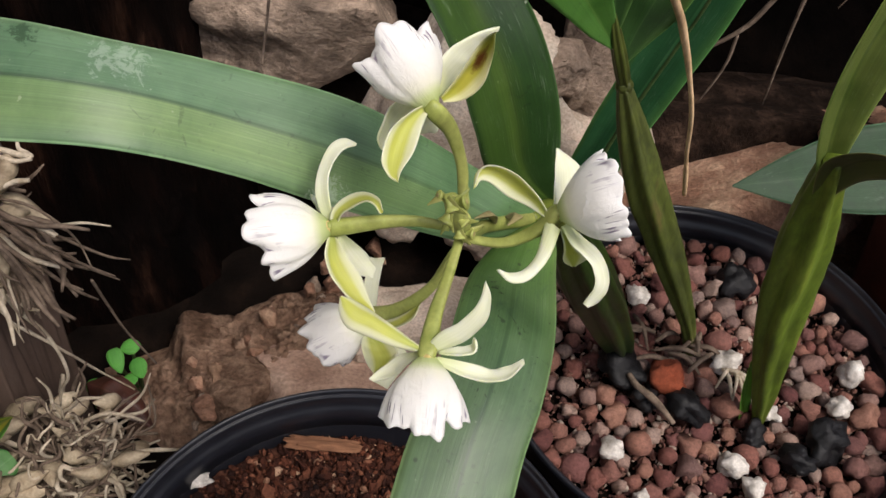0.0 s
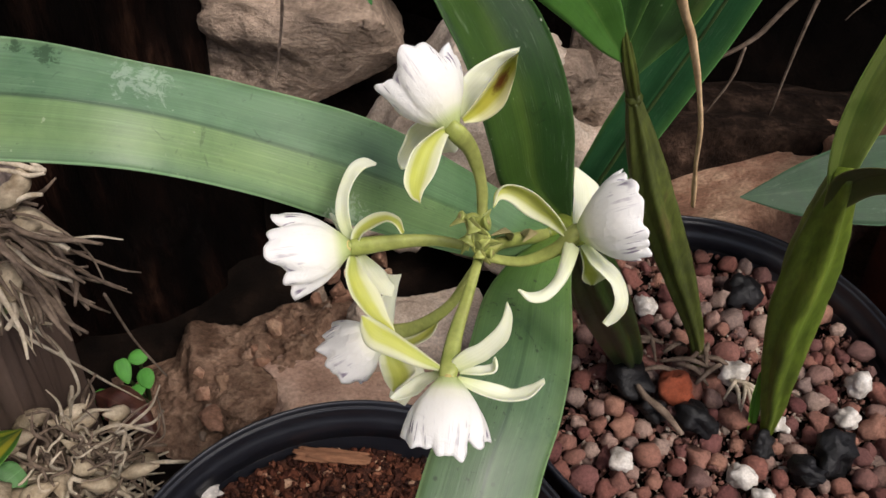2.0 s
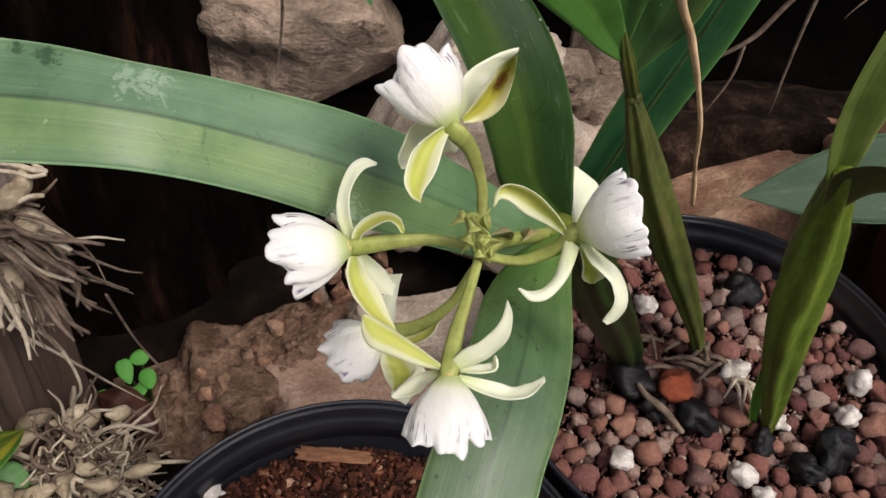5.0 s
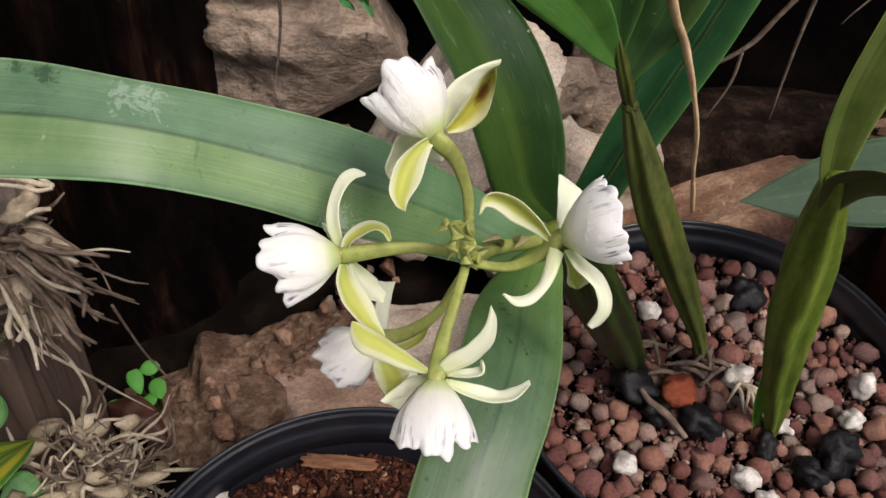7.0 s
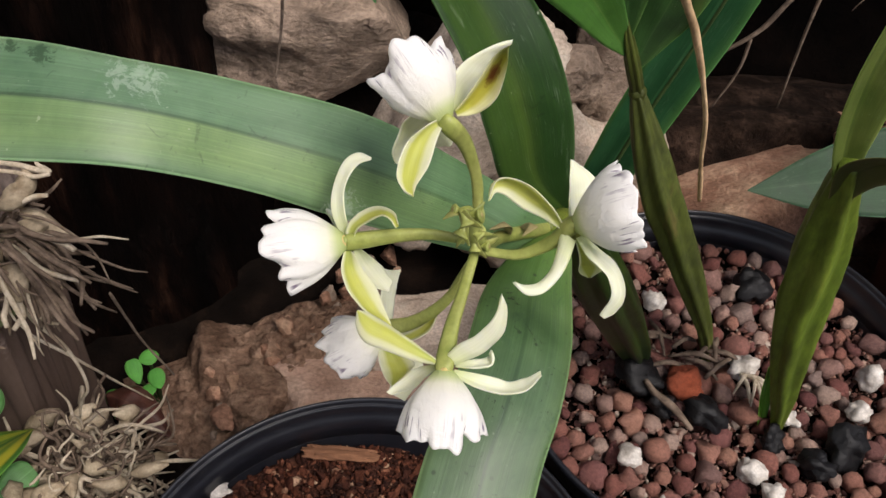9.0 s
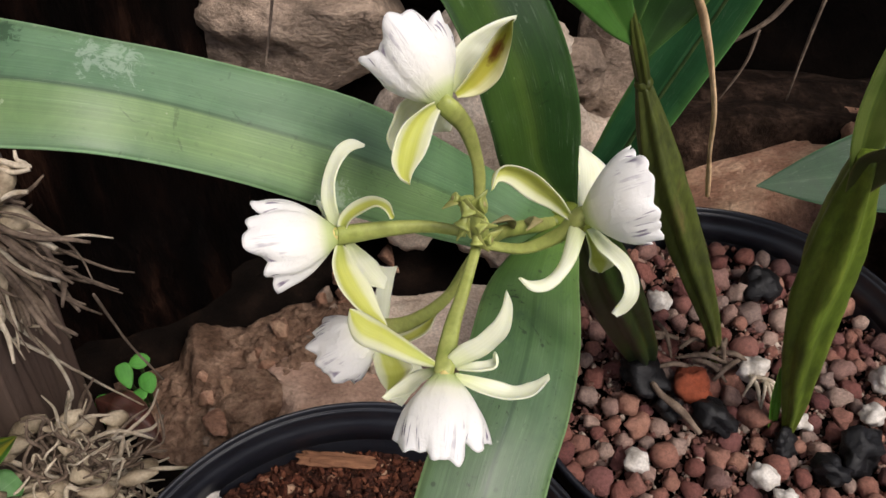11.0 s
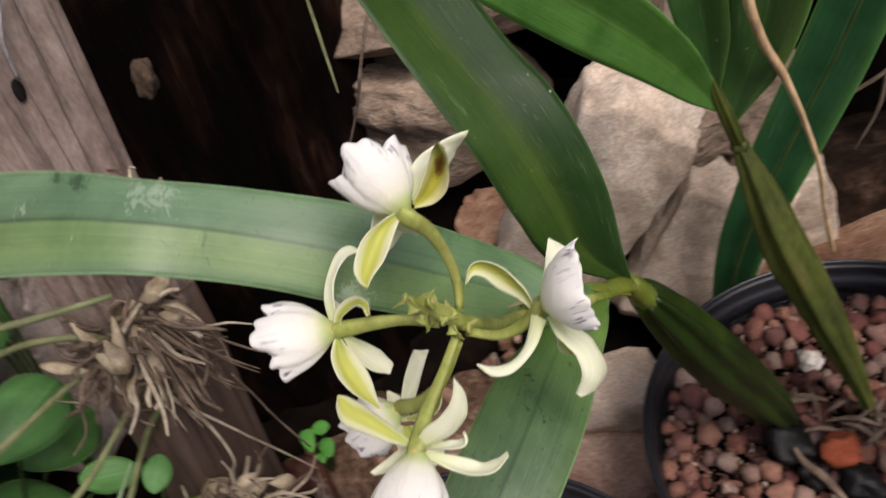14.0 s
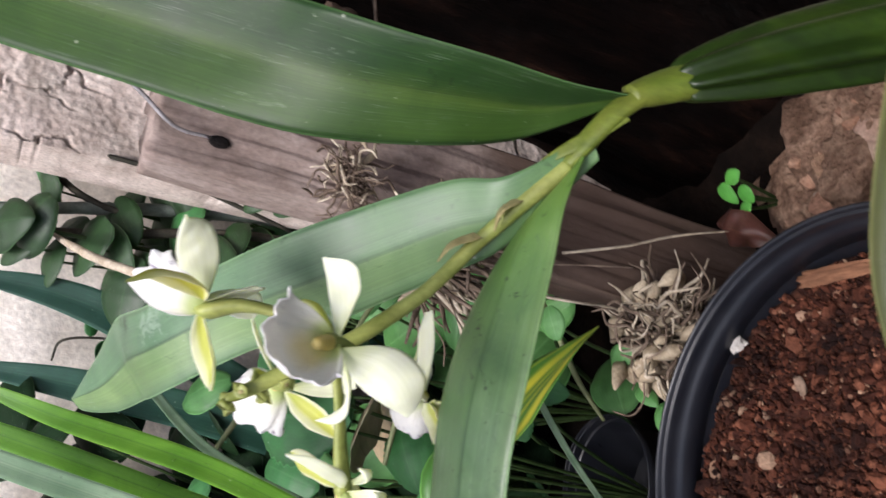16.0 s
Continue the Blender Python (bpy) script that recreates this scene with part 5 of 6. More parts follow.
PEBBLES = [to_mesh("pebble", lump(k, 0.40 if k < 5 else 0.62), PEBBLE) for k in range(10)]
rnd = random.Random(12)
SPECIAL = [
    ("pumice_stone", WHITE_STONE, "chunk of white pumice on the clay pebbles", [(0.112, 0.331, 0.009), (0.090, 0.230, 0.0085), (0.149, 0.228, 0.0105), (0.222, 0.288, 0.010), (0.211, 0.265, 0.009), (0.173, 0.259, 0.008), (0.155, 0.289, 0.012), (0.157, 0.215, 0.009), (0.103, 0.206, 0.006)]),
    ("charcoal_piece", CHARCOAL, "piece of black charcoal among the clay pebbles", [(0.198, 0.243, 0.017), (0.098, 0.277, 0.018), (0.131, 0.258, 0.014), (0.170, 0.347, 0.015), (0.110, 0.262, 0.011), (0.182, 0.232, 0.012), (0.162, 0.246, 0.009)]),
    ("brick_fragment", LAVA, "orange-red porous brick fragment on the pebbles", [(0.123, 0.274, 0.012)]),
]
taken = []
for name, mat, text, spots in SPECIAL:
    for k, (x, y, r) in enumerate(spots):
        r *= {"pumice_stone": 0.74, "charcoal_piece": 0.78}.get(name, 0.95)
        flat = 0.62 if mat == CHARCOAL else 0.8
        bm = lump(40 + len(taken), 0.75 if mat == CHARCOAL else 0.65, 3)
        bm.transform(Matrix.LocRotScale((x, y, Z2 + 0.007 + r * 0.30), Euler((rnd.random(), rnd.random(), rnd.random() * 6)), (r * (0.72 if name == "brick_fragment" else 0.85), r * 0.92, r * flat)))
        solo(name, bm, mat, text, {"pumice_stone": "pumice", "charcoal_piece": "charcoal", "brick_fragment": "brick fragment"}[name])
        taken.append((x, y, r * 0.8))
placed = []
for layer, (count, gap) in enumerate(((246, 0.0112), (52, 0.0125))):
    tries = 0
    here = []
    while len(here) < count and tries < 9000:
        tries += 1
        a, q = rnd.random() * 6.283, (R2 * 0.905) * math.sqrt(rnd.random())
        x, y = P2.x + q * math.cos(a), P2.y + q * math.sin(a)
        r = rnd.choice((rnd.uniform(0.0036, 0.0056), rnd.uniform(0.0050, 0.0076)))
        if any((x - u) ** 2 + (y - v) ** 2 < ((r + s) * 0.86) ** 2 for u, v, s in here) or (layer == 0 and any((x - u) ** 2 + (y - v) ** 2 < (s + r * 0.4) ** 2 for u, v, s in taken)):
            continue
        here.append((x, y, r))
        ob = new("pebble", rnd.choice(PEBBLES))
        ob.parent = bed
        z = Z2 + 0.0035 + rnd.uniform(-0.002, 0.003) if layer == 0 else Z2 - 0.004 + rnd.uniform(-0.002, 0.002)
        ob.location = Vector((x, y, z)) - Vector(bed.location)
        ob.rotation_euler = (rnd.random() * 6, rnd.random() * 6, rnd.random() * 6)
        ob.scale = (r * rnd.uniform(0.85, 1.1), r * rnd.uniform(0.85, 1.1), r * rnd.uniform(0.8, 1.0))


def grit(at, r, z, count, seed):
    """Small crumbs that fill the gaps between the pebbles."""
    me = chips(at, r, z, count, seed, 0.0010, 0.0042)
    me.materials.clear()
    me.materials.append(GRIT)
    return me


def grit_mat():
    m, nt, b = nodes("pebble_grit")
    g = nt.nodes.new("ShaderNodeNewGeometry")
    col = ramp(nt, g.outputs["Random Per Island"], [(0.0, (0.06, 0.022, 0.018)), (0.4, (0.14, 0.055, 0.04)), (0.8, (0.22, 0.11, 0.08)), (1.0, (0.40, 0.33, 0.27))])
    n = noise_tex(nt, coords(nt, "Object"), 500, 4)
    link(nt, mix(nt, 1.0, col, ramp(nt, n, [(0.3, (0.6,) * 3), (0.7, (1.2,) * 3)]), "MULTIPLY"), b.inputs["Base Color"])
    b.inputs["Roughness"].default_value = 0.9
    return m


GRIT = grit_mat()
ob = new("grit", grit(P2, R2 * 0.92, Z2 + 0.0005, 5200, 9))
ob.parent, ob.location = bed, -Vector(bed.location)
tagged(ob, "fine crumbs between the pebbles")

# canes that grow in the pebble pot
cane_a = thing("orchid_cane", "dark olive ridged orchid cane with glossy leaves", "orchid cane", (0.138, 0.297, 0.112))
part("pseudobulb", tube([(0.1395, 0.2985, 0.106), (0.1320, 0.3000, 0.134), (0.1190, 0.3070, 0.163), (0.1065, 0.3140, 0.188), (0.0950, 0.3180, 0.211), (0.0838, 0.3225, 0.239), (0.0740, 0.3250, 0.265)], [0.0020, 0.0045, 0.0078, 0.0098, 0.0106, 0.0082, 0.0034], 56, 56, 6, 0.13, 0.90, wobble=0.05), CANE_DARK, cane_a, "ridged dark olive pseudobulb")
part("collar", tube([(0.0752, 0.3248, 0.262), (0.0742, 0.3250, 0.2645), (0.0732, 0.3250, 0.267)], [0.0032, 0.0041, 0.0034], 8, 18, wobble=0.15), CANE_DARK, cane_a, "brown ringed joint")
part("sheath", tube([(0.0742, 0.3250, 0.2645), (0.0694, 0.3240, 0.279), (0.0650, 0.3232, 0.292), (0.0620, 0.3225, 0.302)], [0.0034, 0.0038, 0.0030, 0.0012], 18, 40, 6, 0.12, 0.8), CANE_DARK, cane_a, "olive leaf sheath")
part("leaf", strap([(0.0655, 0.3225, 0.2860), (0.0575, 0.3180, 0.2990), (0.0450, 0.3100, 0.3190), (0.020, 0.292, 0.352), (-0.012, 0.272, 0.388), (-0.040, 0.260, 0.412)], [0.0018, 0.0070, 0.0115, 0.0150, 0.0125, 0.001], (0.62, 0.35, 0.66), 0.14, 44, 12, 0.0007, 0.01, 2), LEAF_GRASS_DARK, cane_a, "glossy green leaf")
part("leaf", strap([(0.0700, 0.3235, 0.2780), (0.0735, 0.3230, 0.2930), (0.0790, 0.3215, 0.3130), (0.084, 0.318, 0.345), (0.090, 0.314, 0.395), (0.096, 0.31, 0.450)], [0.0022, 0.0075, 0.0125, 0.0150, 0.0140, 0.001], (0.95, -0.2, 0.05), 0.2, 44, 12, 0.0007, 0.01, 5), LEAF_SHOOT, cane_a, "upright glossy dark green leaf")
part("leaf", strap([(0.0640, 0.3220, 0.2930), (0.0620, 0.3200, 0.3070), (0.0600, 0.3170, 0.3260), (0.054, 0.312, 0.365), (0.046, 0.305, 0.41)], [0.0018, 0.0060, 0.0095, 0.0105, 0.001], (0.9, 0.1, 0.2), 0.22, 40, 10, 0.0007, 0.01, 6), LEAF_SHOOT, cane_a, "young leaf folded at the centre of the shoot")
cane_b = thing("orchid_cane", "leaning olive orchid cane with a folded sheath leaf", "orchid cane", (0.167, 0.254, 0.112))
part("pseudobulb", tube([(0.1690, 0.2560, 0.106), (0.1620, 0.2560, 0.143), (0.1560, 0.2590, 0.178), (0.1510, 0.2610, 0.214), (0.1472, 0.2590, 0.245), (0.1425, 0.2550, 0.272), (0.1375, 0.2490, 0.296)], [0.0020, 0.0062, 0.0094, 0.0110, 0.0102, 0.0074, 0.0042], 56, 56, 5, 0.16, 0.85, wobble=0.05), CANE, cane_b, "ridged olive-green pseudobulb")
part("leaf", strap([(0.1385, 0.2500, 0.2850), (0.1345, 0.2470, 0.3050), (0.1325, 0.2445, 0.3250), (0.1330, 0.2420, 0.3500), (0.140, 0.242, 0.395), (0.150, 0.246, 0.45)], [0.0040, 0.0075, 0.0100, 0.0115, 0.0115, 0.001], (0.9, 0.25, 0.3), 0.28, 44, 12, 0.0007, 0.01, 8), CANE_LEAF, cane_b, "glossy green leaf")
part("sheath_leaf", strap([(0.1400, 0.2510, 0.2740), (0.1400, 0.2420, 0.2960), (0.1460, 0.2270, 0.3110), (0.1500, 0.2040, 0.3210), (0.148, 0.172, 0.327), (0.142, 0.146, 0.328), (0.137, 0.128, 0.327)], [0.003, 0.0085, 0.0092, 0.0098, 0.0100, 0.0080, 0.001], (0.75, 0.1, -0.65), 0.16, 44, 12, 0.0007, 0.01, 9), CANE_SHEATH, cane_b, "olive-brown sheath leaf bending outward")
part("shoot", strap([(0.160, 0.256, 0.112), (0.158, 0.262, 0.132), (0.155, 0.266, 0.150)], [0.002, 0.0032, 0.0004], (0.8, 0.3, 0.1), 0.2, 14, 6, 0.0006), LEAF_GRASS, cane_b, "young green shoot")
tall = thing("strap_leaf_plant", "tall upright teal-green strap leaf behind the pot", "plant", (0.075, 0.405, 0.0))
part("leaf", strap([(0.066, 0.405, 0.0), (0.076, 0.395, 0.120), (0.088, 0.390, 0.178), (0.097, 0.390, 0.207), (0.108, 0.390, 0.240), (0.119, 0.390, 0.274), (0.138, 0.392, 0.34), (0.155, 0.395, 0.42)], [0.005, 0.012, 0.0145, 0.0155, 0.016, 0.016, 0.014, 0.001], (0.9, -0.2, -0.35), 0.12, 44, 10, 0.0007, 0.01, 12), LEAF_TEAL, tall)
part("midrib", tube([(0.066, 0.4035, 0.0), (0.076, 0.3935, 0.120), (0.088, 0.3875, 0.178), (0.097, 0.3872, 0.207), (0.108, 0.3870, 0.240), (0.119, 0.3870, 0.274), (0.138, 0.3890, 0.34), (0.155, 0.394, 0.42)], [0.0014, 0.0013, 0.0012, 0.0011, 0.0010, 0.0009, 0.0007, 0.0003], 40, 6), STALK, tall, "pale raised midrib")
grey = thing("broad_leaf_plant", "grey-green broad leaf reaching out over the stones", "plant", (0.30, 0.375, 0.02))
part("stem", tube([(0.300, 0.375, -0.005), (0.296, 0.372, 0.10), (0.275, 0.362, 0.200)], [0.003, 0.0025, 0.002], 16, 8), STEM, grey)
part("leaf", strap([(0.278, 0.363, 0.202), (0.250, 0.358, 0.206), (0.215, 0.352, 0.205), (0.180, 0.348, 0.199), (0.146, 0.345, 0.193)], [0.003, 0.021, 0.023, 0.015, 0.0004], (0.0, 0.75, 0.66), 0.08, 36, 12, 0.0007, 0.02, 14), LEAF_GREY, grey)

# dry twigs and roots around the canes
rnd = random.Random(21)
for k in range(14):
    a = rnd.random() * 6.283
    c = Vector((rnd.uniform(0.100, 0.152), rnd.uniform(0.284, 0.304), Z2 + 0.013))
    d = Vector((math.cos(a), math.sin(a) * 0.6, 0)) * rnd.uniform(0.008, 0.019)
    solo("dry_root", tube([c - d, c + Vector((0, 0, 0.003)), c + d + Vector((0, 0, -0.004))], [0.0011, 0.0014, 0.0006], 12, 6, wobble=0.3, seed=k), ROOT, "dry brown root lying on the clay pebbles", "root", group="dry roots on pebbles")
for k in range(7):
    a = rnd.uniform(-2.2, -0.6)
    c = Vector((0.152 + k * 0.0012, 0.282, Z2 + 0.012))
    d = Vector((math.cos(a), math.sin(a), 0)) * rnd.uniform(0.014, 0.024)
    solo("dry_root", tube([c, c + d * 0.5 + Vector((0, 0, 0.004)), c + d], [0.0012, 0.0011, 0.0005], 12, 6, wobble=0.3, seed=k), ROOT_PALE, "pale papery root at the foot of the cane", "root", group="dry roots on pebbles")
solo("dry_root", tube([(0.100, 0.270, Z2 + 0.018), (0.104, 0.263, Z2 + 0.018), (0.113, 0.256, Z2 + 0.016), (0.122, 0.247, Z2 + 0.011)], [0.0016, 0.0019, 0.0021, 0.0012], 16, 8, wobble=0.3), ROOT, "thick brown root stub on the pebbles", "root", group="dry roots on pebbles")
solo("dry_leaf_stalk", tube([(0.0600, 0.3130, 0.4130), (0.0710, 0.3146, 0.3564), (0.0797, 0.3165, 0.3228), (0.0896, 0.3189, 0.3021), (0.0982, 0.3205, 0.2798), (0.1057, 0.3206, 0.2557), (0.1095, 0.3208, 0.2323), (0.1125, 0.3214, 0.2186), (0.1153, 0.3225, 0.2049)], [0.0034, 0.0034, 0.0032, 0.0028, 0.0020, 0.0016, 0.0013, 0.0017, 0.0014], 40, 8, 0, 0, 0.6, wobble=0.15), STRAW, "dry tan stalk hanging down beside the canes", "dry stalk")
TW = [([(0.112, 0.400, 0.226), (0.141, 0.400, 0.248), (0.154, 0.400, 0.269), (0.185, 0.402, 0.33), (0.20, 0.405, 0.42)], [0.0012, 0.0018, 0.0020, 0.0022, 0.0024]),
      ([(0.142, 0.400, 0.247), (0.140, 0.398, 0.228), (0.132, 0.397, 0.205)], [0.0014, 0.0011, 0.0006]),
      ([(0.185, 0.405, 0.40), (0.172, 0.402, 0.30), (0.168, 0.400, 0.255), (0.168, 0.400, 0.205)], [0.0018, 0.0016, 0.0013, 0.0006]),
      ([(0.22, 0.41, 0.42), (0.208, 0.41, 0.30), (0.19, 0.408, 0.262)], [0.0012, 0.0010, 0.0004])]
for pts, rad in TW:
    solo("hanging_twig", tube(pts, [w * 0.72 for w in rad], 24, 7, wobble=0.25), ROOT, "thin grey-brown aerial root hanging in the shade", "aerial root", group="hanging aerial roots")
solo("aerial_root", tube([(-0.0934, 0.4288, 0.3427), (-0.0758, 0.3144, 0.3296), (-0.0688, 0.2787, 0.3256), (-0.0648, 0.2430, 0.3215)], [0.0009, 0.0008, 0.0006, 0.0003], 24, 7, wobble=0.2), ROOT, "thin pale brown aerial root hanging down", "aerial root", group="hanging aerial roots")
solo("aerial_root", tube([(-0.1471, 0.4205, 0.3150), (-0.1176, 0.3627, 0.3075), (-0.0980, 0.3241, 0.3024)], [0.0009, 0.0009, 0.0005], 20, 7, wobble=0.15), STEM_OLIVE, "thin pale green aerial root hanging down", "aerial root", group="hanging aerial roots")
tp = thing("terracotta_pot", "dark red terracotta pot beside the stones", "plant pot", (0.345, 0.385, 0))
bm, rg = lathe([(0.004, 0.0), (0.066, 0.0), (0.085, 0.165), (0.093, 0.166), (0.095, 0.196), (0.090, 0.200), (0.084, 0.198), (0.080, 0.160), (0.062, 0.012), (0.004, 0.010)], (0.345, 0.385, 0))
part("body", bm, TERRA, tp)


# ---- root clumps on the post ----
def root_clump(at, label, bulbs, roots, seed, reach, bias, thin=0.0009, size=0.011, curl=0.35, span=(0.3, 0.75), fan=0.8, pale=0.26):
    """A dried orchid clump: shrivelled bulbs and a tangle of roots. fan: how far the roots stray from their common way."""
    rd = random.Random(seed)
    c = Vector(at)
    t = thing("dried_orchid_clump", label, "dried orchid", c)
    for k in range(bulbs):
        d = Vector((rd.uniform(-1, 1), rd.uniform(-1, 1), rd.uniform(-0.7, 0.7)))
        p = c + Vector((d.x * reach * 0.75, d.y * reach * 0.62, d.z * reach * 0.45))
        ax = Vector((rd.uniform(-1, 1), rd.uniform(-1, 0.4), rd.uniform(-0.4, 0.9))).normalized() * size * rd.uniform(0.8, 1.5)
        s = size * rd.uniform(0.34, 0.55)
        part("bulb", tube([p - ax, p - ax * 0.4, p + ax * 0.25, p + ax], [s * 0.35, s, s * 0.8, s * 0.15], 12, 10, 5, 0.10, wobble=0.25, seed=k), BULB, t)
    for k in range(roots):
        d = Vector((rd.gauss(0, 1), rd.gauss(0, 1), rd.gauss(0, 0.8))).normalized()
        p = c + d * reach * rd.uniform(0.05, 0.5)
        d = (d * fan + Vector(bias) * rd.uniform(0.3, 1.3)).normalized()
        pts, q, ln = [p], p.copy(), reach * rd.uniform(*span)
        for s in range(4):
            d = (d + Vector((rd.gauss(0, curl), rd.gauss(0, curl), rd.gauss(0, curl) - 0.08))).normalized()
            q = q + d * ln * 0.42
            pts.append(q.copy())
        w = thin * rd.uniform(0.55, 1.5)
        part("root", tube(pts, [w, w * 1.1, w, w * 0.9, w * 0.5], 18, 6, wobble=0.35, seed=k), ROOT_PALE if rd.random() < pale else ROOT, t)
    return t


root_clump((-0.1708, 0.2274, 0.244), "dried orchid clump with brown roots sweeping off the post", 4, 46, 3, 0.030, (0.80, -0.42, -0.46), 0.00085, 0.008, 0.22, (0.35, 1.02), 0.22, 0.10)
root_clump((-0.1946, 0.2286, 0.237), "dense matted brown roots and dead bulbs behind the hanging roots", 12, 90, 5, 0.034, (0.35, -0.25, -0.45), 0.00095, 0.009, 0.45, (0.3, 0.8), 0.7, 0.06)
root_clump((-0.174, 0.212, 0.098), "dried clump of shrivelled pale bulbs and wiry roots", 30, 190, 7, 0.048, (0.5, -0.1, 0.25), 0.00085, 0.0095, 0.75, (0.25, 0.6), 0.8, 0.45)
root_clump((-0.190, 0.262, 0.286), "small clump of curly dry roots on the post", 3, 95, 11, 0.024, (0.5, -0.3, 0.0), 0.0005, 0.005, 0.8, (0.25, 0.6))
TB = thing("dried_orchid_clump", "pale bulb and whitish root ends above the hanging clump", "dried orchid", (-0.1749, 0.2419, 0.263))
for pts, wide in [
        ([(-0.1810, 0.2486, 0.2694), (-0.1698, 0.2476, 0.2694), (-0.1629, 0.2463, 0.2689), (-0.1572, 0.2456, 0.2692)], 0.0012),
        ([(-0.1808, 0.2463, 0.2672), (-0.1707, 0.2455, 0.2674), (-0.1638, 0.2443, 0.2671), (-0.1573, 0.2448, 0.2685)], 0.0010),
        ([(-0.1644, 0.2511, 0.2717), (-0.1630, 0.2483, 0.2700), (-0.1597, 0.2469, 0.2695), (-0.1570, 0.2453, 0.2689)], 0.0008),
        ([(-0.1701, 0.2371, 0.2585), (-0.1656, 0.2384, 0.2607), (-0.1622, 0.2389, 0.2620), (-0.1576, 0.2388, 0.2629)], 0.0011),
        ([(-0.1613, 0.2292, 0.2511), (-0.1559, 0.2279, 0.2508), (-0.1501, 0.2262, 0.2501), (-0.1458, 0.2242, 0.2491)], 0.0013),
        ([(-0.1687, 0.2121, 0.2352), (-0.1654, 0.2080, 0.2321), (-0.1646, 0.2049, 0.2302), (-0.1672, 0.2009, 0.2273)], 0.0014),
        ([(-0.1710, 0.2136, 0.2365), (-0.1714, 0.2076, 0.2318), (-0.1717, 0.2048, 0.2301), (-0.1698, 0.2014, 0.2278)], 0.0012)]:
    part("root", tube(pts, [wide * 0.8, wide, wide, wide * 0.75], 20, 8, wobble=0.25), ROOT_PALE, TB)
part("bulb", tube([(-0.1672, 0.2478, 0.2672), (-0.1683, 0.2430, 0.2627), (-0.1729, 0.2387, 0.2587), (-0.1781, 0.2369, 0.2570)], [0.0022, 0.0040, 0.0042, 0.0016], 20, 12, 6, 0.08, wobble=0.2), BULB, TB)
part("bulb", tube([(-0.1717, 0.2185, 0.2439), (-0.1682, 0.2153, 0.2408), (-0.1661, 0.2118, 0.2375), (-0.1664, 0.2086, 0.2346)], [0.0020, 0.0052, 0.0036, 0.0012], 20, 12, 6, 0.10, wobble=0.2), BULB, TB)
solo("trailing_root", tube([(-0.1653, 0.2092, 0.2296), (-0.1655, 0.2129, 0.2155), (-0.1606, 0.2148, 0.1997), (-0.1580, 0.2151, 0.1823), (-0.1598, 0.2162, 0.1657), (-0.1675, 0.2193, 0.1510), (-0.1729, 0.2208, 0.1348)], [0.0011, 0.0010, 0.0009, 0.0008, 0.0007, 0.0007, 0.0006], 30, 7, wobble=0.3), ROOT_PALE, "single pale root trailing down the post", "root")
solo("trailing_root", tube([(-0.1328, 0.2154, 0.2353), (-0.1341, 0.2220, 0.2132), (-0.1320, 0.2262, 0.1888), (-0.1250, 0.2290, 0.1630)], [0.0006, 0.0006, 0.0005, 0.0005], 30, 7, wobble=0.3), ROOT, "thin brown root trailing towards the ground", "root")
solo("trailing_root", tube([(-0.205, 0.255, 0.150), (-0.190, 0.262, 0.120), (-0.185, 0.275, 0.085), (-0.170, 0.280, 0.060)], [0.0009, 0.0008, 0.0007, 0.0004], 24, 6, wobble=0.3), ROOT_PALE, "pale wiry root on the post", "root")
solo("binding_wire", tube([(-0.205, 0.292, 0.475), (-0.205, 0.298, 0.423), (-0.203, 0.285, 0.392), (-0.203, 0.270, 0.370), (-0.2065, 0.270, 0.352)], [0.0011, 0.0011, 0.0011, 0.0010, 0.0008], 24, 8), WIRE, "grey wire hooked into the hole of the post", "wire")

# ---- cracked pillar and wall clutter ----
def pillar():
    rd = np.random.RandomState(4)
    seeds = np.stack([rd.uniform(-0.02, 0.16, 170), rd.uniform(-0.02, 0.72, 170)], 1)
    seeds = seeds[np.argsort(seeds[:, 1])]
    ny, nz = 130, 560
    bm = bmesh.new()
    g = []
    for i in range(nz + 1):
        row = []
        for j in range(ny + 1):
            y, z = 0.135 * j / ny, 0.70 * i / nz
            q = Vector((y * 40, z * 40, 0))
            w = np.array([y + 0.008 * noise.noise(q) + 0.005 * noise.noise(q * 3.1), z + 0.008 * noise.noise(q + Vector((9, 3, 1))) + 0.005 * noise.noise(q * 3.1 + Vector((2, 8, 1)))])
            d = np.sort(((seeds - w) ** 2 * (1.0, 0.8)).sum(1) ** 0.5)[:2]
            crack = max(0.0, 1 - (d[1] - d[0]) / 0.0013) ** 0.5 * max(0.0, min(1.0, 0.10 + 2.6 * noise.noise(q * 0.5 + Vector((4, 4, 4)))))
            plate = 0.0020 * noise.noise(Vector((float(seeds[int(np.argmin(((seeds - w) ** 2).sum(1)))][1]) * 70, 2.0, 0)))
            x = -0.372 + plate - 0.0060 * crack + 0.0012 * noise.noise(Vector((y * 40, z * 40, 5))) + 0.0007 * noise.noise(Vector((y * 260, z * 260, 5)))
            row.append(bm.verts.new((x, 0.300 + y, z - 0.005)))
        g.append(row)
    for a, c in zip(g, g[1:]):
        for j in range(ny):
            bm.faces.new((a[j], a[j + 1], c[j + 1], c[j]))
    r = bmesh.ops.extrude_edge_only(bm, edges=[e for e in bm.edges if e.is_boundary])
    for v in [v for v in r["geom"] if isinstance(v, bmesh.types.BMVert)]:
        v.co.x = -0.43
    return bm


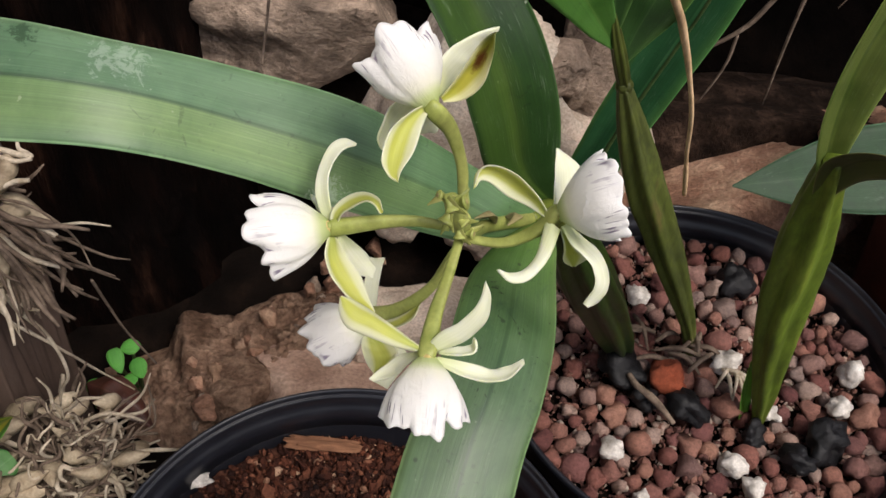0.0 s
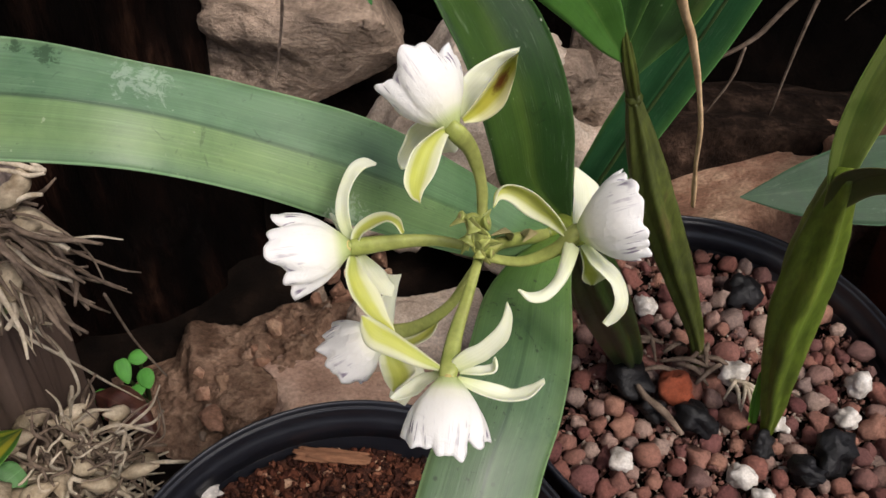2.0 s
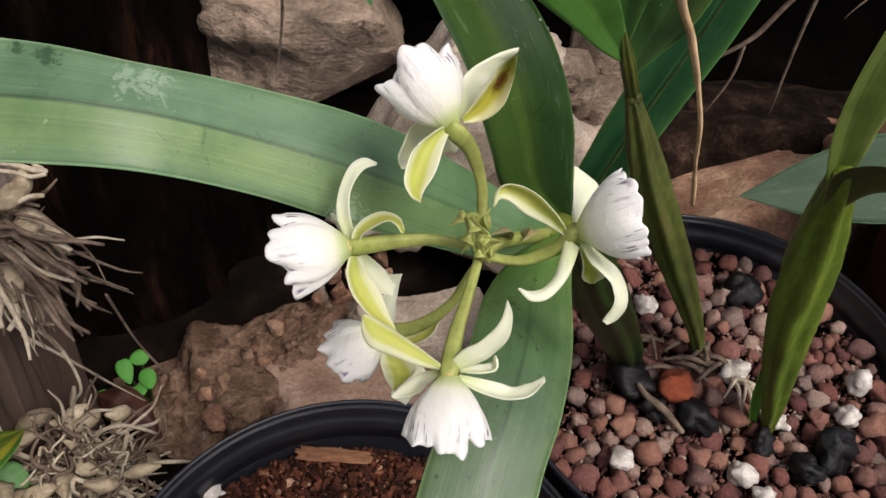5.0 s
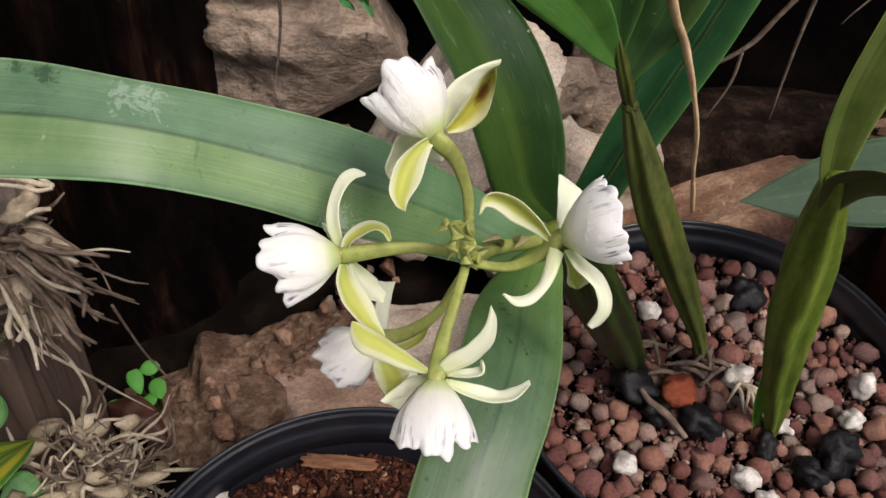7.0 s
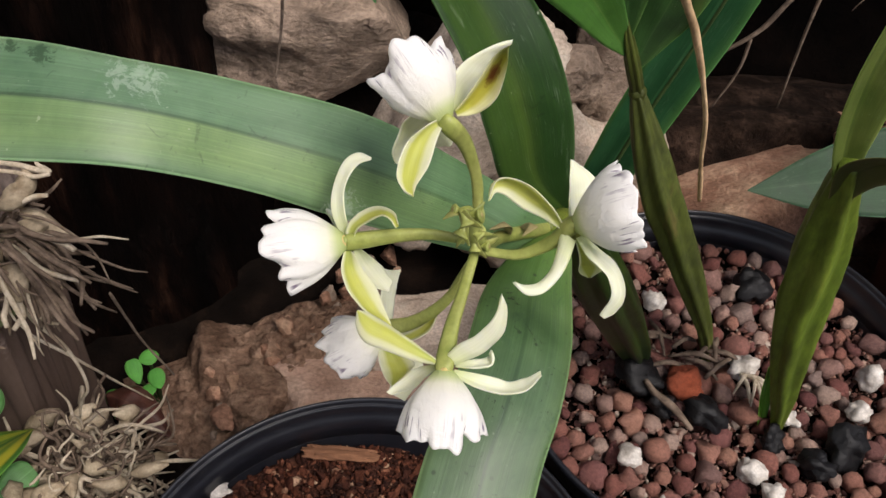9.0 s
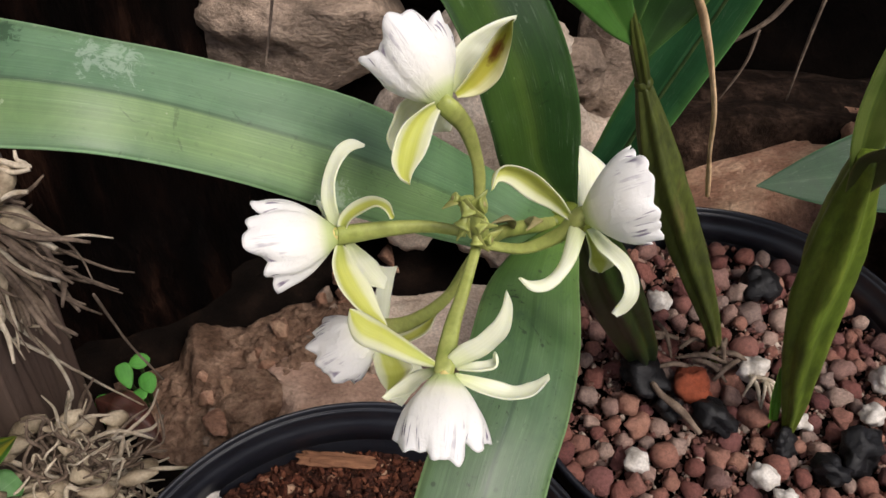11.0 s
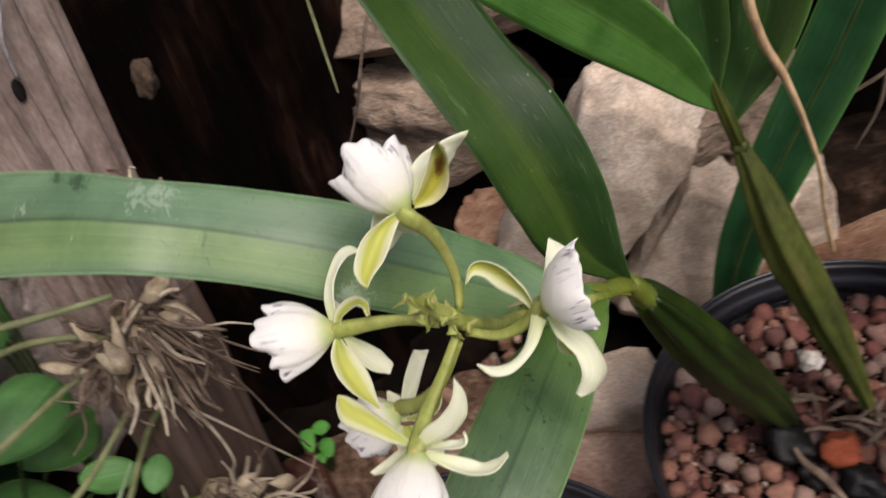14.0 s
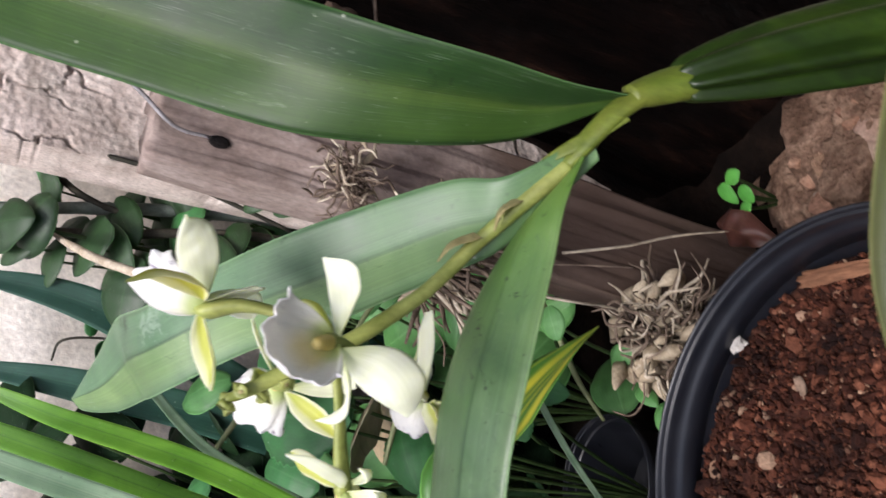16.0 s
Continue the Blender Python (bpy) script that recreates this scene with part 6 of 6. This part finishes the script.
solo("pillar", pillar(), CRACKED, "crumbling cracked mortar pillar beside the stump", "pillar", "structure")
for pts, rad, mat, text in [
        ([(-0.505, 0.300, 0.47), (-0.40, 0.306, 0.430), (-0.372, 0.303, 0.380), (-0.370, 0.296, 0.330), (-0.37, 0.28, 0.26)], [0.0018, 0.0018, 0.0017, 0.0016, 0.0014], VINE, "dark thin vine along the foot of the pillar"),
        ([(-0.46, 0.350, 0.420), (-0.458, 0.325, 0.414), (-0.455, 0.305, 0.404), (-0.45, 0.292, 0.378), (-0.44, 0.286, 0.350)], [0.0022, 0.0026, 0.0026, 0.0024, 0.0018], VINE, "dark climbing vine stem"),
        ([(-0.48, 0.268, 0.50), (-0.46, 0.279, 0.433), (-0.45, 0.296, 0.345), (-0.44, 0.306, 0.250), (-0.42, 0.30, 0.15)], [0.0042, 0.0045, 0.0045, 0.0042, 0.003], CANE_GREY, "grey-green woody stem against the wall"),
        ([(-0.47, 0.262, 0.47), (-0.45, 0.270, 0.380), (-0.43, 0.285, 0.290), (-0.42, 0.29, 0.20)], [0.0030, 0.0034, 0.0034, 0.003], VINE, "dark woody stem against the wall")]:
    solo("vine_stem", tube(pts, rad, 30, 8, wobble=0.15), mat, text, "vine")
solo("dead_twig", tube([(-0.437, 0.262, 0.404), (-0.4300, 0.2570, 0.3970), (-0.400, 0.2465, 0.3880), (-0.362, 0.2345, 0.3775), (-0.318, 0.2210, 0.3545), (-0.277, 0.2114, 0.3354), (-0.250, 0.2080, 0.318)], [0.0010, 0.0022, 0.0027, 0.0028, 0.0028, 0.0026, 0.0018], 40, 9, wobble=0.22), ROOT_PALE, "pale barkless twig lying across the foliage", "twig")


def oval(at, out, size, turn, bm_fold=0.1, serrate=0.0, seed=0, curl=0.6):
    """A rounded leaf blade: at is its stalk end, out the way it points, turn its side direction."""
    a, o = Vector(at), Vector(out).normalized()
    s = Vector(turn)
    s = (s - o * s.dot(o)).normalized()
    nrm = o.cross(s)
    n = 24
    left, right = [], []
    for i in range(n + 1):
        v = i / n
        w = size * (0.37 + 0.06 * math.sin(seed * 2.1)) * math.sin(math.pi * min(1, v * 0.97 + 0.03) ** (0.85 + 0.2 * math.sin(seed * 1.3))) ** 0.62
        w *= 1 + serrate * (math.sin(i * 2.9) * 0.5)
        c = a + o * size * v - nrm * size * 0.05 * (2 * v - 1) ** 2
        left.append(c - s * w)
        right.append(c + s * w)
    return blade(left, right, bm_fold, n, 8, 0.0006, 0.03, seed, curl)


def leafy(name, label, at, leaves, mat, size, seed, spread, serrate=0.0, height=0.1):
    """A low plant: stalks from one foot, each with a rounded leaf."""
    rd = random.Random(seed)
    foot = Vector(at)
    t = thing(name, label, "plant", foot)
    for tip in leaves:
        p = Vector(tip[:3])
        flat = len(tip) > 3 and tip[3] < 0.017
        s = (tip[3] if len(tip) > 3 else size) * rd.uniform(0.75, 1.05)
        nrm = Vector((0.10 + rd.gauss(0, 0.15), -0.35 + rd.gauss(0, 0.15), 0.85) if flat else (0.55 + rd.gauss(0, 0.22), -0.10 + rd.gauss(0, 0.25), 0.75)).normalized()
        w = rd.uniform(-2.6, 0.4)
        out = Vector((math.cos(w), math.sin(w), 0.0))
        out = (out - nrm * out.dot(nrm)).normalized()
        stalk = part("stalk", tube([foot, foot.lerp(p, 0.6) + Vector((0, 0, -0.003 if flat else 0.02)), p - Vector((0, 0, 0.001))], [0.0013, 0.0012, 0.0009], 12, 6), STALK, t)
        part("leaf", oval(p - out * s * 0.5, out, s, nrm.cross(out), rd.uniform(0.02, 0.06) if flat else rd.uniform(0.04, 0.22), serrate, seed + len(t.children), 0.05 if flat else 0.45), mat, stalk, top=False)
    return t


leafy("round_leaf_plant", "low plant with rounded fleshy green leaves", (-0.34, 0.19, -0.005), [(-0.338, 0.225, 0.176, 0.064), (-0.320, 0.232, 0.222, 0.028), (-0.352, 0.262, 0.195, 0.082), (-0.300, 0.235, 0.160, 0.062), (-0.315, 0.205, 0.100, 0.070), (-0.37, 0.195, 0.215, 0.050), (-0.39, 0.15, 0.17, 0.075), (-0.40, 0.22, 0.12, 0.075), (-0.40, 0.24, 0.24, 0.055), (-0.42, 0.17, 0.29, 0.055), (-0.28, 0.20, 0.05, 0.055), (-0.335, 0.160, 0.23, 0.040), (-0.44, 0.13, 0.21, 0.07), (-0.34, 0.27, 0.09, 0.06), (-0.27, 0.235, 0.11, 0.042)], LEAF_ROUND, 0.05, 5, 0.05)
leafy("scalloped_leaf_plant", "plant with dark green scalloped leaves", (-0.30, 0.13, -0.005), [(-0.270, 0.150, 0.268, 0.070), (-0.262, 0.168, 0.286, 0.045), (-0.29, 0.155, 0.24, 0.045), (-0.27, 0.135, 0.20, 0.05), (-0.255, 0.185, 0.13, 0.045), (-0.245, 0.165, 0.15, 0.04), (-0.33, 0.12, 0.25, 0.05), (-0.31, 0.10, 0.16, 0.05), (-0.36, 0.10, 0.30, 0.05)], LEAF_SCALLOP, 0.05, 9, 0.05, 0.10)
rnd = random.Random(61)
# Two added filler shrubs; their leaf colour stands in for deep shade.
leafy("shade_plant", "dense filler shrub by the wall, leaves coloured near black as shade", (-0.43, 0.15, -0.005), [(rnd.uniform(-0.48, -0.37), rnd.uniform(0.02, 0.27), rnd.uniform(0.02, 0.24), rnd.uniform(0.040, 0.070)) for _ in range(64)], LEAF_PAINTED_SHADE, 0.05, 62, 0.05)
leafy("shade_plant", "filler shrub behind the grass blades, leaves coloured near black as shade", (-0.45, 0.04, -0.005), [(rnd.uniform(-0.49, -0.42), rnd.uniform(-0.10, 0.150), rnd.uniform(0.18, 0.425), rnd.uniform(0.050, 0.080)) for _ in range(95)], LEAF_PAINTED_SHADE, 0.05, 63, 0.05)
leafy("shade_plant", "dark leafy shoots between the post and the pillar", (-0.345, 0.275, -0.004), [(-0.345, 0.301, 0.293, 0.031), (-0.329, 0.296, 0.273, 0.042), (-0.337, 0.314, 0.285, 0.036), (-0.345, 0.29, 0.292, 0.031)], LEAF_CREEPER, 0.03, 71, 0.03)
leafy("creeper", "small creeper with rounded leaves at the root clump", (-0.215, 0.19, -0.004), [(-0.205, 0.200, 0.105, 0.022), (-0.20, 0.182, 0.090, 0.020), (-0.21, 0.215, 0.150, 0.022), (-0.215, 0.175, 0.06, 0.022), (-0.19, 0.17, 0.05, 0.020)], LEAF_ROUND, 0.02, 12, 0.02)
leafy("wall_creeper", "dark ivy-like creeper on the pale wall", (-0.45, 0.30, -0.004), [(-0.462, 0.312, 0.415, 0.039), (-0.45, 0.318, 0.31, 0.047), (-0.455, 0.3, 0.25, 0.044), (-0.44, 0.285, 0.32, 0.047), (-0.44, 0.3, 0.22, 0.047), (-0.45, 0.255, 0.26, 0.047)], LEAF_SCALLOP, 0.03, 19, 0.03)
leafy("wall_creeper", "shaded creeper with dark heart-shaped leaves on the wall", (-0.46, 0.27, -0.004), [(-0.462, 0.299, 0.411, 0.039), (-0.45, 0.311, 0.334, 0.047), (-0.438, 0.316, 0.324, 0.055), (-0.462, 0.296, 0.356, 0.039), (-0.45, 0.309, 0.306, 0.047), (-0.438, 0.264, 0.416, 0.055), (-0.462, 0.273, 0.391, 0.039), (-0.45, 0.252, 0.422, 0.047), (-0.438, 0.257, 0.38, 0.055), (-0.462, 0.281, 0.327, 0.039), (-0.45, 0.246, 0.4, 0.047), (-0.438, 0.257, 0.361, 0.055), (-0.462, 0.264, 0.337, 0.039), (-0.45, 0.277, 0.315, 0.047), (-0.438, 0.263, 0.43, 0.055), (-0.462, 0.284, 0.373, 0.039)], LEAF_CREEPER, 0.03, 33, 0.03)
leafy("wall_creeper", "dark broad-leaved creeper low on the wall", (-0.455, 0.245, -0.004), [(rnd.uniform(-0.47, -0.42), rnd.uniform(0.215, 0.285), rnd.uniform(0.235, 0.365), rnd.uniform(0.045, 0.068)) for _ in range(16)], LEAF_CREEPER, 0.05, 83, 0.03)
leafy("clover", "bright green clover seedling by the stump", (-0.188, 0.318, -0.004), [(-0.182, 0.312, 0.034, 0.0165), (-0.197, 0.316, 0.034, 0.0165), (-0.187, 0.305, 0.030, 0.0150), (-0.190, 0.325, 0.038, 0.0150)], LEAF_CLOVER, 0.012, 21, 0.01)
leafy("clover", "bright green clover seedling by the post", (-0.207, 0.307, -0.004), [(-0.203, 0.302, 0.016, 0.010), (-0.212, 0.306, 0.020, 0.011), (-0.206, 0.298, 0.012, 0.010)], LEAF_CLOVER, 0.012, 23, 0.01)
solo("fallen_leaf", strap([(-0.214, 0.305, 0.010), (-0.203, 0.299, 0.027), (-0.187, 0.291, 0.030), (-0.168, 0.281, 0.018)], [0.003, 0.010, 0.011, 0.001], [(0.5, 0.8, 0.2), (0.4, 0.8, 0.35), (0.3, 0.85, 0.3), (0.5, 0.8, 0.0)], 0.22, 30, 14, 0.0006, 0.28, 5, 0.6), LEAF_RED, "dried dark red leaf lying on the soil", "fallen leaf")
solo("fallen_leaf", oval((-0.310, 0.132, 0.200), (0.45, 0.85, 0.0), 0.058, (-0.6, 0.4, 0.6), 0.10, 0.02, 6), LEAF_DRY, "dry olive-brown leaf among the green leaves", "fallen leaf")

solo("fallen_leaf", oval((-0.286, 0.135, 0.222), (0.75, 0.55, 0.35), 0.048, (-0.3, 0.75, -0.5), 0.12, 0.02, 4), LEAF_DRY, "dry beige ribbed leaf caught in the foliage", "fallen leaf")

# long blades
GR = thing("grass_clump", "clump of long bright green grass blades", "grass", (-0.27, 0.03, -0.004))
for pts, wd, mat in [
        ([(-0.27, 0.03, 0.0), (-0.235, 0.085, 0.22), (-0.215, 0.118, 0.325), (-0.205, 0.133, 0.395), (-0.215, 0.147, 0.440)], [0.003, 0.0055, 0.0060, 0.0045, 0.0004], LEAF_GRASS),
        ([(-0.28, 0.02, 0.0), (-0.24, 0.080, 0.22), (-0.225, 0.100, 0.320), (-0.220, 0.120, 0.400), (-0.230, 0.140, 0.48)], [0.003, 0.0050, 0.0060, 0.0060, 0.001], LEAF_GRASS),
        ([(-0.27, 0.02, 0.0), (-0.23, 0.070, 0.25), (-0.215, 0.092, 0.330), (-0.205, 0.112, 0.410), (-0.20, 0.13, 0.47)], [0.003, 0.0050, 0.0060, 0.0055, 0.001], LEAF_PALE),
        ([(-0.27, 0.01, 0.0), (-0.24, 0.060, 0.24), (-0.23, 0.085, 0.340), (-0.22, 0.100, 0.43)], [0.003, 0.005, 0.0055, 0.001], LEAF_GRASS),
        ([(-0.28, 0.05, 0.0), (-0.26, 0.090, 0.20), (-0.245, 0.120, 0.305), (-0.235, 0.150, 0.352), (-0.225, 0.175, 0.375)], [0.001, 0.0020, 0.0026, 0.0022, 0.0004], LEAF_PALE),
        ([(-0.26, 0.06, 0.0), (-0.235, 0.13, 0.10), (-0.215, 0.175, 0.155), (-0.20, 0.200, 0.185)], [0.001, 0.0018, 0.0018, 0.0004], LEAF_PALE)]:
    part("blade", strap(pts, wd, (0.35, 0.75, -0.35), 0.12, 36, 6, 0.0004), mat, GR)
VL = thing("striped_leaf_plant", "plant with yellow-striped green strap leaves", "plant", (-0.21, 0.03, -0.004))
part("leaf", strap([(-0.21, 0.03, 0.0), (-0.205, 0.075, 0.16), (-0.20, 0.120, 0.205), (-0.198, 0.160, 0.185), (-0.196, 0.190, 0.160), (-0.195, 0.215, 0.130)], [0.004, 0.016, 0.022, 0.022, 0.016, 0.0006], (0.75, 0.35, -0.5), 0.14, 40, 10, 0.0006), LEAF_YELLOW, VL)
ST = thing("aerial_root_bunch", "bunch of olive-green aerial roots hanging from the clump", "aerial root", (-0.19, 0.235, 0.235))
for pts in [
        [(-0.19, 0.235, 0.262), (-0.215, 0.215, 0.268), (-0.24, 0.190, 0.280), (-0.245, 0.160, 0.300), (-0.25, 0.12, 0.32)],
        [(-0.19, 0.240, 0.225), (-0.225, 0.228, 0.215), (-0.24, 0.195, 0.215), (-0.245, 0.160, 0.222), (-0.25, 0.13, 0.225)],
        [(-0.19, 0.238, 0.215), (-0.225, 0.225, 0.175), (-0.235, 0.195, 0.165), (-0.24, 0.165, 0.17), (-0.24, 0.14, 0.17)],
        [(-0.18, 0.235, 0.205), (-0.22, 0.238, 0.160), (-0.235, 0.215, 0.130), (-0.24, 0.191, 0.110), (-0.24, 0.17, 0.09)],
        [(-0.19, 0.235, 0.235), (-0.23, 0.235, 0.232), (-0.245, 0.222, 0.24), (-0.25, 0.20, 0.25)]]:
    part("aerial_root", tube(pts, [0.0014, 0.0017, 0.0018, 0.0017, 0.0012], 26, 8), STEM_OLIVE, ST)
DL = thing("dark_strap_plant", "dark blue-green strap leaves by the wall", "plant", (-0.47, 0.10, -0.004))
part("leaf", strap([(-0.47, 0.10, 0.0), (-0.46, 0.16, 0.20), (-0.455, 0.205, 0.320), (-0.455, 0.225, 0.390), (-0.46, 0.23, 0.47)], [0.006, 0.013, 0.014, 0.011, 0.001], (0.2, 0.9, -0.3), 0.12, 36, 8, 0.0006), LEAF_BLUE, DL)
part("leaf", strap([(-0.47, 0.10, 0.0), (-0.45, 0.13, 0.15), (-0.44, 0.155, 0.28), (-0.44, 0.165, 0.37), (-0.45, 0.17, 0.46)], [0.006, 0.012, 0.013, 0.011, 0.001], (0.2, 0.9, -0.3), 0.12, 36, 8, 0.0006), LEAF_BLUE, DL)
part("leaf", strap([(-0.48, 0.20, 0.0), (-0.46, 0.24, 0.15), (-0.455, 0.255, 0.25), (-0.455, 0.255, 0.34)], [0.006, 0.013, 0.014, 0.001], (0.2, 0.9, -0.3), 0.12, 36, 8, 0.0006), LEAF_BLUE, DL)
WS = thing("wall_sprig", "tiny dry sprig with two leaves against the wall", "sprig", (-0.50, 0.19, 0.34))
part("stalk", tube([(-0.505, 0.185, 0.385), (-0.495, 0.200, 0.380), (-0.49, 0.205, 0.345), (-0.49, 0.20, 0.32)], [0.0008, 0.001, 0.001, 0.0006], 16, 6), VINE, WS)
part("leaf", oval((-0.49, 0.205, 0.362), (0.2, 0.9, 0.3), 0.014, (0.3, 0.1, 0.9), 0.1), LEAF_SCALLOP, WS)
part("leaf", oval((-0.49, 0.203, 0.350), (0.2, -0.9, 0.3), 0.018, (0.3, 0.1, 0.9), 0.1), LEAF_SCALLOP, WS)
fern = leafy("moss_sprig", "small green sprig growing on the rockery", (-0.060, 0.455, 0.250), [(-0.056, 0.424, 0.246, 0.0175), (-0.068, 0.426, 0.246, 0.0175), (-0.062, 0.430, 0.252, 0.0175)], LEAF_SCALLOP, 0.014, 31, 0.01)
